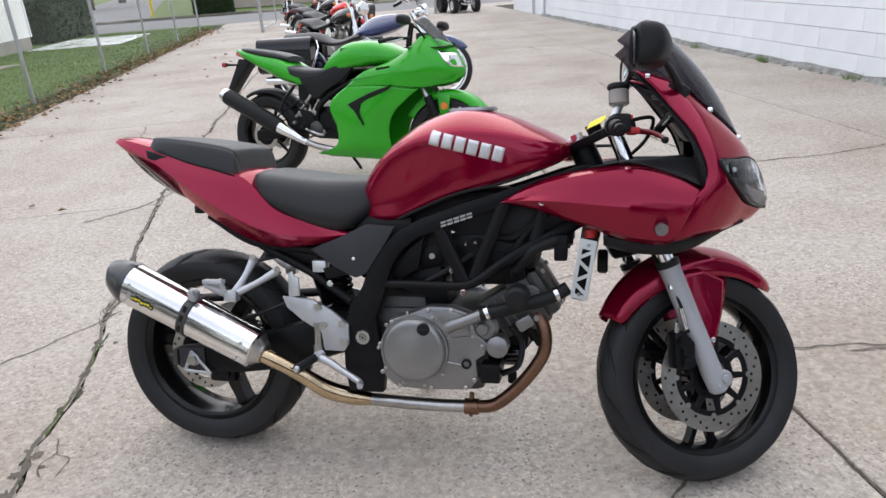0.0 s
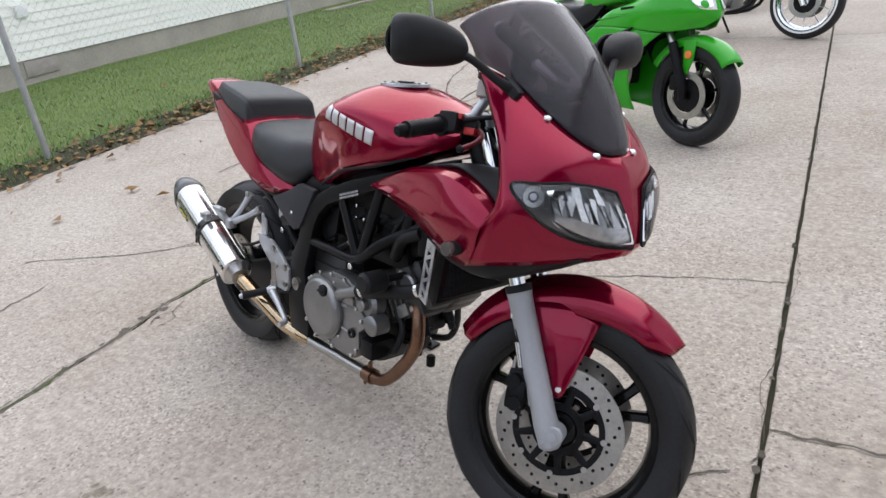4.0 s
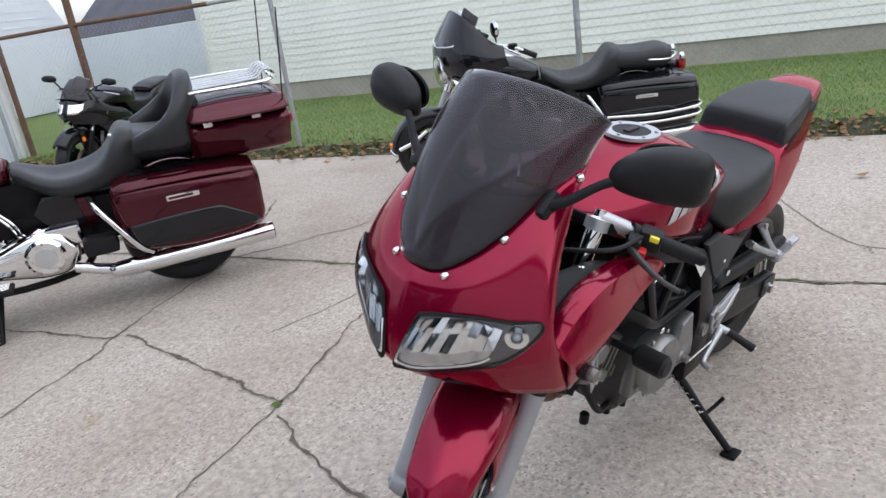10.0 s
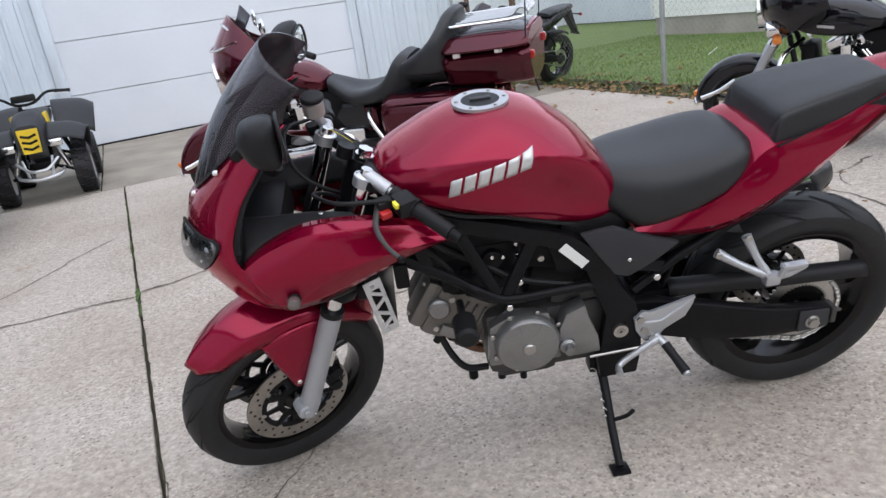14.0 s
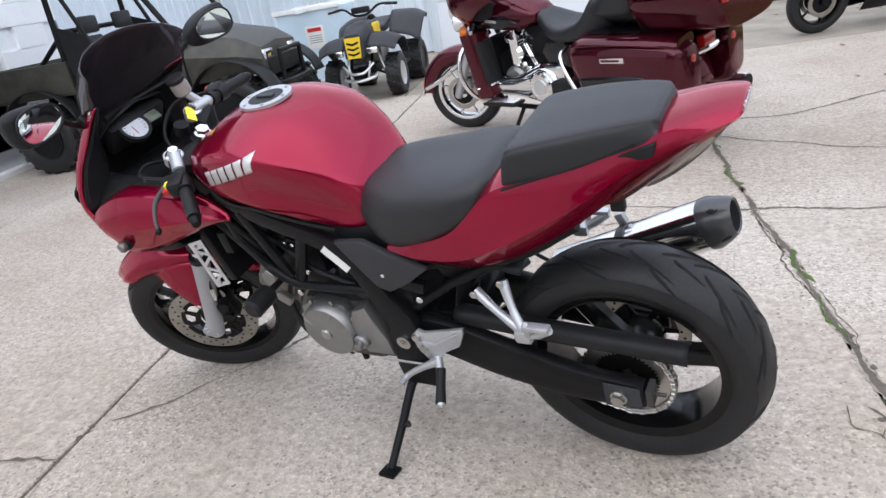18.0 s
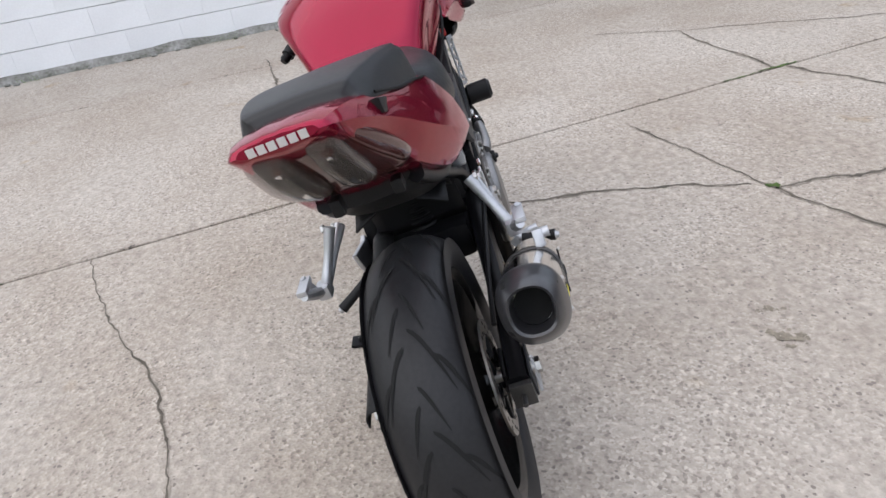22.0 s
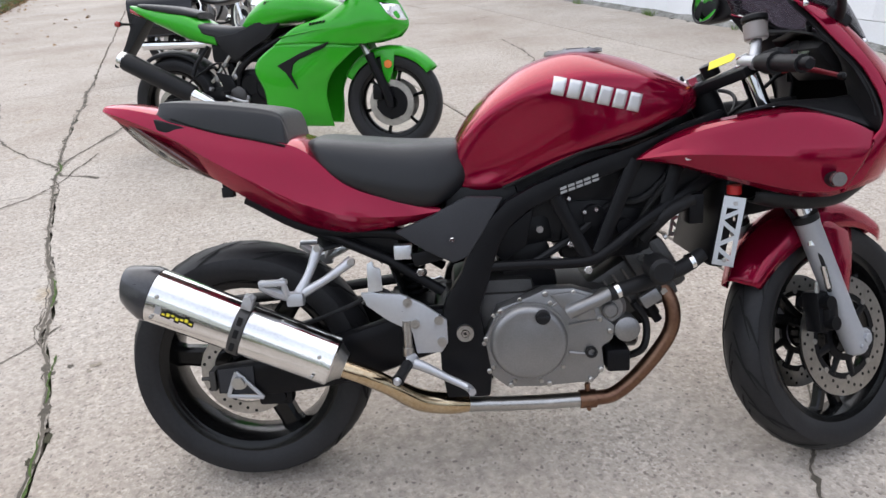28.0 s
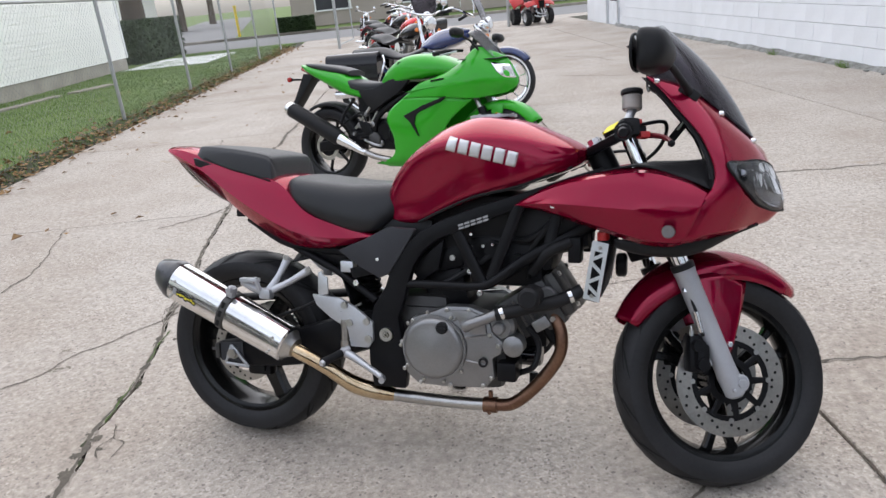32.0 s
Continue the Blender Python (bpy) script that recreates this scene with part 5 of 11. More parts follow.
# handlebars
for s, side in ((-1, "right"), (1, "left")):
    S = STEER
    g0, g1 = Vector((1.165, s * 0.130, 0.962)), Vector((1.092, s * 0.320, 0.9095))
    d = (g1 - g0).normalized()
    bar = part("handlebar", xf(tube([tuple(g0 - d * 0.02), tuple(g1)], 0.0105, 12), S), "fork_silver", bike, "bare silver clip-on handlebar")
    part("bar_clamp", xf(join(tube([(1.186, s * 0.106, 0.945), (1.177, s * 0.106, 0.968)], 0.027, 16), tube([tuple(g0 - d * 0.03), tuple(g0 + d * 0.04)], 0.017, 12)), S), "fork_silver", bar, "bare silver clamp")
    part("grip", xf(tube([tuple(g0 + d * (0.112 + 0.0086 * i)) for i in range(13)], [0.0185, 0.0172] * 6 + [0.0185], 14), S), "black_plastic", bar, "ribbed black rubber grip")
    part("bar_end", xf(tube([tuple(g1 - d * 0.005), tuple(g1 + d * 0.022), tuple(g1 + d * 0.03)], [0.012, 0.014, 0.01], 12), S), "satin_black", bar)
    sw = part("switch_housing", xf(join(tube([tuple(g0 + d * 0.080), tuple(g0 + d * 0.118)], 0.024, 14), at(box(0.045, 0.05, 0.045, (0, 0, 0), 0.01), *(g0 + d * 0.098 + Vector((0.012, 0, 0.006))))), S), "black_plastic", bar)
    part("switch_button", xf(at(box(0.016, 0.02, 0.012, (0, 0, 0), 0.003), *(g0 + d * 0.106 + Vector((0.036, 0, 0.022)))), S), "red_plastic" if s < 0 else "yellow_tag", sw, "red kill switch" if s < 0 else "yellow turn-signal switch")
    part("lever_perch", xf(join(tube([tuple(g0 + d * 0.050), tuple(g0 + d * 0.080)], 0.019, 12), at(box(0.05, 0.03, 0.028, (0, 0, 0), 0.008), *(g0 + d * 0.065 + Vector((0.03, 0, -0.004))))), S), "black_plastic", bar)
    l0 = g0 + d * 0.062 + Vector((0.05, 0, -0.012))
    lev = [tuple(l0), (1.222, s * 0.228, 0.922), (1.224, s * 0.272, 0.903), (1.211, s * 0.313, 0.887)]
    lv = part("lever", xf(tube(lev, [0.0085, 0.007, 0.0055, 0.0055], 8, 14), S), "lever_red" if s < 0 else "cast_dark", bar, "red brake lever with a black tip" if s < 0 else "grey adjustable clutch lever")
    part("lever_ball", xf(at(lathe([(0, -0.009), (0.007, -0.006), (0.009, 0), (0.007, 0.006), (0, 0.009)], 10, "y"), *lev[-1]), S), "satin_black", lv)
    part("lever_adjuster", xf(at(box(0.026, 0.03, 0.016, (0, 0, 0), 0.004), *(l0 + d * 0.02)), S), "red_plastic", lv, "red anodised lever adjuster")
part("brake_reservoir", xf(cyl(0.026, 0.04, 18, "z", (1.185, -0.135, 1.030), bevel=0.004), STEER), "pale_lens", bike, "translucent brake-fluid reservoir")
part("reservoir_cap", xf(cyl(0.029, 0.014, 18, "z", (1.185, -0.135, 1.058), bevel=0.003), STEER), "black_plastic", bike)
part("reservoir_arm", xf(tube([(1.16, -0.145, 0.962), (1.175, -0.14, 0.99), (1.185, -0.135, 1.012)], 0.012, 10), STEER), "fork_silver", bike)
part("clutch_cable", xf(tube([(1.17, 0.20, 0.955), (1.27, 0.15, 0.96), (1.29, 0.05, 0.93), (1.22, 0.0, 0.86), (1.1, 0.06, 0.75)], 0.005, 8, 30), STEER), "black_plastic", bike)
part("throttle_cable", xf(tube([(1.16, -0.22, 0.95), (1.26, -0.17, 0.97), (1.28, -0.06, 0.92), (1.18, 0.0, 0.85), (1.0, -0.02, 0.8)], 0.005, 8, 30), STEER), "black_plastic", bike)

# fuel tank
tank_back = [
    [(0.535, 0.05, 0.742), (0.535, 0.09, 0.742), (0.535, 0.11, 0.758), (0.535, 0.108, 0.79), (0.535, 0.085, 0.812), (0.535, 0.05, 0.82), (0.535, 0, 0.823)],
    [(0.565, 0.07, 0.735), (0.565, 0.115, 0.737), (0.565, 0.122, 0.77), (0.565, 0.128, 0.83), (0.565, 0.112, 0.862), (0.565, 0.06, 0.875), (0.565, 0, 0.879)],
    [(0.61, 0.085, 0.732), (0.61, 0.126, 0.737), (0.61, 0.128, 0.785), (0.61, 0.15, 0.872), (0.61, 0.138, 0.908), (0.61, 0.07, 0.928), (0.61, 0, 0.933)],
    [(0.66, 0.1, 0.742), (0.66, 0.132, 0.748), (0.66, 0.14, 0.81), (0.66, 0.172, 0.908), (0.66, 0.158, 0.942), (0.66, 0.08, 0.968), (0.66, 0, 0.974)],
    [(0.73, 0.12, 0.772), (0.73, 0.152, 0.782), (0.73, 0.164, 0.85), (0.73, 0.196, 0.938), (0.73, 0.178, 0.972), (0.73, 0.09, 1.006), (0.73, 0, 1.014)]]
tank_front = [
    [(0.83, 0.13, 0.808), (0.83, 0.18, 0.822), (0.83, 0.192, 0.885), (0.83, 0.204, 0.955), (0.83, 0.182, 0.99), (0.83, 0.09, 1.028), (0.83, 0, 1.035)],
    [(0.94, 0.125, 0.838), (0.94, 0.175, 0.85), (0.94, 0.188, 0.9), (0.94, 0.188, 0.954), (0.94, 0.166, 0.979), (0.94, 0.085, 1.007), (0.94, 0, 1.017)],
    [(1.03, 0.11, 0.866), (1.03, 0.145, 0.875), (1.03, 0.156, 0.906), (1.03, 0.146, 0.94), (1.03, 0.128, 0.955), (1.03, 0.07, 0.973), (1.03, 0, 0.98)],
    [(1.085, 0.09, 0.888), (1.085, 0.108, 0.895), (1.085, 0.113, 0.915), (1.085, 0.103, 0.932), (1.085, 0.09, 0.94), (1.085, 0.05, 0.949), (1.085, 0, 0.954)],
    [(1.11, 0.05, 0.905), (1.11, 0.06, 0.908), (1.11, 0.062, 0.917), (1.11, 0.056, 0.926), (1.11, 0.048, 0.93), (1.11, 0.025, 0.934), (1.11, 0, 0.936)]]
tank_m = fair([sym(r) for r in tank_back + tank_front], 46, 56)
tank = part("fuel_tank", fix(tank_m), "red_paint", bike, "candy red fuel tank with silver maker's mark", smooth=70)
capm = Matrix.Translation((0.837, 0.0, 1.032)) @ Matrix.Rotation(radians(-1), 4, "Y")
cap = part("tank_cap", xf(join(ring(0.046, 0.068, 0.008, 40, "z", (0, 0, 0.002))), capm), "fork_silver", tank, "round silver filler cap")
part("cap_centre", xf(cyl(0.046, 0.008, 32, "z", (0, 0, 0.002)), capm), "black_plastic", cap)
part("cap_flap", xf(box(0.05, 0.016, 0.006, (0.0, 0, 0.008), 0.002), capm), "grey_plastic", cap)
for i in range(6):
    part("cap_bolt", xf(cyl(0.0045, 0.004, 8, "z", (0.057 * math.cos(radians(60 * i)), 0.057 * math.sin(radians(60 * i)), 0.0075)), capm), "steel", cap)
part("tank_seam", tube([(1.08, 0.112, 0.890), (0.95, 0.178, 0.842), (0.83, 0.182, 0.815), (0.73, 0.168, 0.776), (0.65, 0.145, 0.740)], 0.004, 6, 30), "groove", tank)
part("tank_seam", tube([(1.08, -0.112, 0.890), (0.95, -0.178, 0.842), (0.83, -0.182, 0.815), (0.73, -0.168, 0.776), (0.65, -0.145, 0.740)], 0.004, 6, 30), "groove", tank)

# seats
seat1 = fair([sym(r) for r in (
    [(0.602, 0.03, 0.785), (0.602, 0.055, 0.79), (0.60, 0.06, 0.805), (0.598, 0.04, 0.822), (0.597, 0, 0.826)],
    [(0.565, 0.08, 0.748), (0.565, 0.118, 0.758), (0.565, 0.12, 0.795), (0.565, 0.085, 0.838), (0.565, 0, 0.845)],
    [(0.50, 0.11, 0.708), (0.50, 0.152, 0.716), (0.50, 0.160, 0.765), (0.50, 0.125, 0.838), (0.50, 0, 0.848)],
    [(0.42, 0.12, 0.715), (0.42, 0.165, 0.725), (0.42, 0.174, 0.775), (0.42, 0.140, 0.842), (0.42, 0, 0.850)],
    [(0.32, 0.12, 0.745), (0.32, 0.165, 0.757), (0.32, 0.172, 0.80), (0.32, 0.142, 0.855), (0.32, 0, 0.862)],
    [(0.24, 0.11, 0.775), (0.24, 0.145, 0.785), (0.24, 0.150, 0.825), (0.24, 0.125, 0.865), (0.24, 0, 0.874)],
    [(0.205, 0.08, 0.79), (0.205, 0.105, 0.80), (0.205, 0.108, 0.83), (0.205, 0.09, 0.86), (0.205, 0, 0.868)])], 34, 40)
part("rider_seat", fix(seat1), "vinyl", bike, "black vinyl rider seat", smooth=70)
def pad(x0, x1, w, low, top):
    """A section of the passenger pad: steep side, crisp shoulder, flat top."""
    return sym([(x0, w * 0.7, low), (x0, w * 0.97, low + 0.002), (x0, w, low + 0.008), (x0 * 0.4 + x1 * 0.6, w * 0.955, top - 0.020), (x1, w * 0.90, top - 0.007), (x1, w * 0.82, top - 0.001), (x1, w * 0.4, top + 0.001), (x1, 0, top + 0.002)])


seat2 = fair([pad(0.172, 0.166, 0.112, 0.856, 0.892), pad(0.169, 0.160, 0.130, 0.856, 0.922), pad(0.160, 0.148, 0.136, 0.858, 0.937), pad(0.11, 0.11, 0.135, 0.869, 0.948), pad(0.02, 0.02, 0.125, 0.895, 0.962),
              pad(-0.07, -0.068, 0.108, 0.916, 0.971), pad(-0.130, -0.122, 0.092, 0.931, 0.973), pad(-0.146, -0.134, 0.084, 0.938, 0.968), pad(-0.150, -0.140, 0.074, 0.942, 0.959)], 44, 60)
pil = part("passenger_seat", fix(seat2), "vinyl", bike, "black vinyl passenger seat pad", smooth=70)
part("seat_tab", plate([(-0.138, 0.936), (-0.06, 0.912), (-0.078, 0.899), (-0.088, 0.896), (-0.133, 0.911)], -0.109, 0.109, 0.003), "black_plastic", pil)

# tail
TAIL_FRONT = (
    [(0.505, 0.13, 0.690), (0.505, 0.150, 0.690), (0.505, 0.153, 0.696), (0.505, 0.145, 0.702), (0.505, 0.08, 0.703), (0.505, 0, 0.703)],
    [(0.420, 0.107, 0.669), (0.420, 0.154, 0.669), (0.420, 0.172, 0.692), (0.420, 0.160, 0.722), (0.420, 0.080, 0.728), (0.420, 0.000, 0.728)],
    [(0.300, 0.092, 0.658), (0.300, 0.150, 0.658), (0.300, 0.184, 0.701), (0.300, 0.172, 0.768), (0.300, 0.080, 0.775), (0.300, 0.000, 0.775)],
    [(0.200, 0.082, 0.677), (0.200, 0.137, 0.677), (0.200, 0.179, 0.734), (0.200, 0.146, 0.852), (0.200, 0.080, 0.866), (0.200, 0.000, 0.868)],
    [(0.100, 0.072, 0.721), (0.100, 0.122, 0.721), (0.100, 0.164, 0.781), (0.100, 0.134, 0.878), (0.100, 0.070, 0.880), (0.100, 0.000, 0.880)],)
TAIL_REAR = (
    [(0.000, 0.062, 0.781), (0.000, 0.104, 0.781), (0.000, 0.142, 0.834), (0.000, 0.118, 0.902), (0.000, 0.060, 0.908), (0.000, 0.000, 0.908)],
    [(-0.100, 0.052, 0.856), (-0.100, 0.084, 0.856), (-0.100, 0.114, 0.891), (-0.100, 0.096, 0.935), (-0.100, 0.050, 0.943), (-0.100, 0.000, 0.944)],
    [(-0.20, 0.05, 0.912), (-0.20, 0.073, 0.912), (-0.20, 0.090, 0.935), (-0.20, 0.078, 0.960), (-0.20, 0.04, 0.968), (-0.20, 0, 0.969)],
    [(-0.262, 0.042, 0.948), (-0.262, 0.058, 0.948), (-0.264, 0.070, 0.958), (-0.262, 0.062, 0.968), (-0.262, 0.03, 0.974), (-0.262, 0, 0.975)],
    [(-0.274, 0.03, 0.957), (-0.274, 0.044, 0.957), (-0.276, 0.054, 0.962), (-0.274, 0.048, 0.968), (-0.274, 0.02, 0.971), (-0.274, 0, 0.972)],)
TAIL = TAIL_FRONT + TAIL_REAR
def swelled(ring, much):
    """A closed section whose straight sides are bowed a little outwards."""
    pts = [Vector(p) for p in ring]
    mid = sum(pts, Vector()) / len(pts)
    out = []
    for a, b in zip(pts, pts[1:] + pts[:1]):
        n = Vector((0, (b - a).z, -(b - a).y))
        c = (a + b) / 2
        out += [a, c + n * (much if n.dot(c - mid) > 0 else -much)]
    return out


sections = [swelled(sym(r), 0.045) for r in TAIL]
cols = [spline([r[k] for r in sections], 48) for k in range(len(sections[0]))]
tail = loft([[c[i] for c in cols] for i in range(48)])
tl = part("tail_cowl", fix(tail), "red_paint", bike, "sharp candy red tail section", smooth=24)
for s in (-1, 1):
    part("tail_seam", tube([(0.165, s * 0.146, 0.862), (0.1, s * 0.137, 0.879), (0.0, s * 0.121, 0.902), (-0.1, s * 0.100, 0.934)], 0.003, 6, 20), "groove", tl)
lens = fair([sym(r) for r in (
    [(-0.250, 0.03, 0.930), (-0.250, 0.058, 0.934), (-0.250, 0.062, 0.945), (-0.250, 0, 0.950)],
    [(-0.165, 0.050, 0.860), (-0.165, 0.086, 0.870), (-0.165, 0.090, 0.892), (-0.165, 0, 0.90)],
    [(-0.07, 0.055, 0.794), (-0.07, 0.100, 0.804), (-0.07, 0.104, 0.828), (-0.07, 0, 0.84)],
    [(-0.01, 0.05, 0.765), (-0.01, 0.075, 0.77), (-0.01, 0.075, 0.782), (-0.01, 0, 0.795)])], 20, 22)
tlens = part("tail_light", fix(at(lens, 0.006, 0, 0.010)), "tail_base", bike, "dark smoked tail-light base with two long clear lenses", smooth=60)
for s in (-1, 1):
    cell = []
    for x, z, deep, wide in ((-0.252, 0.942, 0.004, 0.012), (-0.236, 0.925, 0.011, 0.020), (-0.190, 0.884, 0.018, 0.023), (-0.140, 0.846, 0.020, 0.024), (-0.098, 0.817, 0.016, 0.021), (-0.078, 0.806, 0.006, 0.013)):
        cell.append([(x - 0.63 * deep * f, s * 0.036 + wide * q, z + 0.010 - 0.78 * deep * f) for q, f in ((-0.9, -0.35), (-1.0, 0.35), (-0.8, 0.85), (0.0, 1.0), (0.8, 0.85), (1.0, 0.35), (0.9, -0.35))])
    part("lamp_cell", fix(fair(cell, 18, 20)), "tail_lens", tlens, "long clear tail-lamp lens", smooth=60)
    part("lamp_bulb", tube([(-0.225, s * 0.036, 0.915), (-0.15, s * 0.036, 0.852), (-0.10, s * 0.036, 0.818)], [0.008, 0.013, 0.008], 8, 8), "reflector", tlens)
under = fair([sym(r) for r in (
    [(0.40, 0.05, 0.56), (0.40, 0.10, 0.58), (0.40, 0.12, 0.65), (0.40, 0, 0.66)],
    [(0.22, 0.05, 0.625), (0.22, 0.09, 0.64), (0.22, 0.11, 0.68), (0.22, 0, 0.70)],
    [(0.12, 0.05, 0.675), (0.12, 0.08, 0.685), (0.12, 0.10, 0.715), (0.12, 0, 0.74)],
    [(0.05, 0.04, 0.72), (0.05, 0.06, 0.73), (0.05, 0.075, 0.755), (0.05, 0, 0.77)])], 16, 20)
part("tank_bracket", box(0.17, 0.25, 0.07, (0.60, 0, 0.712), 0.02), "black_plastic", bike)
part("undertray", fix(under), "black_plastic", bike, "black plastic undertray")
hug = [[(0.36 + 0.0 * y, y, 0.60 - abs(y) * 0.3) for y in (-0.10, -0.05, 0, 0.05, 0.10)], [(0.30, y, 0.66 - abs(y) * 0.4) for y in (-0.10, -0.05, 0, 0.05, 0.10)], [(0.2, y, 0.655 - abs(y) * 0.5) for y in (-0.10, -0.05, 0, 0.05, 0.10)]]
part("inner_fender", fair(hug, 10, 12, False, False), "black_plastic", bike, thick=0.004)
part("splash_guard", fair([[(x, y, z) for y in (-0.105, -0.05, 0.0, 0.05, 0.105)] for x, z in ((0.345, 0.655), (0.375, 0.56), (0.405, 0.47))], 8, 10, False, False), "black_plastic", bike, "black splash guard ahead of the rear wheel", thick=0.004)
part("seat_lock", box(0.03, 0.02, 0.025, (0.0, -0.06, 0.755), 0.004), "black_plastic", bike)
part("seat_catch", box(0.03, 0.02, 0.03, (-0.03, 0.04, 0.765), 0.004), "black_plastic", bike)
for s in (-1, 1):
    sub = part("subframe_rail", tube([(0.56, s * 0.13, 0.60), (0.40, s * 0.125, 0.645), (0.20, s * 0.105, 0.665), (0.05, s * 0.085, 0.74)], 0.015, 10, 20), "satin_black", bike)
    part("subframe_brace", tube([(0.50, s * 0.128, 0.50), (0.38, s * 0.12, 0.58), (0.22, s * 0.105, 0.655)], 0.013, 10), "satin_black", sub)

# side covers
for s in (-1, 1):
    cv = part("side_cover", plate([(0.398, 0.656), (0.486, 0.690), (0.564, 0.728), (0.648, 0.722), (0.603, 0.650), (0.563, 0.590), (0.528, 0.576), (0.466, 0.608)], *sorted((s * 0.150, s * 0.172)), 0.008), "grey_plastic", bike, "dark grey plastic side panel", smooth=30)
    part("cover_bolt", bolt(0.528, s * 0.174, 0.632, 0.006), "polished", cv)
# filler box added inside the frame to stop light from the far side
part("airbox", box(0.40, 0.19, 0.20, (0.83, 0, 0.69), 0.04), "black_plastic", bike, "black filler block under the tank, added to shut out light")
part("relay_box", box(0.042, 0.03, 0.034, (0.412, -0.128, 0.602), 0.004), "alu_frame", bike, "pale connector box")

# frame of welded tubes
def bar4(p, q, w, h, y0, y1, mat="satin_black", name="frame_tube"):
    """A four-sided frame tube with rounded edges."""
    a, b = Vector((p[0], y0, p[1])), Vector((q[0], y1, q[1]))
    d = (b - a).normalized()
    u = Vector((0, 1, 0))
    v = d.cross(u).normalized()
    rr = []
    for c in (a, a.lerp(b, 0.5), b):
        rr.append([tuple(c + u * i * w / 2 + v * j * h / 2) for i, j in ((-1, -0.6), (-0.6, -1), (0.6, -1), (1, -0.6), (1, 0.6), (0.6, 1), (-0.6, 1), (-1, 0.6))])
    return fix(loft(rr))


FRAME_LINE = [(1.16, 0.886), (1.075, 0.862), (0.941, 0.819), (0.83, 0.786), (0.715, 0.743), (0.655, 0.712), (0.60, 0.660), (0.565, 0.605), (0.545, 0.55), (0.506, 0.491), (0.486, 0.415), (0.486, 0.321), (0.497, 0.245),
              (0.60, 0.245), (0.606, 0.307), (0.592, 0.40), (0.584, 0.461), (0.605, 0.521), (0.634, 0.610), (0.662, 0.655), (0.705, 0.690), (0.771, 0.717), (0.87, 0.754), (0.953, 0.782), (1.16, 0.83)]


def narrowed(mesh):
    """Frame parts draw in towards the steering head."""
    return [(x, y * (1.0 - max(0.0, x - 0.92) * 1.75), z) for x, y, z in mesh[0]], mesh[1]


for s in (-1, 1):
    main = part("main_frame", xf(narrowed(plate(FRAME_LINE, 0.132, 0.166, 0.007)), Matrix.Diagonal((1, s, 1, 1))), "satin_black", bike, "satin black welded aluminium frame")
    part("frame_tube", narrowed(tube([(0.60, s * 0.152, 0.560), (0.70, s * 0.156, 0.561), (0.83, s * 0.158, 0.562), (0.885, s * 0.158, 0.586), (0.962, s * 0.158, 0.640), (1.08, s * 0.158, 0.703), (1.17, s * 0.158, 0.752)], [0.013, 0.0125, 0.0125, 0.0145, 0.016, 0.018, 0.018], 10, 40)), "satin_black", main)
    part("frame_strut", bar4((0.945, 0.79), (0.862, 0.582), 0.022, 0.030, s * 0.150, s * 0.152), "satin_black", main)
    part("frame_strut", bar4((0.835, 0.572), (0.765, 0.715), 0.022, 0.030, s * 0.150, s * 0.150), "satin_black", main)
    part("frame_strut", bar4((1.06, 0.83), (1.02, 0.675), 0.022, 0.030, s * 0.118, s * 0.128), "satin_black", main)
    part("cast_web", plate([(0.61, 0.60), (0.66, 0.645), (0.72, 0.69), (0.70, 0.60), (0.645, 0.565)], *sorted((s * 0.118, s * 0.130)), 0.004), "satin_black", main)
    part("engine_bolt", bolt(0.835, s * 0.172, 0.545, 0.010), "polished", main)
    part("engine_bolt", bolt(0.80, s * 0.150, 0.602, 0.009), "polished", main)
    part("pivot_bolt", join(ring(0.010, 0.020, 0.014, 20, "y", (0.547, s * 0.17, 0.409)), ring(0.004, 0.009, 0.016, 6, "y", (0.547, s * 0.17, 0.409))), "steel", main)
    part("frame_bolt", bolt(0.452, s * 0.165, 0.558, 0.010), "polished", main)
part("seat_latch_plate", plate([(0.44, 0.57), (0.60, 0.605), (0.60, 0.635), (0.43, 0.60)], -0.16, -0.14, 0.003), "satin_black", bike)
part("seat_latch_plate", plate([(0.44, 0.57), (0.60, 0.605), (0.60, 0.635), (0.43, 0.60)], 0.14, 0.16, 0.003), "satin_black", bike)

# engine
eng = part("engine", join(box(0.34, 0.25, 0.21, (0.73, 0, 0.385), 0.03), box(0.18, 0.20, 0.09, (0.79, 0, 0.285), 0.03), box(0.20, 0.22, 0.10, (0.62, 0, 0.47), 0.03)), "cast_dark", bike, "dark cast V-twin engine")
fcyl = Matrix.Translation((0.86, 0, 0.42)) @ Matrix.Rotation(radians(58), 4, "Y")
rcyl = Matrix.Translation((0.72, 0, 0.46)) @ Matrix.Rotation(radians(-12), 4, "Y")
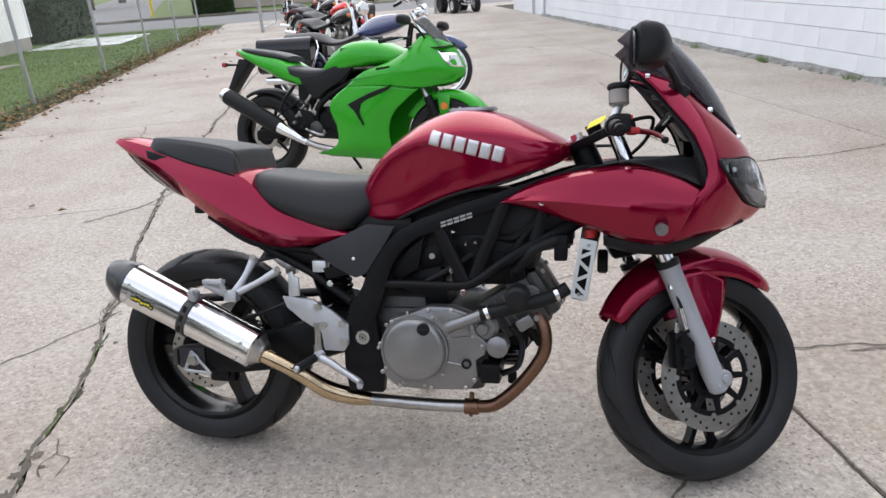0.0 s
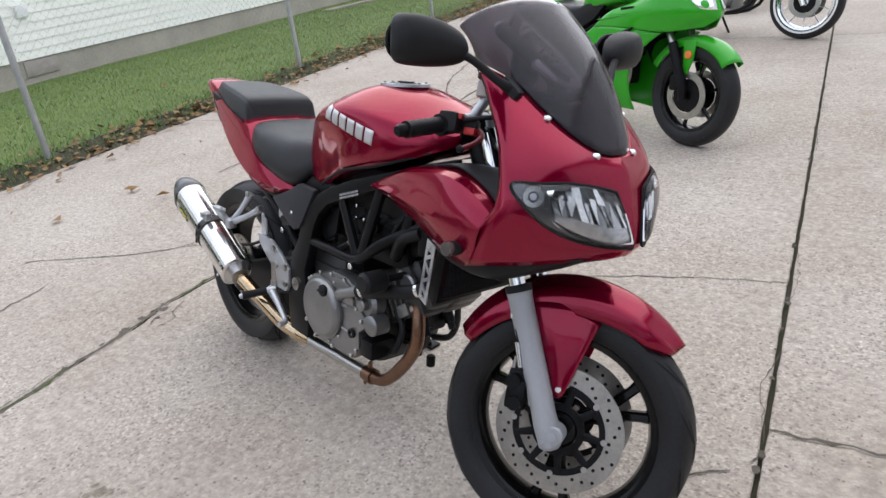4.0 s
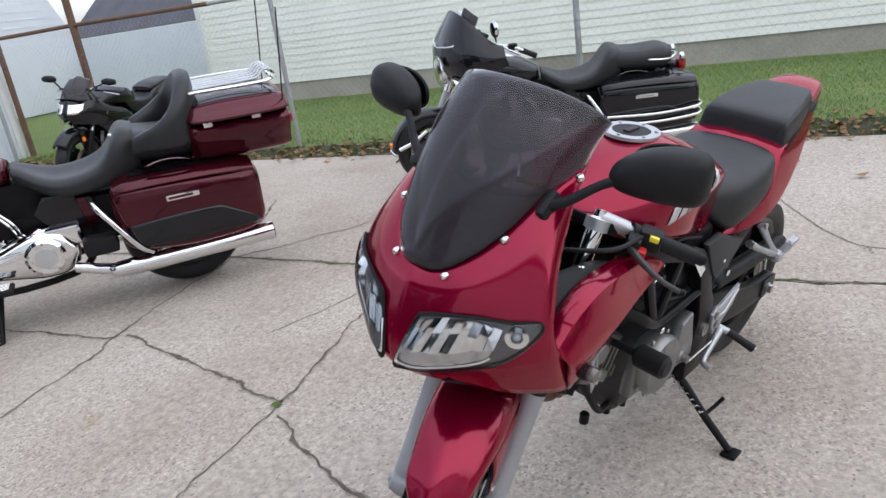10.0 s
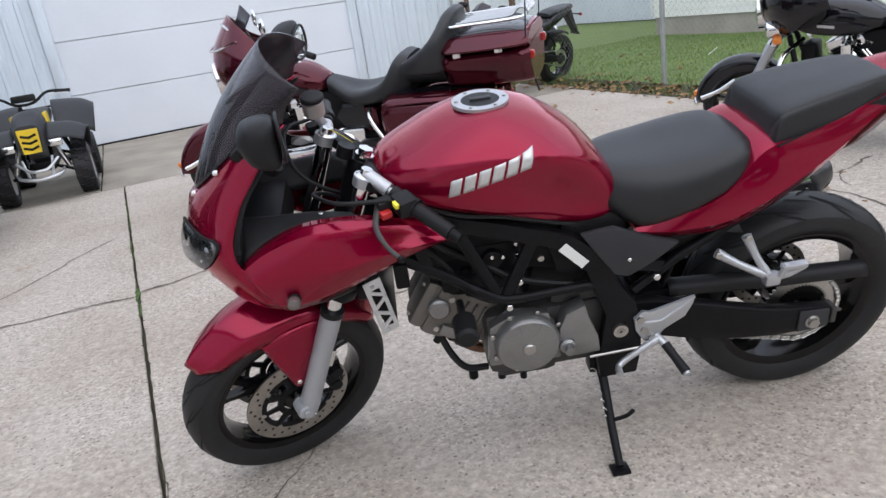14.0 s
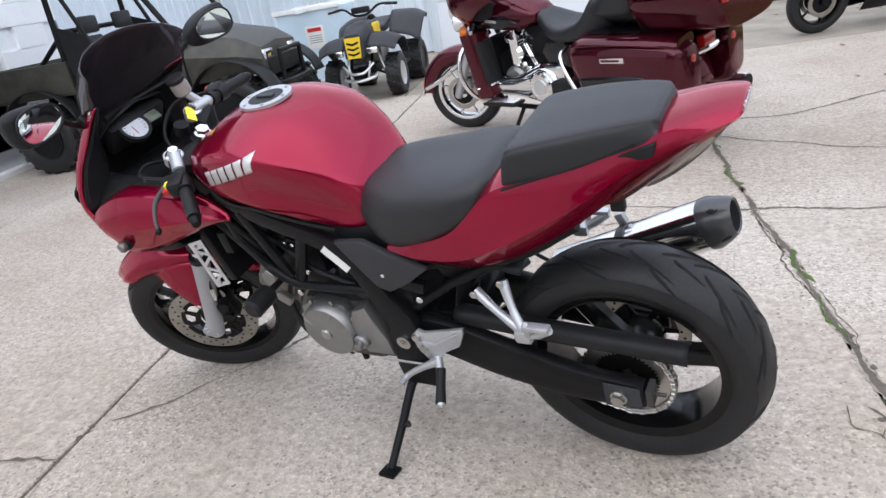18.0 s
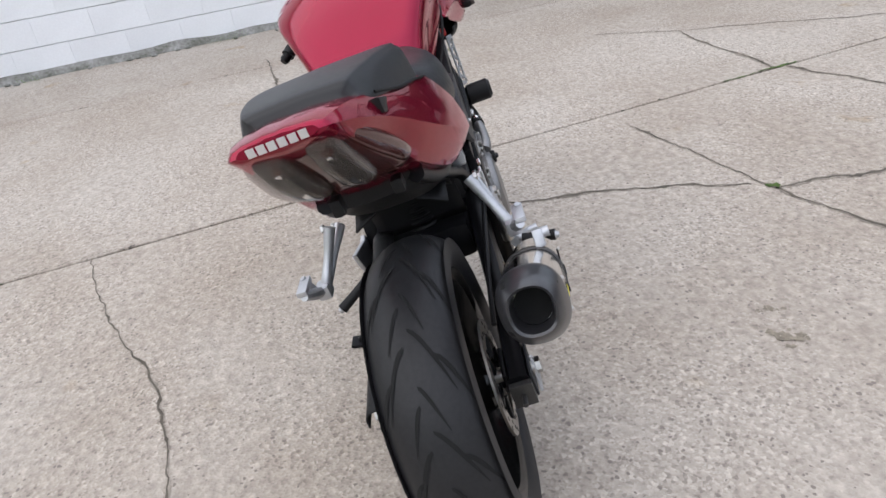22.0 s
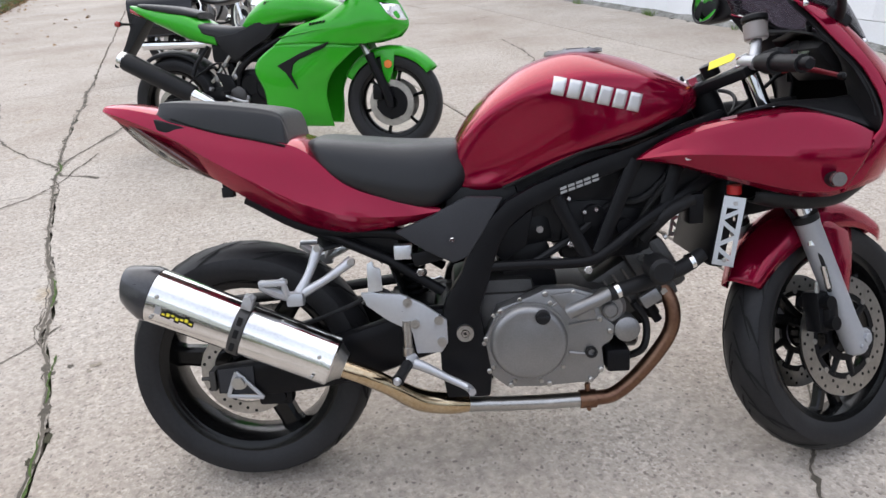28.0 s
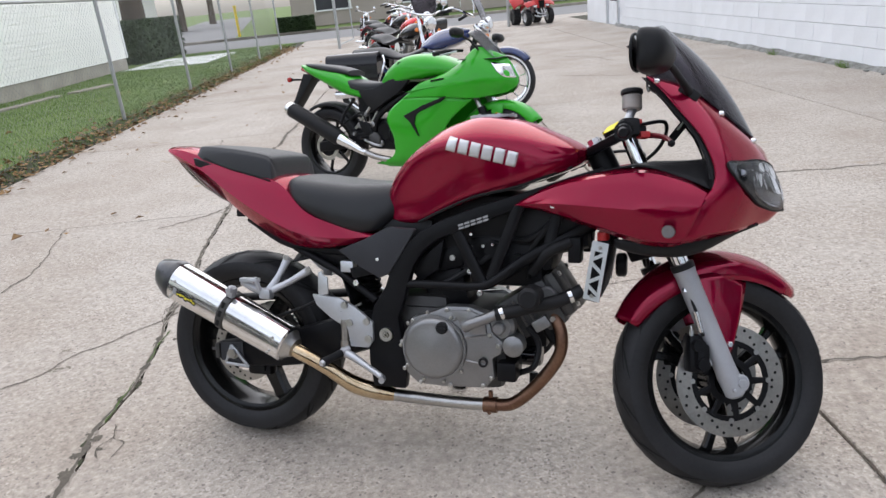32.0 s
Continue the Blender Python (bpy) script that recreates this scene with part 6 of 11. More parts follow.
for mtx, nm in ((fcyl, "front_cylinder"), (rcyl, "rear_cylinder")):
    if nm[0] == "f":
        cy = part(nm, xf(join(box(0.13, 0.085, 0.13, (0, 0.0425, 0.07), 0.018), box(0.165, 0.10, 0.075, (0, 0.05, 0.165), 0.02), box(0.15, 0.095, 0.05, (0, 0.048, 0.215), 0.022)), mtx), "cast_warm", eng, "cast cylinder and head")
        part("cylinder_half", xf(join(box(0.13, 0.085, 0.13, (0, -0.0425, 0.07), 0.018), box(0.16, 0.10, 0.07, (0, -0.05, 0.165), 0.02), box(0.14, 0.09, 0.045, (0, -0.045, 0.21), 0.022)), mtx), "cast_dark", cy, "dark grey cylinder casting")
    else:
        cy = part(nm, xf(join(box(0.13, 0.17, 0.13, (0, 0, 0.07), 0.02), box(0.16, 0.20, 0.07, (0, 0, 0.165), 0.02), box(0.15, 0.19, 0.05, (0, 0, 0.215), 0.025)), mtx), "satin_black", eng, "black cylinder and head")
    for dx in (-0.05, 0.05):
        for q in (-1, 1):
            part("head_bolt", xf(cyl(0.009, 0.01, 6, "y", (dx, q * 0.102, 0.165)), mtx), "steel", cy)
            part("head_bolt", xf(cyl(0.007, 0.008, 8, "z", (dx, q * 0.07, 0.242)), mtx), "steel", cy)
cl = part("clutch_cover", join(lathe([(0.092, -0.152), (0.092, -0.172), (0.086, -0.184), (0.079, -0.188), (0.072, -0.187), (0.05, -0.191), (0.0, -0.193)], 48, "y", (0.694, 0, 0.379)), plate([(0.605, 0.295), (0.588, 0.385), (0.625, 0.462), (0.70, 0.487), (0.735, 0.502), (0.80, 0.502), (0.850, 0.486), (0.868, 0.43), (0.898, 0.405), (0.892, 0.372), (0.866, 0.355), (0.872, 0.30), (0.845, 0.268), (0.72, 0.262), (0.64, 0.265)], -0.164, -0.12, 0.007)), "cast_alu", eng, "round silver-grey clutch cover")
part("cover_rim", ring(0.087, 0.096, 0.006, 48, "y", (0.694, -0.171, 0.379)), "cast_alu", cl)
part("oil_cap", join(cyl(0.0175, 0.014, 18, "y", (0.726, -0.190, 0.444), bevel=0.003), box(0.026, 0.012, 0.006, (0.726, -0.198, 0.444), 0.002)), "black_plastic", cl)
for a in (100, 140, 180, 215, 250, 285, 320, 60):
    part("cover_bolt", bolt(0.694 + 0.104 * math.cos(radians(a)), -0.166, 0.379 + 0.104 * math.sin(radians(a)), 0.006), "steel", cl)
for a in (20, 55, 340):
    part("case_rib", tube([(0.694 + 0.10 * math.cos(radians(a)), -0.165, 0.379 + 0.10 * math.sin(radians(a))), (0.694 + 0.165 * math.cos(radians(a)), -0.164, 0.379 + 0.125 * math.sin(radians(a)))], [0.005, 0.003], 6), "cast_alu", cl)
for x, z in ((0.60, 0.31), (0.595, 0.39), (0.63, 0.455), (0.735, 0.492), (0.80, 0.492), (0.842, 0.477), (0.860, 0.425), (0.884, 0.395), (0.862, 0.30), (0.838, 0.276), (0.74, 0.270), (0.65, 0.272)):
    part("case_bolt", cyl(0.0065, 0.012, 10, "y", (x, -0.166, z), bevel=0.002), "steel", cl)
part("case_step", plate([(0.745, 0.49), (0.80, 0.495), (0.845, 0.478), (0.852, 0.43), (0.81, 0.425), (0.775, 0.455)], -0.172, -0.160, 0.004), "cast_alu", cl)
part("sight_glass", join(ring(0.008, 0.014, 0.008, 16, "y", (0.84, -0.168, 0.345))), "black_plastic", cl)
part("water_pump", join(cyl(0.042, 0.05, 24, "y", (0.885, -0.13, 0.445), bevel=0.01), cyl(0.018, 0.05, 14, "y", (0.885, -0.15, 0.445), bevel=0.004)), "cast_alu", eng, "cast water-pump housing")
part("coolant_pipe", tube([(0.79, -0.172, 0.447), (0.805, -0.178, 0.456), (0.85, -0.178, 0.474), (0.885, -0.174, 0.489)], [0.018, 0.0165, 0.0155, 0.0155], 14, 14), "cast_alu", eng)
part("coolant_hose", tube([(0.880, -0.175, 0.487), (0.94, -0.165, 0.500), (1.0, -0.152, 0.515), (1.06, -0.135, 0.530), (1.11, -0.12, 0.556)], 0.0185, 12, 20), "black_plastic", eng)
for p in ((0.893, -0.172, 0.490), (1.075, -0.129, 0.538)):
    part("hose_clip", tube([tuple(Vector(p)), tuple(Vector(p) + Vector((0.010, 0.002, 0.004)))], 0.0205, 14), "polished", eng)
part("oil_filter", join(cyl(0.034, 0.07, 24, "x", (0.945, -0.02, 0.335), bevel=0.006)), "black_paint", eng)
part("oil_cooler", box(0.055, 0.09, 0.055, (0.905, -0.12, 0.318), 0.008), "satin_black", eng)
part("regulator_box", box(0.07, 0.10, 0.13, (0.965, 0.0, 0.43), 0.012), "satin_black", eng)
part("oil_line", tube([(0.93, -0.10, 0.30), (0.975, -0.115, 0.33), (0.985, -0.10, 0.39), (0.955, -0.10, 0.44)], 0.009, 8, 18), "black_plastic", eng)
part("oil_line", tube([(0.90, 0.09, 0.29), (0.96, 0.10, 0.31), (1.0, 0.09, 0.37), (1.03, 0.06, 0.46)], 0.010, 8, 18), "black_plastic", eng)
for x, y, r in ((0.86, 0.07, 0.012), (0.80, 0.085, 0.010), (0.94, 0.05, 0.014)):
    part("drain_plug", cyl(r, 0.035, 10, "z", (x, y, 0.238), bevel=0.003), "satin_black", eng)
for q in (-1, 1):
    for i in range(4):
        part("head_rib", xf(box(0.10, 0.010, 0.006, (0.0, q * 0.090, 0.035 + 0.026 * i), 0.002, seg=1), fcyl), "cast_warm", eng)
    part("plug_cap", xf(join(cyl(0.016, 0.05, 12, "x", (0.085, q * 0.045, 0.12)), cyl(0.011, 0.03, 10, "x", (0.115, q * 0.045, 0.12))), fcyl), "black_plastic", eng)
part("starter_cover", lathe([(0.030, -0.12), (0.030, -0.165), (0.024, -0.17), (0, -0.171)], 20, "y", (0.925, 0, 0.395)), "cast_alu", eng)
gen = part("generator_cover", join(lathe([(0.088, 0.13), (0.088, 0.170), (0.080, 0.181), (0.03, 0.187), (0, 0.187)], 36, "y", (0.795, 0, 0.412)), plate([(0.70, 0.33), (0.90, 0.34), (0.89, 0.47), (0.83, 0.50), (0.73, 0.49)], 0.115, 0.15, 0.008)), "cast_alu", eng, "grey generator cover")
for a in range(20, 380, 45):
    part("cover_bolt", bolt(0.795 + 0.095 * math.cos(radians(a)), 0.156, 0.412 + 0.095 * math.sin(radians(a)), 0.007), "steel", gen)
for a in (30, 75, 120, 165):
    part("cover_rib", tube([(0.795 + 0.03 * math.cos(radians(a)), 0.184, 0.412 + 0.03 * math.sin(radians(a))), (0.795 + 0.08 * math.cos(radians(a)), 0.179, 0.412 + 0.08 * math.sin(radians(a)))], [0.003, 0.004], 6), "cast_alu", gen)
part("cover_plug", cyl(0.017, 0.012, 18, "y", (0.795, 0.188, 0.412), bevel=0.003), "steel", gen)
spc = part("sprocket_cover", plate([(0.600, 0.348), (0.690, 0.345), (0.712, 0.39), (0.708, 0.445), (0.690, 0.490), (0.640, 0.510), (0.630, 0.470), (0.605, 0.40)], 0.12, 0.170, 0.006), "cast_alu", eng, "grey sprocket cover")
part("clutch_pusher", join(cyl(0.023, 0.04, 16, "y", (0.69, 0.165, 0.39), bevel=0.006), cyl(0.012, 0.06, 10, "y", (0.69, 0.17, 0.39))), "cast_alu", spc)
part("frame_slider", join(cyl(0.030, 0.075, 20, "y", (0.985, -0.205, 0.548), bevel=0.008), cyl(0.010, 0.1, 10, "y", (0.985, -0.15, 0.548))), "black_plastic", bike, "black crash protector")
part("frame_slider", join(cyl(0.030, 0.085, 20, "y", (0.955, 0.215, 0.535), bevel=0.008), cyl(0.010, 0.1, 10, "y", (0.955, 0.15, 0.535))), "black_plastic", bike, "black crash protector")
part("intake_box", join(box(0.24, 0.20, 0.13, (0.84, 0, 0.75), 0.03), cyl(0.03, 0.16, 16, "z", (0.80, 0.0, 0.66)), cyl(0.03, 0.16, 16, "x", (0.90, 0.0, 0.66))), "black_plastic", bike)
part("throttle_body", join(box(0.22, 0.21, 0.15, (0.89, 0, 0.625), 0.03), cyl(0.026, 0.24, 16, "y", (0.86, 0, 0.66)), cyl(0.020, 0.25, 14, "y", (0.93, 0, 0.63))), "satin_black", bike, "black throttle bodies between the frame tubes")
for s in (-1, 1):
    part("air_duct", fix(fair([[(x, s * y, z) for y, z in ((0.02, z0), (w, z0), (w, z1), (0.02, z1))] for x, w, z0, z1 in ((0.93, 0.10, 0.66, 0.79), (1.02, 0.10, 0.66, 0.80), (1.12, 0.085, 0.68, 0.82))], 8, 14)), "black_plastic", bike)
    for x, z in ((0.80, 0.705), (0.835, 0.672), (0.862, 0.676), (0.80, 0.67)):
        part("clamp_screw", bolt(x, s * 0.118, z, 0.006, h=0.03), "polished", bike)
    part("coil_lead", tube([(1.10, s * 0.09, 0.78), (1.03, s * 0.125, 0.735), (0.97, s * 0.13, 0.66), (0.96, s * 0.11, 0.58)], 0.007, 8, 18), "groove", bike)
    part("regulator", box(0.035, 0.06, 0.07, (1.09, s * 0.105, 0.665), 0.006), "satin_black", bike)
    part("head_cover", xf(join(cyl(0.030, 0.02, 18, "y", (-0.012, s * 0.105, 0.185), bevel=0.005), box(0.035, 0.02, 0.05, (0.045, s * 0.104, 0.13), 0.008)), fcyl), "cast_alu", eng, "round cam-end cover")
part("wire_loom", tube([(1.08, -0.10, 0.80), (0.98, -0.12, 0.70), (0.9, -0.10, 0.68), (0.82, -0.12, 0.62), (0.70, -0.13, 0.55)], 0.009, 8, 26), "black_plastic", bike)
part("wire_loom", tube([(1.08, 0.10, 0.80), (0.98, 0.12, 0.72), (0.9, 0.11, 0.66), (0.80, 0.13, 0.60), (0.66, 0.14, 0.56)], 0.009, 8, 26), "black_plastic", bike)
part("heat_hose", tube([(0.97, -0.12, 0.60), (1.02, -0.14, 0.66), (1.08, -0.13, 0.69)], 0.016, 10, 12), "black_plastic", bike)

# radiator
rad = part("radiator", xf(box(0.035, 0.27, 0.20, (0, 0, 0), 0.006), Matrix.Translation((1.155, 0, 0.625)) @ Matrix.Rotation(radians(11), 4, "Y")), "satin_black", bike, "black radiator behind the front wheel")
tagged(part("radiator_core", xf(join(*[box(0.006, 0.235, 0.0015, (0.019, 0, -0.085 + 0.006 * i)) for i in range(29)]), Matrix.Translation((1.155, 0, 0.625)) @ Matrix.Rotation(radians(11), 4, "Y")), "grey_plastic", rad, smooth=0), kind="stuff")


def guard(s):
    """Side guard with a row of triangular cut-outs."""
    w, h, k = 0.046, 0.158, 4
    cell = (h - 0.036) / k
    out = [plate([(-w / 2, -h / 2), (-w / 2 + 0.010, -h / 2), (-w / 2 + 0.010, h / 2), (-w / 2, h / 2)], 0, 0.003),
           plate([(w / 2 - 0.010, -h / 2), (w / 2, -h / 2), (w / 2, h / 2), (w / 2 - 0.010, h / 2)], 0, 0.003),
           plate([(-w / 2, h / 2 - 0.026), (w / 2, h / 2 - 0.026), (w / 2, h / 2), (-w / 2, h / 2)], 0.0001, 0.0031),
           plate([(-w / 2, -h / 2), (w / 2, -h / 2), (w / 2, -h / 2 + 0.012), (-w / 2, -h / 2 + 0.012)], 0.0001, 0.0031)]
    for i in range(k + 1):
        z = -h / 2 + 0.012 + cell * i
        a, b = ((-w / 2, z), (w / 2, z + cell)) if i % 2 else ((w / 2, z), (-w / 2, z + cell))
        if i < k:
            out.append(plate([(a[0], a[1] - 0.0055), (b[0], b[1] - 0.0055), (b[0], b[1] + 0.0055), (a[0], a[1] + 0.0055)], 0.0002, 0.0032))
    return xf(join(*out), Matrix.Translation((1.151, s * 0.170, 0.616)) @ Matrix.Rotation(radians(9), 4, "Y") @ Matrix.Rotation(radians(s * 18), 4, "Z"))


for s in (-1, 1):
    part("radiator_guard", guard(s), "alu_frame", rad, "silver drilled radiator side guard", smooth=0)
    part("guard_bolt", bolt(1.162, s * 0.176, 0.680, 0.005), "steel", rad)
    part("guard_bolt", bolt(1.140, s * 0.176, 0.552, 0.005), "steel", rad)
part("reservoir_cap", cyl(0.016, 0.02, 14, "z", (1.168, -0.15, 0.708)), "red_plastic", rad, "red anodised radiator cap")
part("horn", join(cyl(0.035, 0.03, 20, "x", (1.20, 0.05, 0.60), bevel=0.006)), "black_plastic", bike)

# exhaust
part("header_pipe", tube([(1.0, -0.05, 0.52), (1.030, -0.085, 0.470), (1.049, -0.098, 0.421), (1.045, -0.10, 0.366), (1.010, -0.10, 0.306), (0.955, -0.10, 0.243), (0.905, -0.10, 0.205), (0.855, -0.10, 0.197)], 0.0185, 14, 44), "brown_pipe", bike, "heat-browned steel header pipe")
part("pipe_clamp", join(tube([(0.862, -0.10, 0.197), (0.822, -0.10, 0.196)], 0.0235, 16), bolt(0.842, -0.10, 0.226, 0.007, "z", 0.026), bolt(0.842, -0.118, 0.178, 0.006)), "brown_pipe", bike)
part("mid_pipe", tube([(0.83, -0.10, 0.196), (0.74, -0.10, 0.194), (0.64, -0.105, 0.197), (0.535, -0.122, 0.208)], 0.0185, 16, 24), "steel", bike, "straw-tinted steel mid pipe")
part("mid_pipe", tube([(0.545, -0.120, 0.207), (0.50, -0.132, 0.216), (0.43, -0.155, 0.240), (0.365, -0.187, 0.292), (0.31, -0.205, 0.330), (0.235, -0.218, 0.368)], [0.0195, 0.026, 0.027, 0.022, 0.0225, 0.0225], 16, 32), "gold_pipe", bike, "gold heat-tinted pipe before the silencer")
ca, cb = Vector((0.243, -0.220, 0.374)), Vector((-0.155, -0.206, 0.553))
cd = (cb - ca).normalized()
cm = Matrix.Translation(ca) @ cd.to_track_quat("Z", "Y").to_matrix().to_4x4()
clen = (cb - ca).length


def oval(rx, ry, z, n=36):
    return [(rx * math.copysign(abs(math.cos(a)) ** 0.85, math.cos(a)), ry * math.copysign(abs(math.sin(a)) ** 0.85, math.sin(a)), z) for a in (2 * math.pi * i / n for i in range(n))]


can = part("silencer", xf(loft([oval(0.050, 0.050, -0.004), oval(0.054, 0.057, 0.0), oval(0.0525, 0.057, 0.02), oval(0.0545, 0.061, clen - 0.02), oval(0.0545, 0.061, clen)]), cm), "brushed_alu", bike, "brushed polished aluminium silencer can", smooth=40)
slant = lambda rx, ry, z, k: [(x, y, z + k * y / 0.05) for x, y, _ in oval(rx, ry, z)]
part("end_cap", xf(loft([oval(0.056, 0.0625, clen - 0.010), oval(0.0565, 0.063, clen + 0.004), slant(0.055, 0.0615, clen + 0.010, 0.001), slant(0.049, 0.053, clen + 0.034, 0.004), slant(0.040, 0.043, clen + 0.056, 0.009), slant(0.037, 0.040, clen + 0.059, 0.010), slant(0.033, 0.036, clen + 0.055, 0.009), oval(0.029, 0.032, clen + 0.004)], caps=False), cm), "carbon", can, "black tapered carbon end cap", smooth=30)
part("outlet", xf(cyl(0.031, 0.004, 24, "z", (0, 0, clen + 0.004)), cm), "groove", can)
for a, r in ((35, 0.0515), (215, 0.0515), (125, 0.055)):
    scoop = cm @ Matrix.Rotation(radians(a), 4, "Z") @ Matrix.Translation((r, 0, clen + 0.030)) @ Matrix.Rotation(radians(-18), 4, "Y")
    part("cap_scoop", xf(lathe([(0, -0.004), (0.008, -0.002), (0.010, 0.0), (0.008, 0.0012), (0, 0.0016)], 14, "x"), scoop @ Matrix.Diagonal((1, 0.75, 1.5, 1))), "groove", can)
part("entry_collar", xf(loft([oval(0.030, 0.030, -0.028, 24), oval(0.034, 0.034, -0.02, 24), oval(0.046, 0.048, -0.004, 24)]), cm), "steel", can)
strap = part("can_strap", xf(join(loft([oval(0.0545, 0.060, 0.205), oval(0.0575, 0.063, 0.207), oval(0.0575, 0.063, 0.231), oval(0.0545, 0.060, 0.233)], caps=False)), cm), "cast_dark", can, "dark slotted mounting strap")
for y in (-0.028, 0.004, 0.034):
    part("strap_slot", xf(box(0.003, 0.020, 0.011, (0.0572 if abs(y) < 0.02 else 0.0545, y, 0.219), 0.001), cm), "groove", strap)
part("strap_lug", xf(join(box(0.020, 0.034, 0.024, (0.030, 0.074, 0.219), 0.004), cyl(0.010, 0.03, 12, "x", (0.036, 0.082, 0.219))), cm), "fork_silver", strap)
for x, y, z in ((0.054, 0.02, clen - 0.03), (0.054, -0.03, clen - 0.03), (0.053, 0.02, 0.03), (0.053, -0.03, 0.03), (-0.054, 0.0, clen - 0.03), (-0.0555, 0.0, 0.03)):
    part("rivet", xf(at(lathe([(0.005, -0.001), (0.004, 0.002), (0, 0.003)], 8, "x"), x, y, z), cm), "steel", can)

# hangers, foot controls
for s in (-1, 1):
    hg = part("peg_hanger", join(tube([(0.219, s * 0.150, 0.628), (0.198, s * 0.175, 0.574), (0.172, s * 0.198, 0.528)], [0.013, 0.0095, 0.012], 10, 10), tube([(0.294, s * 0.152, 0.592), (0.238, s * 0.175, 0.558), (0.172, s * 0.198, 0.526)], [0.013, 0.0095, 0.012], 10, 10), box(0.04, 0.03, 0.032, (0.168, s * 0.203, 0.522), 0.008)), "fork_silver", bike, "silver passenger-peg hanger")
    part("hanger_bolt", bolt(0.219, s * 0.164, 0.628, 0.010), "steel", hg)
    part("hanger_bolt", bolt(0.294, s * 0.166, 0.592, 0.010), "steel", hg)
    part("passenger_peg", join(tube([(0.16, s * 0.205, 0.525), (0.13, s * 0.212, 0.540), (0.095, s * 0.22, 0.560)], [0.010, 0.013, 0.009], 8), box(0.062, 0.022, 0.012, (0.125, s * 0.222, 0.566), 0.003), tube([(0.152, s * 0.215, 0.535), (0.146, s * 0.225, 0.575)], [0.008, 0.006], 8)), "fork_silver", hg)
    if s < 0:
        rs = part("foot_bracket", plate([(0.310, 0.520), (0.403, 0.512), (0.455, 0.484), (0.506, 0.444), (0.506, 0.389), (0.490, 0.366), (0.432, 0.366), (0.424, 0.419), (0.367, 0.452), (0.323, 0.488)], -0.177, -0.165, 0.003), "fork_silver", bike, "silver heel plate and foot-peg bracket")
        holes = ((0.418, 0.492), (0.488, 0.446), (0.492, 0.394), (0.432, 0.440))
        peg_at = ((0.425, 0.358), (0.410, 0.350), (0.392, 0.343))
    else:
        rs = part("foot_bracket", plate([(0.512, 0.440), (0.488, 0.462), (0.470, 0.455), (0.350, 0.484), (0.356, 0.462), (0.374, 0.425), (0.430, 0.392), (0.455, 0.355), (0.484, 0.362), (0.506, 0.400)], 0.165, 0.177, 0.003), "fork_silver", bike, "pointed silver heel plate and foot-peg bracket")
        part("heel_ridge", tube([(0.50, 0.178, 0.425), (0.44, 0.180, 0.425), (0.365, 0.178, 0.472)], 0.004, 6), "fork_silver", rs)
        holes = ((0.496, 0.438), (0.484, 0.402), (0.462, 0.372))
        peg_at = ((0.452, 0.375), (0.435, 0.362), (0.408, 0.325))
    for x, z in holes:
        part("bracket_bolt", join(ring(0.005, 0.011, 0.008, 16, "y", (x, s * 0.180, z)), cyl(0.006, 0.006, 6, "y", (x, s * 0.180, z))), "steel", rs)
    (x0, z0), (x1, z1), (x2, z2) = peg_at
    peg = part("foot_peg", tube([(x0, s * 0.176, z0), (x1, s * 0.205, z1)], 0.011, 10), "fork_silver", rs)
    part("peg_rubber", tube([(x1, s * 0.202, z1), (x2, s * 0.278, z2)], [0.013, 0.012, 0.014], 10, 8), "black_plastic", peg, "black rubber foot peg")
    part("peg_tip", tube([(x2, s * 0.276, z2), (x2 - 0.002, s * 0.286, z2 - 0.002)], [0.010, 0.007], 10), "fork_silver", peg)
part("brake_pedal", tube([(0.405, -0.186, 0.352), (0.445, -0.192, 0.340), (0.50, -0.20, 0.312), (0.545, -0.212, 0.292), (0.556, -0.240, 0.290)], [0.014, 0.012, 0.009, 0.009, 0.009], 10, 20), "fork_silver", bike, "silver brake pedal")
part("brake_cylinder", join(cyl(0.011, 0.075, 12, "z", (0.412, -0.172, 0.410)), cyl(0.014, 0.02, 12, "z", (0.412, -0.172, 0.372))), "steel", bike)
part("brake_fluid_bracket", plate([(0.330, 0.586), (0.342, 0.592), (0.346, 0.578), (0.360, 0.574), (0.362, 0.522), (0.328, 0.516)], -0.172, -0.166, 0.001), "alu_frame", bike, "bent bare metal bracket")
part("shift_lever", tube([(0.445, 0.185, 0.372), (0.50, 0.19, 0.345), (0.555, 0.195, 0.310), (0.565, 0.225, 0.305)], [0.012, 0.009, 0.009, 0.010], 10, 18), "fork_silver", bike, "silver gear lever")
part("shift_rod", tube([(0.47, 0.185, 0.352), (0.632, 0.180, 0.343)], 0.004, 8), "steel", bike)
part("master_hose", tube([(0.405, -0.172, 0.47), (0.36, -0.16, 0.52), (0.28, -0.14, 0.48), (0.15, -0.12, 0.43), (0.04, -0.11, 0.40)], 0.0055, 8, 26), "black_plastic", bike)

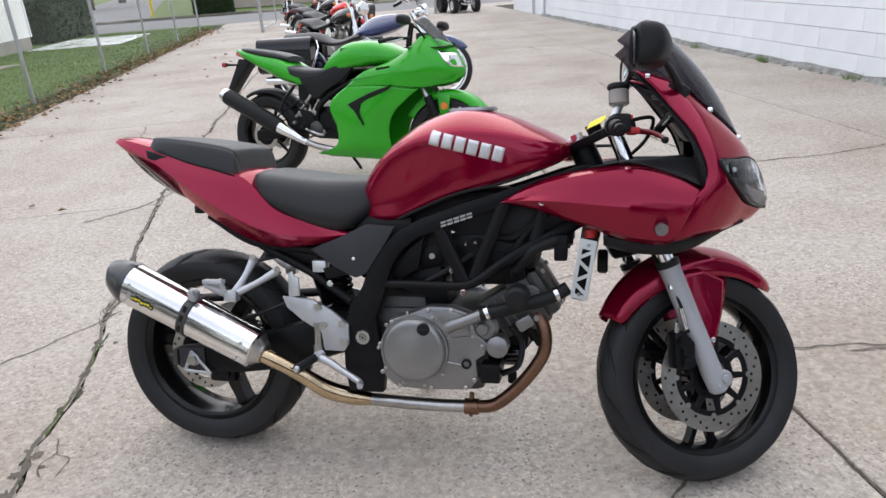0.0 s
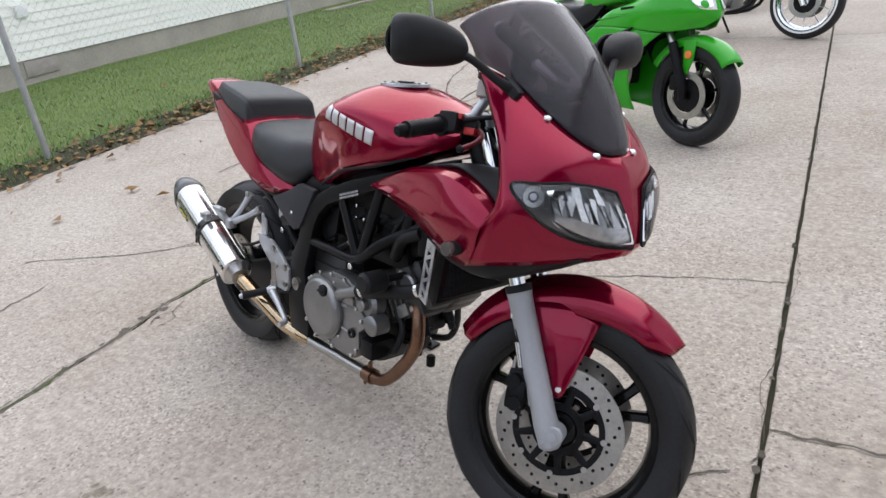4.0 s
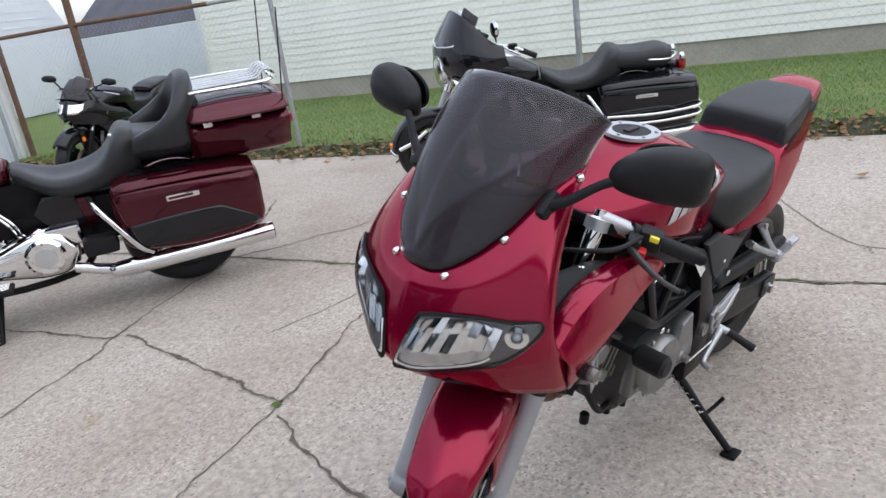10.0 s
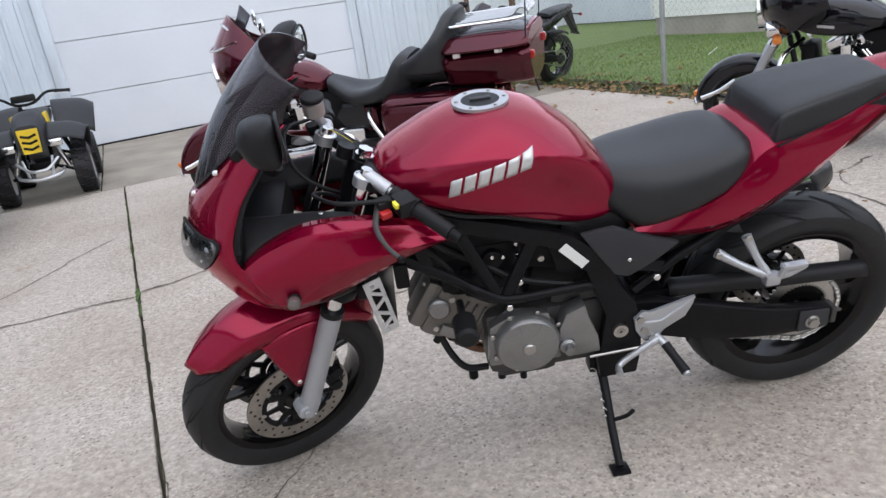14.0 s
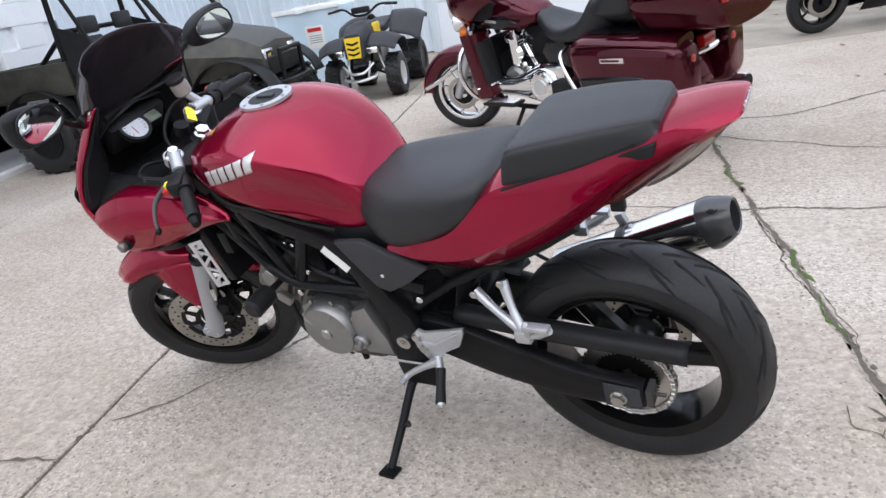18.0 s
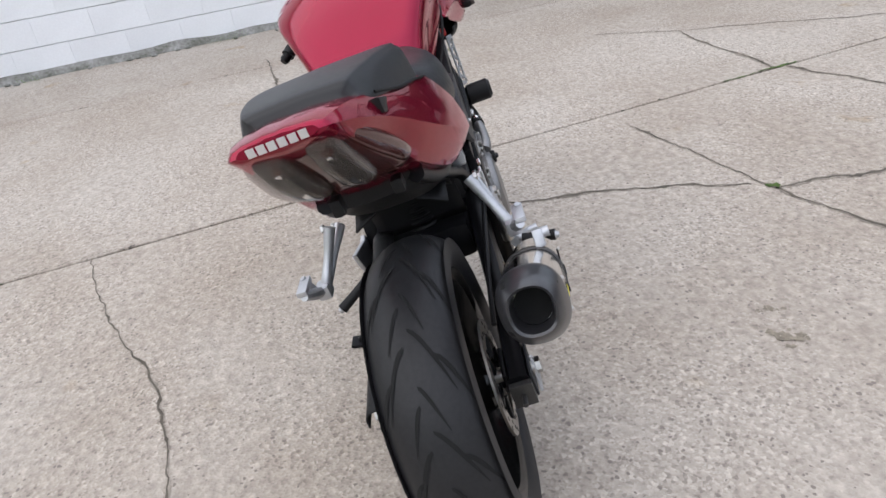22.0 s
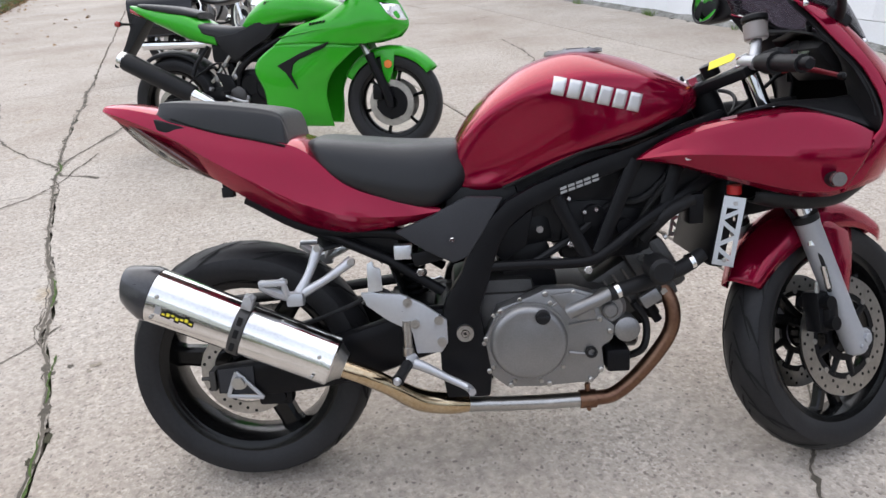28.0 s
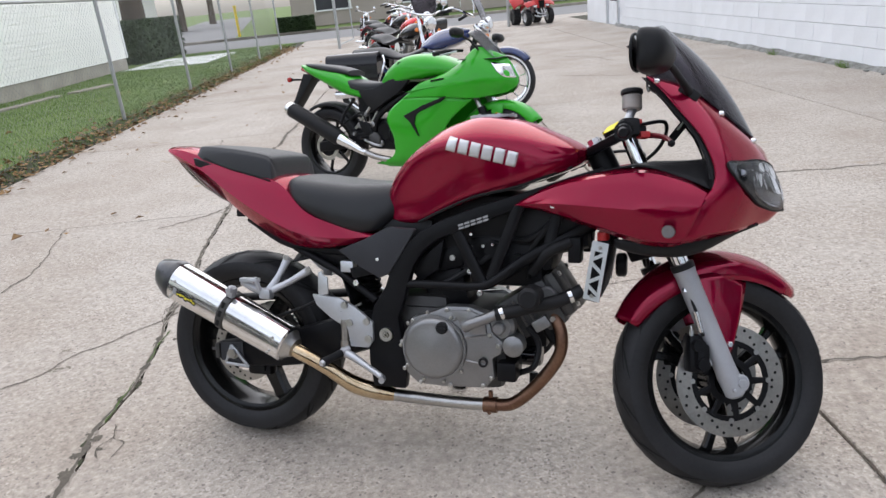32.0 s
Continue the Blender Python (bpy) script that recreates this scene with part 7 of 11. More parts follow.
# swing arm, chain, shock, side stand
for s in (-1, 1):
    arm = part("swing_arm", fix(fair([[(x, s * (yy + o), z) for o, z in ((-0.017, z0), (0.017, z0), (0.020, (z0 + z1) / 2), (0.017, z1), (-0.017, z1), (-0.020, (z0 + z1) / 2))] for x, yy, z0, z1 in
               ((0.55, 0.115, 0.375, 0.455), (0.45, 0.118, 0.345, 0.455), (0.30, 0.122, 0.300, 0.415), (0.12, 0.125, 0.272, 0.362), (0.0, 0.126, 0.272, 0.345), (-0.055, 0.126, 0.278, 0.338))], 20, 18)), "satin_black", bike, "black box-section swing arm")
    part("axle_plate", plate([(0.035, 0.275), (0.035, 0.345), (-0.05, 0.34), (-0.05, 0.28)], s * 0.147, s * 0.152, 0.002), "grey_plastic", arm)
    part("axle_nut", join(cyl(0.016, 0.02, 6, "y", (0.0, s * 0.160, 0.31)), cyl(0.02, 0.006, 18, "y", (0, s * 0.155, 0.31))), "steel", arm)
    part("chain_adjuster", join(plate([(-0.06, 0.285), (-0.075, 0.285), (-0.075, 0.335), (-0.06, 0.335)], s * 0.105, s * 0.148, 0.002), cyl(0.005, 0.04, 8, "x", (-0.08, s * 0.127, 0.31))), "cast_dark", arm)
part("swing_brace", join(cyl(0.045, 0.24, 20, "y", (0.50, 0, 0.415)), box(0.12, 0.2, 0.09, (0.42, 0, 0.42), 0.02)), "satin_black", bike)
cg = [[(x, y, z + dz) for y, dz in ((0.075, 0.0), (0.09, 0.012), (0.115, 0.012), (0.128, 0.0), (0.13, -0.02))] for x, z in ((0.40, 0.480), (0.28, 0.468), (0.12, 0.452), (-0.04, 0.442), (-0.155, 0.432))]
part("chain_guard", fair(cg, 18, 12, False, False), "black_plastic", bike, "black plastic chain guard", thick=0.003)


def chain_path():
    pts, c1, r1, c2, r2 = [], (0.66, 0.41), 0.038, (0.0, 0.31), 0.110
    for i in range(15):
        a = radians(98 + 172 * i / 14)
        pts.append((c2[0] + r2 * math.cos(a), c2[1] + r2 * math.sin(a)))
    for i in range(9):
        a = radians(-80 + 170 * i / 8)
        pts.append((c1[0] + r1 * math.cos(a), c1[1] + r1 * math.sin(a)))
    return pts


cp = [Vector((a, 0.088, b)) for a, b in chain_path()]
links, want = [], 0.0
run = 0.0
for i in range(len(cp)):
    a, b = cp[i], cp[(i + 1) % len(cp)]
    seg = (b - a).length
    while want < run + seg:
        p = a.lerp(b, (want - run) / seg)
        d = (b - a).normalized()
        m4 = Matrix.Translation(p) @ d.to_track_quat("X", "Z").to_matrix().to_4x4()
        odd = len(links) % 2
        links.append(xf(join(at(box(0.017, 0.0022, 0.013, (0, 0, 0), 0.003, seg=1), 0, 0.0065 + 0.002 * odd, 0), at(box(0.017, 0.0022, 0.013, (0, 0, 0), 0.003, seg=1), 0, -0.0065 - 0.002 * odd, 0), cyl(0.0045, 0.014, 6, "y", (0.008, 0, 0))), m4))
        want += 0.0159
    run += seg
tagged(part("drive_chain", join(*links), "steel", bike, "oily steel drive chain", smooth=0), kind="stuff")
coil = [(0.43 + 0.0 + 0.036 * math.cos(a) * 0.9 - 0.02 * a / 44, 0.036 * math.sin(a), 0.46 + 0.13 * a / 44) for a in [i * 0.4 for i in range(110)]]
part("shock_spring", tube(coil, 0.006, 8), "satin_black", bike, "rear shock spring")
part("shock_body", tube([(0.43, 0, 0.42), (0.41, 0, 0.62)], 0.022, 14), "satin_black", bike)
part("rear_caliper", join(box(0.085, 0.045, 0.05, (0.075, -0.108, 0.258), 0.012), cyl(0.018, 0.05, 14, "y", (0.085, -0.115, 0.258))), "satin_black", bike, "black rear brake caliper")
part("caliper_bracket", plate([(-0.035, 0.335), (0.04, 0.345), (0.11, 0.285), (0.10, 0.235), (0.03, 0.245), (-0.03, 0.285)], -0.105, -0.096, 0.003), "satin_black", bike)
part("torque_plate", join(bar4((-0.03, 0.275), (0.055, 0.268), 0.006, 0.009, -0.157, -0.157), bar4((-0.03, 0.275), (-0.005, 0.335), 0.006, 0.009, -0.157, -0.157), bar4((-0.005, 0.335), (0.055, 0.268), 0.006, 0.009, -0.1575, -0.1575)), "fork_silver", bike, "triangular silver axle plate")
st = part("side_stand", tube([(0.585, 0.105, 0.255), (0.59, 0.16, 0.235), (0.598, 0.26, 0.155), (0.603, 0.345, 0.094)], [0.016, 0.013, 0.012, 0.011], 12, 18), "satin_black", bike, "black side stand, down on the concrete")
part("stand_foot", xf(box(0.05, 0.045, 0.010, (0, 0, 0), 0.004), Matrix.Translation((0.605, 0.352, 0.089)) @ Matrix.Rotation(radians(13), 4, "X")), "satin_black", st)
part("stand_tang", tube([(0.598, 0.25, 0.165), (0.56, 0.262, 0.185), (0.545, 0.275, 0.215)], 0.006, 8, 10), "satin_black", st)
part("stand_bracket", box(0.07, 0.05, 0.06, (0.585, 0.105, 0.262), 0.01), "satin_black", st)
coil2 = [(0.61 + 0.007 * math.cos(a), 0.13 + 0.12 * a / 40, 0.25 - 0.075 * a / 40 + 0.007 * math.sin(a)) for a in [i * 0.5 for i in range(80)]]
part("stand_spring", tube(coil2, 0.0016, 5), "steel", st)

# ---- the red motorcycle's fairing, screen, lamps, mirrors, lettering ----
COWL = [  # from the screen's edge down to the lower lip; from the centre line back to the side
    [(1.535, 0.0, 0.945), (1.560, 0.0, 0.920), (1.578, 0.0, 0.875), (1.596, 0.0, 0.815), (1.602, 0.0, 0.770), (1.585, 0.0, 0.742)],
    [(1.528, 0.045, 0.948), (1.550, 0.055, 0.918), (1.566, 0.058, 0.880), (1.588, 0.046, 0.812), (1.592, 0.045, 0.768), (1.568, 0.048, 0.738)],
    [(1.490, 0.092, 0.980), (1.524, 0.118, 0.935), (1.536, 0.130, 0.892), (1.552, 0.118, 0.822), (1.548, 0.115, 0.775), (1.520, 0.115, 0.730)],
    [(1.440, 0.124, 1.022), (1.474, 0.165, 0.965), (1.494, 0.190, 0.905), (1.512, 0.190, 0.835), (1.502, 0.188, 0.785), (1.470, 0.185, 0.722)],
    [(1.360, 0.150, 1.082), (1.400, 0.182, 1.020), (1.440, 0.222, 0.935), (1.462, 0.240, 0.862), (1.445, 0.244, 0.800), (1.405, 0.232, 0.712)],
    [(1.270, 0.164, 1.113), (1.325, 0.180, 1.055), (1.385, 0.212, 0.955), (1.415, 0.238, 0.876), (1.400, 0.250, 0.800), (1.360, 0.240, 0.702)]]


def cowl_at(c, r):
    """A place on the cowl: c counts columns back from the centre, r rows down from the screen."""
    cols = []
    for col in COWL:
        cols.append(spline_at(col, r))
    return spline_at(cols, c)


def spline_at(pts, u):
    p = [Vector(q) for q in pts]
    k = max(0, min(int(u), len(p) - 2))
    f = u - k
    b, c = p[k], p[k + 1]
    a = p[k - 1] if k else b * 2 - c
    d = p[k + 2] if k + 2 < len(p) else c * 2 - b
    return 0.5 * ((2 * b) + (c - a) * f + (2 * a - 5 * b + 4 * c - d) * f * f + (3 * b - a - 3 * c + d) * f ** 3)


def cowl_out(c, r, lift, s):
    """A place off the cowl's skin, lifted along its normal, on side s."""
    dx = cowl_at(c + 0.05, r) - cowl_at(c - 0.05, r)
    dy = cowl_at(c, r + 0.05) - cowl_at(c, r - 0.05)
    nrm = dx.cross(dy).normalized()
    w = cowl_at(c, r) + (nrm if nrm.x > 0 else -nrm) * lift
    return Vector((w.x, w.y * s, w.z))


def cowl_patch(top, bottom, n, m, lift, s, bow=0.0):
    """Part of the cowl's skin between two lines of (c, r), lifted outwards."""
    t = spline([(a, b, 0) for a, b in top], n)
    q = spline([(a, b, 0) for a, b in bottom], n)
    rows = []
    for i in range(n):
        row = []
        for j in range(m):
            u = t[i].lerp(q[i], j / (m - 1))
            row.append(tuple(cowl_out(u.x, u.y, lift + bow * abs(math.sin(math.pi * i / (n - 1)) * math.sin(math.pi * j / (m - 1))) ** 0.6, s)))
        rows.append(row)
    verts, faces = loft(rows, False, False)
    a, b, c = (Vector(verts[k]) for k in faces[len(faces) // 2][:3])
    return verts, faces if (b - a).cross(c - b).x > 0 else [tuple(reversed(f)) for f in faces]


LAMP_T = [(0.80, 2.15), (0.97, 1.95), (1.5, 1.88), (2.25, 1.93), (3.1, 2.15), (3.92, 2.48)]
LAMP_B = [(0.38, 3.80), (0.85, 3.98), (1.65, 3.95), (2.4, 3.72), (3.15, 3.25), (3.92, 2.76)]
EDGE = ((0.0, 5.0), (1.15, 5.0), (1.45, 4.86), (1.8, 4.62), (2.75, 4.6), (3.5, 4.62), (4.0, 5.0), (5.0, 5.0))


def edge_at(r):
    """How far back the cowl's skin reaches at row r."""
    for (a, p), (b, q) in zip(EDGE, EDGE[1:]):
        if r <= b:
            return p + (q - p) * (r - a) / (b - a)
    return 5.0


half = [[cowl_at(c * edge_at(r * 5 / 24) / 30, r * 5 / 24) for r in range(25)] for c in range(31)]
full = [[(p.x, -p.y, p.z) for p in half[c]] for c in range(30, 0, -1)] + [[tuple(p) for p in half[c]] for c in range(31)]
cowl = part("front_fairing", loft(full, False, False), "red_paint", bike, "candy red nose fairing with twin headlamps", smooth=55, thick=0.004)
lining = [[(p[0] - 0.012, p[1] * 0.95, p[2] - 0.002) for p in row[:16]] for row in full]
part("fairing_lining", loft(lining, False, False), "black_plastic", cowl, "black inside of the nose fairing", smooth=55)
for s in (-1, 1):
    hl = part("headlamp", cowl_patch(LAMP_T, LAMP_B, 26, 14, 0.0020, s), "lamp_house", cowl, "swept-back clear headlamp", smooth=60)
    T2 = [(0.92, 2.14), (1.5, 1.99), (2.1, 2.05), (2.86, 2.28)]
    M2 = [(0.66, 3.05), (1.3, 3.05), (2.0, 2.95), (2.80, 2.78)]
    B2 = [(0.52, 3.60), (1.2, 3.70), (1.9, 3.56), (2.68, 3.16)]
    part("reflector_shelf", cowl_patch(M2, B2, 24, 9, 0.0050, s), "lamp_shelf", hl, "smooth grey floor of the lamp", smooth=60)
    tops, mids = spline([(a, b, 0) for a, b in T2], 11), spline([(a, b, 0) for a, b in M2], 11)
    bright = random.Random(31)
    flutes = []
    for k in range(10):
        for f0, f1 in ((0.0, 0.30 + 0.12 * (k % 2)), (0.30 + 0.12 * (k % 2), 1.0)):
            tilt, turned = bright.uniform(-0.001, 0.0065), bright.uniform(-0.0035, 0.0035)
            quad = []
            for e, f in ((k, f0), (k + 1, f0), (k + 1, f1), (k, f1)):
                u = tops[e].lerp(mids[e], f)
                quad.append(tuple(cowl_out(u.x, u.y, 0.0062 + (tilt if f == f1 else -tilt * 0.3) + (turned if e > k else -turned), s)))
            flutes.append((quad, [(0, 1, 2, 3)]))
    part("reflector", join(*flutes), "reflector", hl, "faceted silver reflector", smooth=0)
    rim = [cowl_at(*p) for p in [(0.72, 2.6), (0.50, 3.62), (0.62, 3.74), (1.2, 3.80), (1.9, 3.66), (2.55, 3.30), (2.82, 3.05)]]
    part("reflector_edge", tube([(p.x + 0.006, p.y * s, p.z) for p in rim], 0.004, 6, 24), "reflector", hl)
    c0 = cowl_at(3.30, 2.56)
    ringm = Matrix.Translation((c0.x + 0.004, c0.y * s, c0.z)) @ Vector((0.80, s * 0.6, 0.12)).to_track_quat("Z", "Y").to_matrix().to_4x4()
    part("side_lamp", xf(ring(0.011, 0.021, 0.006, 24, "z"), ringm), "reflector", hl, "small round position lamp")
    part("side_bulb", xf(lathe([(0, 0.006), (0.005, 0.004), (0.007, 0.0), (0.007, -0.004)], 12, "z"), ringm), "dial_white", hl)
    part("lamp_glass", cowl_patch(LAMP_T, LAMP_B, 26, 14, 0.006, s, 0.013), "lamp_lens", hl, "clear plastic lens", smooth=60).visible_shadow = False
    edge = [cowl_at(*p) for p in LAMP_T] + [cowl_at(*p) for p in reversed(LAMP_B)]
    part("lamp_seal", tube([(p.x + 0.006, p.y * s, p.z) for p in edge], 0.0035, 6, 60, closed=True), "groove", hl)
    wing = [[(x, s * y, z) for x, y, z in row] for row in (
        [(1.425, 0.222, 0.828), (1.36, 0.196, 0.862), (1.26, 0.185, 0.886), (1.11, 0.170, 0.866), (1.02, 0.165, 0.838), (0.945, 0.180, 0.798)],
        [(1.423, 0.243, 0.823), (1.36, 0.236, 0.855), (1.26, 0.226, 0.876), (1.11, 0.203, 0.855), (1.02, 0.187, 0.829), (0.942, 0.184, 0.795)],
        [(1.415, 0.250, 0.808), (1.36, 0.251, 0.826), (1.26, 0.241, 0.832), (1.11, 0.215, 0.820), (1.02, 0.199, 0.808), (0.940, 0.187, 0.793)],
        [(1.405, 0.258, 0.795), (1.36, 0.260, 0.788), (1.26, 0.252, 0.786), (1.11, 0.225, 0.795), (1.02, 0.209, 0.798), (0.940, 0.188, 0.792)],
        [(1.385, 0.248, 0.745), (1.34, 0.246, 0.738), (1.26, 0.234, 0.740), (1.11, 0.208, 0.768), (1.02, 0.199, 0.784), (0.940, 0.187, 0.791)],
        [(1.362, 0.238, 0.702), (1.33, 0.230, 0.694), (1.26, 0.215, 0.700), (1.12, 0.194, 0.742), (1.03, 0.190, 0.772), (0.942, 0.184, 0.790)])]
    bowed = []
    for upper, lower in zip(wing, wing[1:]):
        bowed.append(upper)
        bowed.append([((a[0] + b[0]) / 2, (a[1] + b[1]) / 2 + s * 0.06 * abs(a[2] - b[2]), (a[2] + b[2]) / 2) for a, b in zip(upper, lower)])
    bowed.append(wing[-1])
    wg = part("side_fairing", loft([spline(r, 34) for r in bowed], False, False), "red_paint", cowl, "candy red side wing of the fairing", smooth=22, thick=0.004)
    part("wing_bolt", bolt(1.045, s * 0.205, 0.793, 0.009), "polished", wg)
    sig = part("turn_signal", tube([(1.335, s * 0.235, 0.735), (1.332, s * 0.258, 0.735), (1.330, s * 0.275, 0.736)], [0.014, 0.017, 0.012], 12), "black_plastic", wg, "small smoked turn signal")
    part("signal_lens", at(lathe([(0.015, -0.008), (0.0165, 0.0), (0.013, 0.009), (0, 0.013)], 14, "y" if s > 0 else "y"), 1.332, s * 0.272, 0.737), "smoke_lens", sig)
    inner = [[(x, s * y, z) for x, y, z in row] for row in (
        [(1.265, 0.158, 1.108), (1.32, 0.172, 1.05), (1.400, 0.208, 0.955), (1.428, 0.236, 0.88), (1.440, 0.244, 0.825)],
        [(1.300, 0.146, 1.085), (1.352, 0.150, 1.03), (1.400, 0.170, 0.95), (1.420, 0.195, 0.885), (1.425, 0.21, 0.83)],
        [(1.350, 0.118, 1.065), (1.395, 0.118, 1.02), (1.415, 0.120, 0.95), (1.42, 0.140, 0.89), (1.42, 0.15, 0.83)])]
    part("inner_panel", fair(inner, 12, 14, False, False), "black_plastic", cowl, "black inner fairing panel", thick=0.004)
    shelf = [[(1.425, s * 0.222, 0.832), (1.36, s * 0.198, 0.860), (1.26, s * 0.185, 0.888), (1.16, s * 0.172, 0.876)],
             [(1.43, s * 0.14, 0.90), (1.36, s * 0.14, 0.895), (1.27, s * 0.14, 0.89), (1.18, s * 0.14, 0.872)],
             [(1.42, s * 0.09, 0.86), (1.36, s * 0.09, 0.84), (1.27, s * 0.11, 0.83), (1.18, s * 0.12, 0.83)]]
    part("shelf_screw", at(lathe([(0.006, -0.003), (0.006, 0.003), (0, 0.005)], 10, "z"), 1.242, s * 0.161, 0.889), "polished", cowl)
    part("inner_shelf", fair(shelf, 10, 14, False, False), "black_plastic", cowl, "black inner fairing shelf", thick=0.004)
    for c, r in ((1.28, 0.30), (2.95, 0.12), (4.85, 0.22), (5.0, 1.0)):
        p = cowl_at(c if c < 5 else 4.8, r)
        if r < 0.5:
            part("screen_bolt", at(lathe([(0.0075, -0.004), (0.0075, 0.004), (0.005, 0.0075), (0, 0.009)], 12, "x"), p.x, p.y * s, p.z + 0.001), "polished", cowl)
    # mirror
    b0 = Vector((1.372, s * 0.158, 1.066))
    pod = []
    for yy, low, high, q in ((0.238, 1.124, 1.144, 0.25), (0.247, 1.112, 1.160, 0.55), (0.270, 1.105, 1.178, 0.85), (0.310, 1.103, 1.193, 1.0), (0.352, 1.105, 1.199, 0.96), (0.378, 1.110, 1.196, 0.78), (0.390, 1.122, 1.184, 0.5), (0.394, 1.138, 1.168, 0.22)):
        back = 0.026 * (yy - 0.238) / 0.156
        pod.append([(1.312 + dx * q - back, s * yy, low + f * (high - low)) for dx, f in ((-0.034, 0.04), (-0.004, 0.0), (0.026, 0.14), (0.040, 0.52), (0.026, 0.90), (-0.008, 1.0), (-0.034, 0.93), (-0.036, 0.5))])
    mr = part("mirror", fix(fair(pod, 26, 28)), "black_plastic", bike, "black plastic rear-view mirror", smooth=70)
    part("mirror_stalk", tube([tuple(b0), (1.362, s * 0.19, 1.082), (1.335, s * 0.235, 1.118), (1.318, s * 0.27, 1.135)], [0.013, 0.009, 0.008, 0.010], 10, 18), "black_plastic", mr)
    part("mirror_foot", xf(box(0.055, 0.022, 0.03, (0, 0, 0), 0.009), Matrix.Translation(b0) @ Matrix.Rotation(radians(38), 4, "Y")), "black_plastic", mr)
    face = []
    for a in range(28):
        q = 2 * math.pi * a / 28
        face.append((1.2705 - 0.026 * (0.316 + 0.066 * math.cos(q) - 0.238) / 0.156, s * (0.316 + 0.066 * math.copysign(abs(math.cos(q)) ** 0.85, math.cos(q))), 1.149 + (0.040 + 0.006 * math.cos(q)) * math.copysign(abs(math.sin(q)) ** 0.85, math.sin(q))))
    part("mirror_glass", (face, [tuple(range(28))]), "mirror_glass", mr, "silvered mirror glass", smooth=0)
    part("mirror_rim", tube(face, 0.0035, 6, closed=True), "black_plastic", mr)
# screen, chin, dash
scr = []
for f in range(9):
    u = f / 8
    row = []
    for c in range(-8, 9):
        v = abs(c) / 8
        e = cowl_at(5.0 * v, 0.0)
        tip = Vector((1.305 - 0.085 * v ** 1.7, 0.174 * math.sin(v * 1.45) / math.sin(1.45), 1.248 - 0.066 * v ** 2))
        bulge = 0.020 * math.sin(math.pi * u) * (1 - 0.7 * v * v)
        p = e.lerp(tip, u) + Vector((bulge, 0, bulge * 0.7))
        row.append((p.x + 0.003, math.copysign(p.y, c) if c else 0.0, p.z + 0.002))
    scr.append(row)
part("windscreen", fair(scr, 22, 40, False, False), "tint_screen", bike, "dark smoked double-bubble windscreen", smooth=70, thick=0.003).visible_shadow = True
mask_rows = []
for u in (0.0, 0.11, 0.21, 0.30):
    row = []
    for c in range(-8, 9):
        v = abs(c) / 8
        k = u * (1 - 0.15 * v * v)
        e = cowl_at(5.0 * v * 0.72, 0.0)
        tip = Vector((1.305 - 0.085 * v ** 1.7, 0.174 * math.sin(v * 1.45) / math.sin(1.45), 1.248 - 0.066 * v ** 2))
        bulge = 0.020 * math.sin(math.pi * k) * (1 - 0.7 * v * v)
        p = e.lerp(tip, k) + Vector((bulge, 0, bulge * 0.7))
        row.append((p.x - 0.009, math.copysign(p.y, c) * 0.955 if c else 0.0, p.z - 0.008))
    mask_rows.append(row)
part("screen_mask", fair(mask_rows, 8, 24, False, False), "black_plastic", bike, "opaque black base of the screen", smooth=70, thick=0.002)
chin = []
for x, w, z0, z1 in ((1.545, 0.095, 0.728, 0.740), (1.49, 0.138, 0.708, 0.728), (1.41, 0.190, 0.668, 0.712), (1.34, 0.205, 0.655, 0.700), (1.26, 0.202, 0.660, 0.702), (1.20, 0.190, 0.675, 0.706)):
    chin.append([(x, w, z1), (x, w * 0.98, (z0 + z1) / 2), (x, w * 0.86, z0 + 0.004), (x, w * 0.5, z0), (x, 0, z0 - 0.004), (x, -w * 0.5, z0), (x, -w * 0.86, z0 + 0.004), (x, -w * 0.98, (z0 + z1) / 2), (x, -w, z1)])
part("chin_panel", fair(chin, 16, 18, False, False), "black_plastic", bike, "black lower chin panel", thick=0.004)
part("headlamp_back", box(0.16, 0.30, 0.10, (1.42, 0, 0.82), 0.03), "black_plastic", bike)
dash = part("instrument_panel", xf(box(0.05, 0.21, 0.10, (0, 0, 0), 0.02), Matrix.Translation((1.405, 0.0, 0.985)) @ Matrix.Rotation(radians(-38), 4, "Y")), "black_plastic", bike, "black instrument cluster")
dm = Matrix.Translation((1.362, 0.034, 0.986)) @ Matrix.Rotation(radians(-52), 4, "Y")
dial = part("tachometer", xf(cyl(0.038, 0.012, 32, "z", (0, 0, 0.006)), dm), "dial_white", dash, "white-faced rev counter")
part("dial_rim", xf(ring(0.038, 0.047, 0.02, 32, "z", (0, 0, 0.006)), dm), "black_plastic", dial)
part("needle", xf(box(0.028, 0.002, 0.001, (-0.01, 0.008, 0.0135)), dm), "red_plastic", dial)
part("dial_marks", xf(join(*[xf(box(0.007, 0.0014, 0.0006, (0.030, 0, 0.0127)), Matrix.Rotation(radians(a), 4, "Z")) for a in range(-130, 131, 20)]), dm), "groove", dial, smooth=0)
part("speed_display", xf(box(0.032, 0.05, 0.006, (0, -0.07, 0.008), 0.003), dm), "lcd", dash, "dark green digital display")
hood = [[(1.405 + 0.03 * k, y, z) for y, z in ((-0.13, 0.935), (-0.135, 0.99), (-0.10, 1.035), (0.0, 1.05), (0.10, 1.035), (0.135, 0.99), (0.13, 0.935))] for k in (0, 1)]
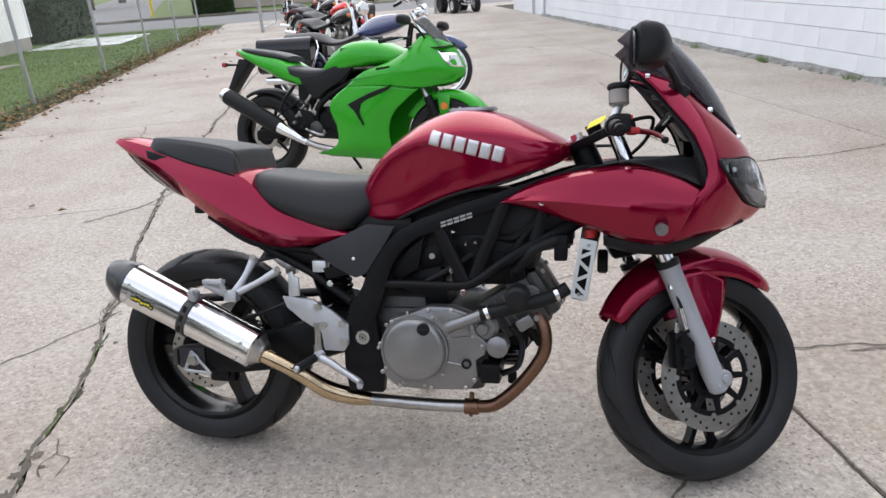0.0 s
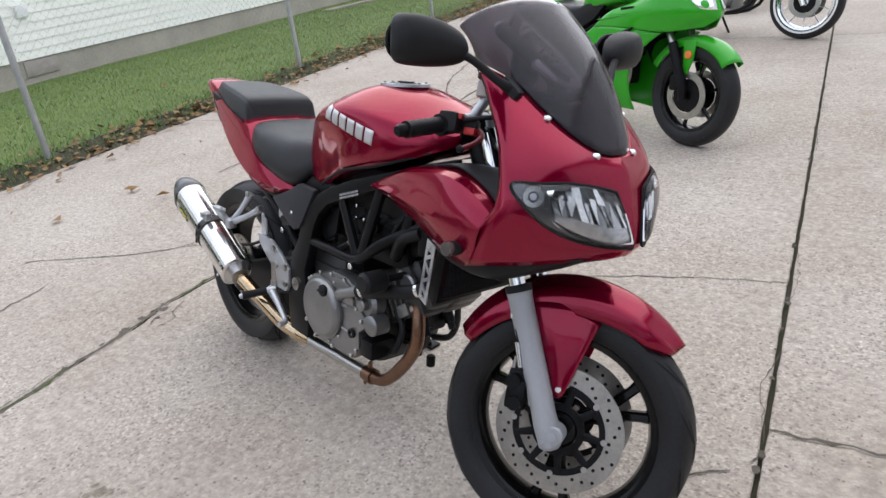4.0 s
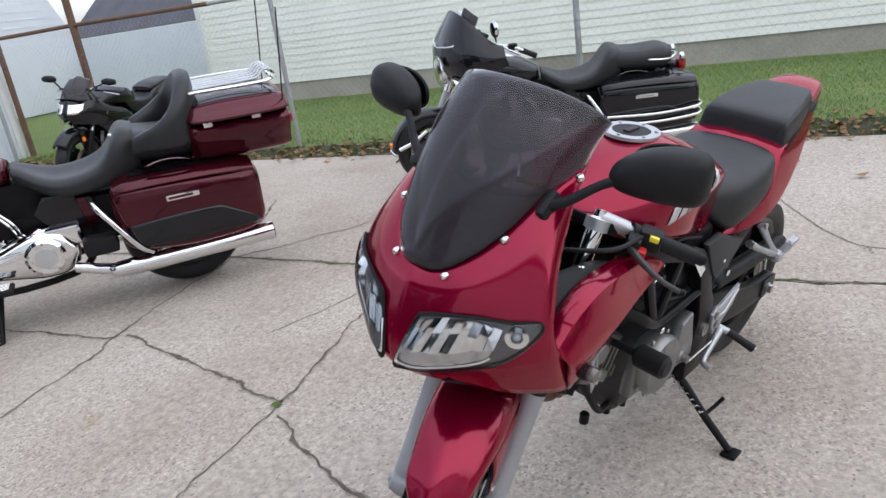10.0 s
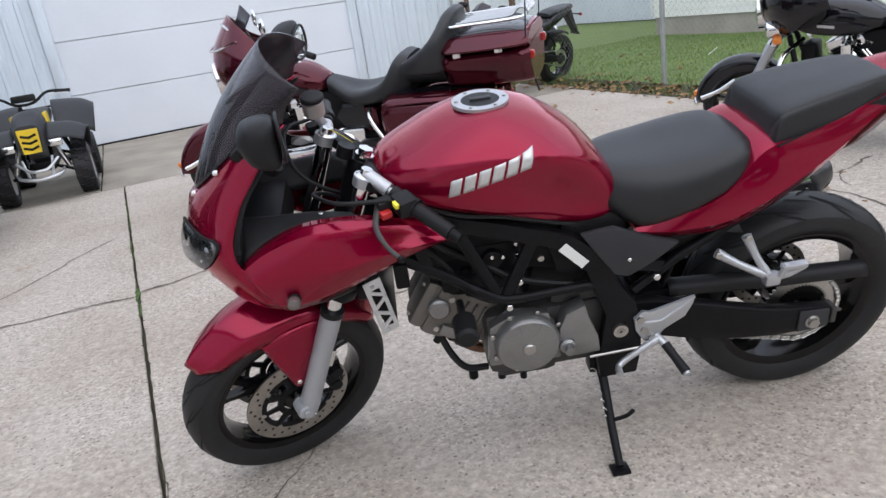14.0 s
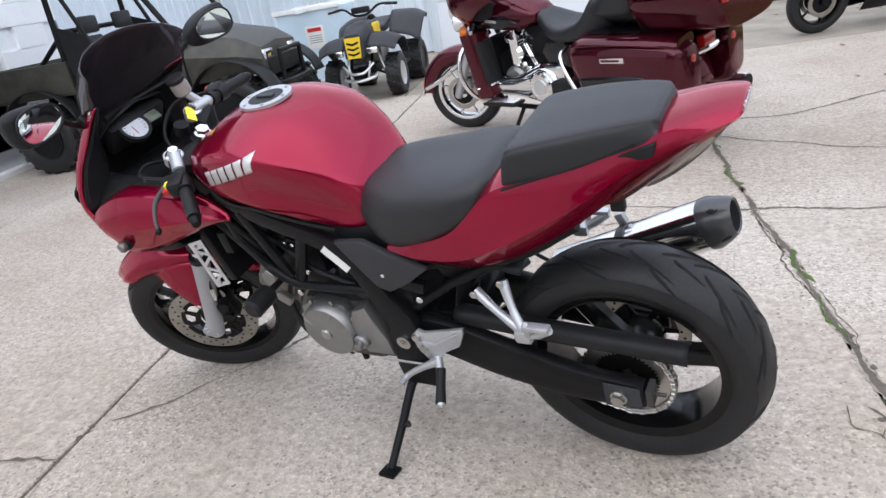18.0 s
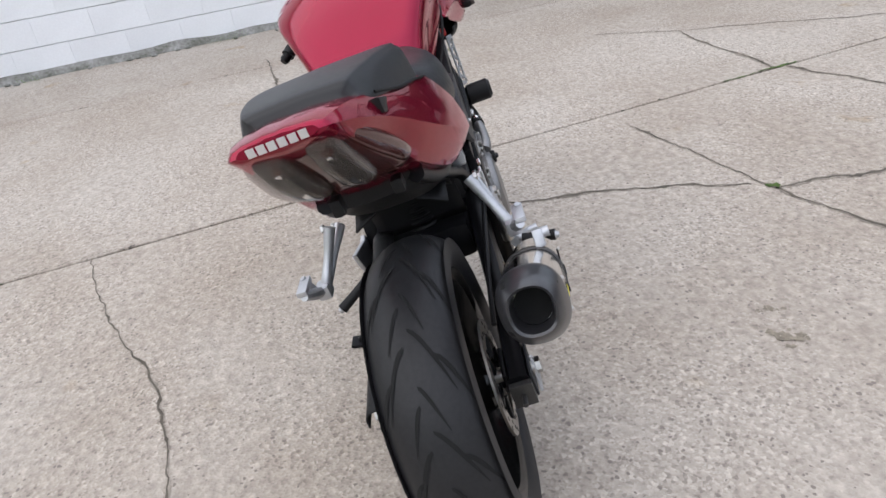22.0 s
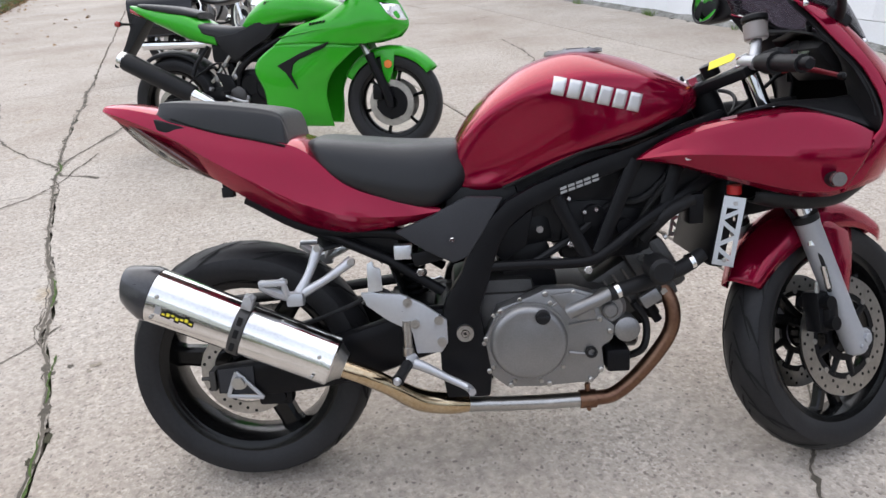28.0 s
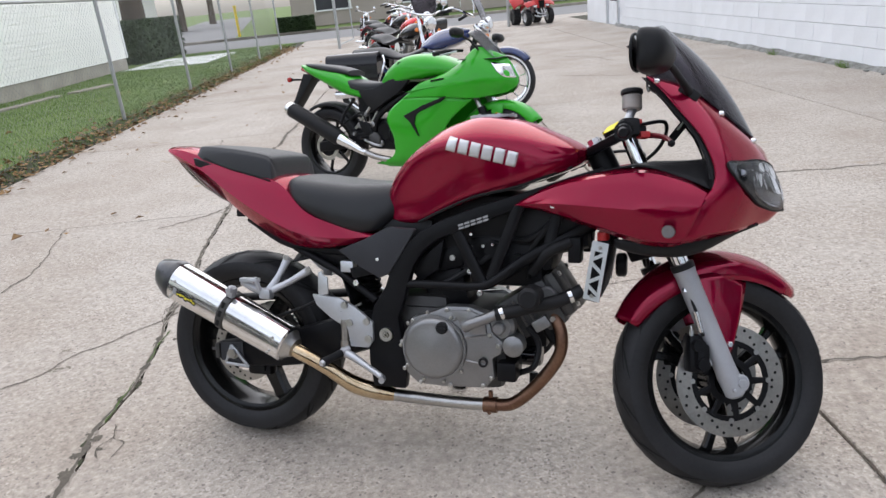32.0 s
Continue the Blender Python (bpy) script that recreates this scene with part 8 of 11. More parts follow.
part("dash_hood", loft([[(x - 0.055 + (0.055 if z < 1.0 else 0.0), y, z) for x, y, z in hood[0]], hood[1]], False, False), "black_plastic", dash, "black hood over the instruments", smooth=70, thick=0.004)
part("screen_bracket", tube([(1.33, -0.12, 1.06), (1.38, 0.0, 1.05), (1.33, 0.12, 1.06)], 0.007, 8, 16), "satin_black", bike)

# lettering
tank_tree = BVHTree.FromPolygons(tank_m[0], tank_m[1])


def tank_mark(s, centre, fall):
    """The maker's mark on the tank: six plain slanted silver blocks on its curved side."""
    pitch, high = 0.0325, 0.040
    for i in range(6):
        rows = []
        for j in range(5):
            row = []
            for k in range(5):
                u = (i - 2.5) * pitch + (j / 4 - 0.5) * pitch * 0.80 + (k / 4 - 0.5) * 0.010
                x, z = centre[0] - s * u, centre[1] + (k / 4 - 0.5) * high + (s * u) * fall
                hit = tank_tree.ray_cast(Vector((x, s * 1.0, z)), Vector((0, -s, 0)))[0]
                row.append((x, (hit.y if hit else s * 0.18) + s * 0.0024, z))
            rows.append(row)
        part("mark_block", loft(rows, False, False), "silver_letter", tank, smooth=180, thick=-0.0008)


for s in (-1, 1):
    tank_mark(s, (0.853, 0.936), 0.262)
for i in range(6):
    part("tail_mark", box(0.002, 0.0105, 0.011, (-0.2762 + 0.0004 * abs(i - 2.5), 0.034 - 0.0136 * i, 0.9625)), "silver_letter", tl, smooth=0)
# unreadable small print: plain bars of the same size
for s in (-1, 1):
    bars = [plate([(0.82 + 0.02 * i, 0.775 + 0.004 * i + 0.011 * r), (0.836 + 0.02 * i, 0.778 + 0.004 * i + 0.011 * r), (0.836 + 0.02 * i, 0.785 + 0.004 * i + 0.011 * r), (0.82 + 0.02 * i, 0.782 + 0.004 * i + 0.011 * r)], s * 0.1795, s * 0.1812) for i in range(5) for r in range(2)]
    if s < 0:
        part("frame_label", xf(join(*bars), Matrix.Translation((0.818, -0.1680, 0.742)) @ Matrix.Rotation(radians(-8), 4, "Y") @ Matrix.Diagonal((0.92, 1.0, 0.80, 1.0)) @ Matrix.Translation((-0.868, 0.1802, -0.793))), "label_grey", bike, "faded white lettering on the frame", smooth=0)
part("warning_label", xf(box(0.085, 0.001, 0.026, (0, 0, 0)), Matrix.Translation((0.665, 0.1665, 0.665)) @ Matrix.Rotation(radians(-48), 4, "Y") @ Matrix.Rotation(radians(180), 4, "X")), "label_white", bike, "white warning label")
badge = part("can_badge", xf(join(*[box(0.0012, 0.013 + 0.005 * (i % 2), 0.0115, (0.0545, -0.012 + 0.002 * (i % 3), clen - 0.055 - 0.0105 * i)) for i in range(7)]), cm), "groove", can, "yellow and black maker's badge", smooth=0)
part("badge_bars", xf(join(*[box(0.0012, 0.004 + 0.003 * (i % 2), 0.0075, (0.0553, -0.012 + 0.002 * (i % 3), clen - 0.055 - 0.0105 * i)) for i in range(7)]), cm), "yellow_tag", badge, smooth=0)
part("badge_block", xf(box(0.0014, 0.018, 0.012, (0.0545, -0.008, clen - 0.040)), cm), "label_grey", can)

# ---- the other machines ----
def kit_wheel(parent, x, z, R, w, rim_r, spokes, rim_mat="rim_black", disc=0.0, thin=0.008, label="", rake=None, white=False):
    turn = rake if rake is not None else Matrix.Identity(4)
    wh = part("wheel", xf(at(rim_mesh(rim_r, w), x, 0, z), turn), rim_mat, parent, label)
    part("tyre", xf(at(tyre_mesh(R, w, rim_r, 48), x, 0, z), turn), "tyre", wh)
    part("hub", xf(at(cyl(0.045, w * 1.1, 18, bevel=0.006), x, 0, z), turn), rim_mat, wh)
    for i in range(spokes):
        part("spoke", xf(at(spoke_mesh(0.035, rim_r - 0.03, thin, thin * 0.8, thin, 2 * math.pi * i / spokes + 0.3), x, 0, z), turn), rim_mat, wh)
    if disc:
        for s in (-1, 1):
            part("brake_disc", xf(at(ring(disc * 0.72, disc, 0.005, 40, "y", (0, s * (w * 0.5 + 0.012), 0)), x, 0, z), turn), "disc_steel", wh)
            part("disc_carrier", xf(at(ring(0.035, disc * 0.69, 0.003, 24, "y", (0, s * (w * 0.5 + 0.010), 0)), x, 0, z), turn), "satin_black", wh)
    if white:
        part("whitewall", xf(at(ring(rim_r + 0.012, rim_r + 0.03, w * 1.01, 48), x, 0, z), turn), "white_paint", wh)
    return wh


def arc_fender(cx, cz, r, a0, a1, hw, drop, n=11):
    rows = []
    for f in range(n):
        a = radians(a0 + (a1 - a0) * f / (n - 1))
        sec = [(-hw, -drop), (-hw, -drop * 0.4), (-hw * 0.75, 0), (0, 0.012), (hw * 0.75, 0), (hw, -drop * 0.4), (hw, -drop)]
        rows.append([(cx + (r + d) * math.cos(a), y, cz + (r + d) * math.sin(a)) for y, d in sec])
    return fair(rows, 26, 18, False, False)


def sport_bike(m, paint, label, vents, group="", lettered=True):
    b = thing("motorcycle", label, "motorcycle", m, group)
    kit_wheel(b, 0, 0.30, 0.30, 0.14, 0.21, 6, "rim_black", 0.10, 0.011)
    kit_wheel(b, 1.41, 0.295, 0.295, 0.115, 0.21, 6, "rim_black", 0.135, 0.011)
    for s in (-1, 1):
        leg = part("fork_leg", tube([(1.405, s * 0.095, 0.27), (1.40, s * 0.095, 0.33), (1.29, s * 0.095, 0.58)], [0.022, 0.028, 0.027], 12), "satin_black", b)
        part("stanchion", tube([(1.29, s * 0.095, 0.57), (1.15, s * 0.095, 0.90)], 0.019, 10), "steel", leg)
        part("brake_caliper", box(0.06, 0.045, 0.09, (1.33, s * 0.075, 0.36), 0.012), "satin_black", b)
    ff = part("front_fender", arc_fender(1.41, 0.295, 0.325, 38, 150, 0.07, 0.05), paint, b, thick=0.003, smooth=60)
    for s in (-1, 1):
        part("fender_side", plate([(1.35, 0.60), (1.44, 0.60), (1.43, 0.50), (1.40, 0.41), (1.375, 0.42), (1.36, 0.50)], *sorted((s * 0.066, s * 0.076)), 0.003), paint, ff)
        part("side_reflector", cyl(0.024, 0.012, 18, "y", (1.40, s * 0.082, 0.52), bevel=0.003), "amber_lens", ff, "round amber reflector")
    tk = part("fuel_tank", fix(fair([sym(r) for r in (
        [(0.52, 0.05, 0.76), (0.52, 0.09, 0.77), (0.52, 0.09, 0.80), (0.52, 0, 0.815)],
        [(0.60, 0.10, 0.76), (0.60, 0.14, 0.79), (0.60, 0.13, 0.88), (0.60, 0, 0.915)],
        [(0.72, 0.13, 0.78), (0.72, 0.18, 0.83), (0.72, 0.16, 0.95), (0.72, 0, 0.985)],
        [(0.86, 0.13, 0.80), (0.86, 0.185, 0.86), (0.86, 0.155, 0.965), (0.86, 0, 1.0)],
        [(0.99, 0.11, 0.82), (0.99, 0.15, 0.87), (0.99, 0.12, 0.945), (0.99, 0, 0.975)],
        [(1.10, 0.10, 0.80), (1.10, 0.14, 0.85), (1.10, 0.11, 0.91), (1.10, 0, 0.93)],
        [(1.20, 0.09, 0.79), (1.20, 0.13, 0.83), (1.20, 0.09, 0.87), (1.20, 0, 0.885)])], 28, 30)), paint, b, smooth=70)
    part("tank_cap", cyl(0.045, 0.012, 24, "z", (0.84, 0, 1.0)), "alu_frame", tk)
    part("rider_seat", fix(fair([sym(r) for r in (
        [(0.58, 0.06, 0.74), (0.58, 0.09, 0.75), (0.58, 0.08, 0.79), (0.58, 0, 0.80)],
        [(0.46, 0.12, 0.70), (0.46, 0.15, 0.73), (0.46, 0.13, 0.78), (0.46, 0, 0.79)],
        [(0.30, 0.12, 0.73), (0.30, 0.15, 0.76), (0.30, 0.13, 0.80), (0.30, 0, 0.81)],
        [(0.21, 0.09, 0.77), (0.21, 0.12, 0.79), (0.21, 0.11, 0.83), (0.21, 0, 0.84)])], 20, 26)), "vinyl", b, "black rider seat", smooth=70)
    part("passenger_seat", fix(fair([sym(r) for r in (
        [(0.24, 0.07, 0.85), (0.24, 0.10, 0.86), (0.24, 0.09, 0.885), (0.24, 0, 0.895)],
        [(0.10, 0.09, 0.88), (0.10, 0.12, 0.89), (0.10, 0.105, 0.925), (0.10, 0, 0.935)],
        [(-0.10, 0.07, 0.92), (-0.10, 0.095, 0.93), (-0.10, 0.085, 0.955), (-0.10, 0, 0.962)],
        [(-0.18, 0.04, 0.945), (-0.18, 0.06, 0.95), (-0.18, 0.055, 0.962), (-0.18, 0, 0.968)])], 20, 26)), "vinyl", b, "black passenger seat", smooth=70)
    tl2 = part("tail_cowl", fix(fair([sym(r) for r in (
        [(0.36, 0.10, 0.66), (0.36, 0.14, 0.68), (0.36, 0.13, 0.74), (0.36, 0, 0.75)],
        [(0.18, 0.08, 0.70), (0.18, 0.14, 0.76), (0.18, 0.12, 0.86), (0.18, 0, 0.865)],
        [(0.0, 0.06, 0.79), (0.0, 0.12, 0.83), (0.0, 0.10, 0.905), (0.0, 0, 0.91)],
        [(-0.16, 0.04, 0.88), (-0.16, 0.085, 0.90), (-0.16, 0.075, 0.94), (-0.16, 0, 0.945)],
        [(-0.24, 0.02, 0.94), (-0.24, 0.04, 0.945), (-0.24, 0.04, 0.955), (-0.24, 0, 0.96)])], 24, 28)), paint, b, smooth=50)
    part("tail_light", fix(fair([sym(r) for r in ([(-0.235, 0.02, 0.905), (-0.235, 0.05, 0.91), (-0.235, 0.05, 0.935), (-0.235, 0, 0.94)], [(-0.14, 0.03, 0.86), (-0.14, 0.07, 0.87), (-0.14, 0.07, 0.89), (-0.14, 0, 0.895)])], 8, 14)), "red_lens", tl2)
    hang = part("plate_hanger", plate([(-0.12, 0.87), (-0.22, 0.88), (-0.30, 0.70), (-0.375, 0.56), (-0.36, 0.545), (-0.27, 0.66)], -0.05, 0.05, 0.004), "black_plastic", b, "long black number-plate hanger")
    part("hanger_foot", box(0.05, 0.12, 0.025, (-0.37, 0, 0.55), 0.006), "black_plastic", hang)
    for s in (-1, 1):
        part("turn_signal", tube([(-0.24, s * 0.05, 0.83), (-0.25, s * 0.13, 0.83), (-0.25, s * 0.16, 0.83)], [0.008, 0.010, 0.018], 10), "black_plastic", hang)
        part("signal_lens", at(lathe([(0.02, -0.012), (0.023, 0), (0.016, 0.014), (0, 0.02)], 12, "x"), -0.262, s * 0.155, 0.83), "red_lens", hang)
        up = [[(x, s * y, (z - 0.6) / 0.86 + 0.6 if z > 0.6 else z) for x, y, z in row] for row in (
            [(1.05, 0.150, 0.800), (1.17, 0.150, 0.860), (1.27, 0.115, 0.955), (1.37, 0.070, 0.930), (1.435, 0.0, 0.895)],
            [(1.00, 0.185, 0.775), (1.15, 0.192, 0.810), (1.29, 0.168, 0.862), (1.42, 0.095, 0.845), (1.48, 0.0, 0.830)],
            [(0.884, 0.212, 0.733), (1.10, 0.224, 0.745), (1.30, 0.192, 0.752), (1.45, 0.108, 0.745), (1.515, 0.0, 0.735)],
            [(0.763, 0.216, 0.645), (0.95, 0.228, 0.650), (1.12, 0.212, 0.645), (1.29, 0.165, 0.640), (1.46, 0.05, 0.672)])]
        nose = part("upper_fairing", fair(up, 24, 30, False, False), paint, b, smooth=50, thick=0.004)
        lo = [[(x, s * y, (z - 0.6) / 0.86 + 0.6 if z > 0.6 else z) for x, y, z in row] for row in (
            [(0.770, 0.212, 0.652), (0.92, 0.226, 0.652), (1.08, 0.217, 0.646), (1.262, 0.165, 0.632)],
            [(0.626, 0.205, 0.529), (0.80, 0.222, 0.520), (0.96, 0.222, 0.508), (1.105, 0.185, 0.498)],
            [(0.669, 0.195, 0.377), (0.80, 0.212, 0.375), (0.92, 0.205, 0.378), (1.044, 0.165, 0.383)],
            [(0.641, 0.165, 0.256), (0.74, 0.185, 0.25), (0.88, 0.178, 0.245), (1.045, 0.140, 0.262)],
            [(0.447, 0.100, 0.190), (0.60, 0.120, 0.180), (0.82, 0.120, 0.172), (1.05, 0.090, 0.165)])]
        side = part("side_fairing", fair(lo, 26, 24, False, False), paint, b, smooth=50, thick=0.004)
        part("vent", plate([(0.775, 0.530), (0.929, 0.600), (1.10, 0.665), (1.06, 0.625), (0.905, 0.560), (0.872, 0.535), (0.858, 0.481), (0.888, 0.395), (0.825, 0.490)], *sorted((s * 0.212, s * 0.240)), 0.003), vents, side, "black slash-shaped air vent")
        part("fairing_crease", tube([(0.80, s * 0.222, 0.70), (1.0, s * 0.232, 0.735), (1.2, s * 0.21, 0.76), (1.38, s * 0.13, 0.78)], 0.004, 6, 20), paint, nose)
        part("cover_panel", plate([(0.36, 0.72), (0.50, 0.74), (0.62, 0.80), (0.82, 0.84), (0.70, 0.70), (0.60, 0.64), (0.48, 0.56), (0.40, 0.64)], *sorted((s * 0.125, s * 0.165)), 0.008), "black_plastic", b, "black side panel")
        part("headlamp", fix(fair([[(1.470, s * 0.025, 0.890), (1.432, s * 0.09, 0.896), (1.378, s * 0.132, 0.908)], [(1.515, s * 0.03, 0.790), (1.464, s * 0.104, 0.796), (1.426, s * 0.136, 0.838)]], 6, 10, False, False)), "reflector", nose, "clear slanted headlamp", thick=0.008)
        part("position_lamp", join(cyl(0.022, 0.01, 16, "y", (1.17, s * 0.212, 0.762))), "reflector", nose)
        mir = part("mirror", fix(fair([[(1.23 + dx * q, s * yy, 1.11 + dz * q) for dx, dz in ((-0.02, -0.03), (0.02, -0.03), (0.035, 0.0), (0.02, 0.032), (-0.02, 0.035), (-0.03, 0))] for yy, q in ((0.24, 0.4), (0.27, 0.95), (0.33, 1.0), (0.37, 0.7), (0.38, 0.3))], 12, 18)), "black_plastic", b, smooth=70)
        part("mirror_stalk", tube([(1.29, s * 0.13, 1.0), (1.27, s * 0.2, 1.06), (1.24, s * 0.26, 1.09)], 0.008, 8), "black_plastic", mir)
        bar = part("handlebar", tube([(1.16, s * 0.10, 1.0), (1.13, s * 0.22, 0.995), (1.09, s * 0.30, 0.975)], 0.012, 10), "satin_black", b)
        part("grip", tube([(1.12, s * 0.24, 0.990), (1.075, s * 0.33, 0.968)], 0.017, 10), "black_plastic", bar)
        part("lever", tube([(1.17, s * 0.20, 0.99), (1.155, s * 0.27, 0.975), (1.12, s * 0.33, 0.958)], 0.006, 6), "alu_frame", bar)
        part("foot_peg", tube([(0.42, s * 0.14, 0.38), (0.42, s * 0.25, 0.38)], 0.012, 8), "black_plastic", b)
        part("frame_rail", tube([(1.05, s * 0.09, 0.84), (0.75, s * 0.14, 0.68), (0.50, s * 0.13, 0.52), (0.46, s * 0.12, 0.36)], 0.02, 10, 16), "satin_black", b)
        part("subframe", tube([(0.56, s * 0.12, 0.62), (0.25, s * 0.11, 0.70), (0.0, s * 0.08, 0.82)], 0.012, 8), "satin_black", b)
        part("hanger", tube([(0.30, s * 0.13, 0.66), (0.22, s * 0.15, 0.55), (0.20, s * 0.17, 0.48)], 0.012, 8), "satin_black", b)
        part("swing_arm", fix(fair([[(x, s * (0.10 + o), z) for o, z in ((-0.015, z0), (0.015, z0), (0.015, z1), (-0.015, z1))] for x, z0, z1 in ((0.48, 0.36, 0.44), (0.2, 0.30, 0.37), (-0.05, 0.27, 0.33))], 8, 12)), "satin_black", b)
    if lettered:
        for s in (-1, 1):
            part("maker_mark", join(*[plate([(0.70 + 0.024 * i, 0.915), (0.718 + 0.024 * i, 0.917), (0.722 + 0.024 * i, 0.937), (0.704 + 0.024 * i, 0.935)], *sorted((s * 0.162, s * 0.176))) for i in range(6)]), "green_dark", tk, "small dark maker's mark", smooth=0)
            part("model_mark", join(*[plate([(0.985 + 0.020 * i, 0.772 + 0.003 * i), (0.998 + 0.020 * i, 0.774 + 0.003 * i), (1.003 + 0.020 * i, 0.789 + 0.003 * i), (0.990 + 0.020 * i, 0.787 + 0.003 * i)], *sorted((s * 0.195, s * 0.2265))) for i in range(5)]), "groove", b, "small black slanted model mark", smooth=0)
    ws = [[(1.445 - 0.02 * abs(y), y * 0.05, 0.905 + 0.01 * abs(y)) for y in (-2, -1, 0, 1, 2)], [(1.36 - 0.02 * abs(y), y * 0.06, 1.03 - 0.006 * abs(y)) for y in (-2, -1, 0, 1, 2)], [(1.235 - 0.015 * abs(y), y * 0.055, 1.165 - 0.02 * abs(y)) for y in (-2, -1, 0, 1, 2)]]
    part("windscreen", fair(ws, 12, 18, False, False), "clear_lens" if lettered else "tint_screen", b, "low windscreen", thick=0.003, smooth=70)
    part("instruments", box(0.06, 0.2, 0.08, (1.24, 0, 1.0), 0.02), "black_plastic", b)
    part("inner_fairing", fair([[(1.42, -0.13, 0.93), (1.45, 0, 0.95), (1.42, 0.13, 0.93)], [(1.16, -0.17, 0.93), (1.18, 0, 0.95), (1.16, 0.17, 0.93)]], 6, 10, False, False), "black_plastic", b, thick=0.004)
    eng2 = part("engine", join(box(0.34, 0.26, 0.22, (0.70, 0, 0.40), 0.03), box(0.18, 0.24, 0.24, (0.82, 0, 0.58), 0.03)), "satin_black", b)
    part("engine_cover", cyl(0.08, 0.3, 24, "y", (0.66, 0, 0.40), bevel=0.02), "satin_black", eng2)
    part("crankcase", join(box(0.24, 0.22, 0.22, (0.55, 0, 0.40), 0.03), cyl(0.07, 0.27, 22, "y", (0.55, 0, 0.42), bevel=0.015)), "satin_black", eng2)
    part("air_box", box(0.34, 0.17, 0.16, (0.46, 0, 0.63), 0.03), "black_plastic", b)
    part("gearbox_cover", lathe([(0.055, -0.13), (0.055, -0.152), (0.045, -0.16), (0, -0.162)], 22, "y", (0.47, 0, 0.36)), "cast_dark", eng2)
    part("heel_plate", plate([(0.34, 0.50), (0.44, 0.48), (0.48, 0.38), (0.42, 0.34), (0.38, 0.42)], -0.158, -0.150, 0.002), "satin_black", b)
    part("brake_hose", tube([(0.42, -0.15, 0.46), (0.36, -0.14, 0.55), (0.24, -0.13, 0.50), (0.08, -0.12, 0.40)], 0.006, 6, 18), "black_plastic", b)
    for x, z, r in ((0.34, 0.46, 0.020), (0.40, 0.54, 0.016), (0.29, 0.40, 0.014), (0.46, 0.47, 0.024), (0.52, 0.34, 0.020)):
        part("engine_bolt", lathe([(r, -0.12), (r, -0.140), (r * 0.6, -0.148), (0, -0.149)], 14, "y", (x, 0, z)), "cast_alu", eng2)
    part("brake_pedal", tube([(0.40, -0.165, 0.36), (0.50, -0.18, 0.33), (0.56, -0.20, 0.325)], 0.008, 8, 10), "fork_silver", b)
    part("linkage", join(tube([(0.44, -0.13, 0.60), (0.36, -0.135, 0.50), (0.30, -0.13, 0.44)], 0.010, 8, 8), tube([(0.50, -0.14, 0.56), (0.42, -0.145, 0.44)], 0.007, 6)), "steel", b)
    part("belly_pan", box(0.34, 0.14, 0.05, (0.68, 0, 0.19), 0.02), paint, b)
    part("header_pipe", tube([(0.92, -0.05, 0.5), (0.93, -0.06, 0.32), (0.80, -0.08, 0.20), (0.50, -0.13, 0.235), (0.36, -0.17, 0.29)], 0.022, 10, 24), "steel", b)
    part("pipe_flare", tube([(0.40, -0.165, 0.27), (0.29, -0.19, 0.33), (0.20, -0.20, 0.375)], [0.024, 0.035, 0.046], 14), "polished", b, "polished tapered pipe before the silencer")
    sil = part("silencer", tube([(0.21, -0.20, 0.37), (0.19, -0.20, 0.38), (-0.19, -0.22, 0.575), (-0.21, -0.22, 0.585)], [0.050, 0.058, 0.058, 0.054], 22), "black_plastic", b, "matt black round silencer")
    part("silencer_cap", tube([(-0.20, -0.22, 0.58), (-0.235, -0.222, 0.597)], [0.056, 0.050], 20), "polished", sil)
    part("sprocket", at(sprocket(0.10, 40, 0.006, 0.085), 0, 0, 0.30), "steel", b)
    part("drive_chain", tube([(0.0, 0.085, 0.40), (0.55, 0.085, 0.44), (0.58, 0.085, 0.41), (0.55, 0.085, 0.37), (0.0, 0.085, 0.20), (-0.1, 0.085, 0.30)], 0.008, 6, closed=True), "steel", b)
    part("side_stand", tube([(0.52, 0.10, 0.27), (0.56, 0.2, 0.13), (0.58, 0.27, 0.045)], [0.014, 0.012, 0.011], 8), "satin_black", b)
    part("shock", tube([(0.40, 0, 0.40), (0.36, 0, 0.62)], 0.035, 12), "satin_black", b)
    part("rear_inner_fender", arc_fender(0, 0.30, 0.33, 40, 120, 0.075, 0.03), "black_plastic", b, thick=0.003)
    for ob in b.children_recursive:  # a low machine: all above the wheels is set down
        for v in ob.data.vertices:
            if v.co.z > 0.6:
                v.co.z = 0.6 + (v.co.z - 0.6) * 0.86
    return b


def lean_pose(front, rear, lean, scale=1.0):
    """The pose of a leaning bike from where its wheels stand."""
    dx, dy = front[0] - rear[0], front[1] - rear[1]
    return pose(rear[0], rear[1], 0, 0, 0, math.degrees(math.atan2(dy, dx))) @ pose(0, 0, 0, -lean, 0, 0) @ Matrix.Scale(scale, 4)


sport_bike(lean_pose((0.08, 4.62), (-1.23, 5.20), 9, 1.02), "green_paint", "bright green fully faired sport motorcycle with black silencer", "groove")
sport_bike(lean_pose((-2.23, -4.66), (-3.65, -5.24), 9, 1.08), "black_paint", "dark grey-black sport motorcycle parked by the fence", "groove", lettered=False)


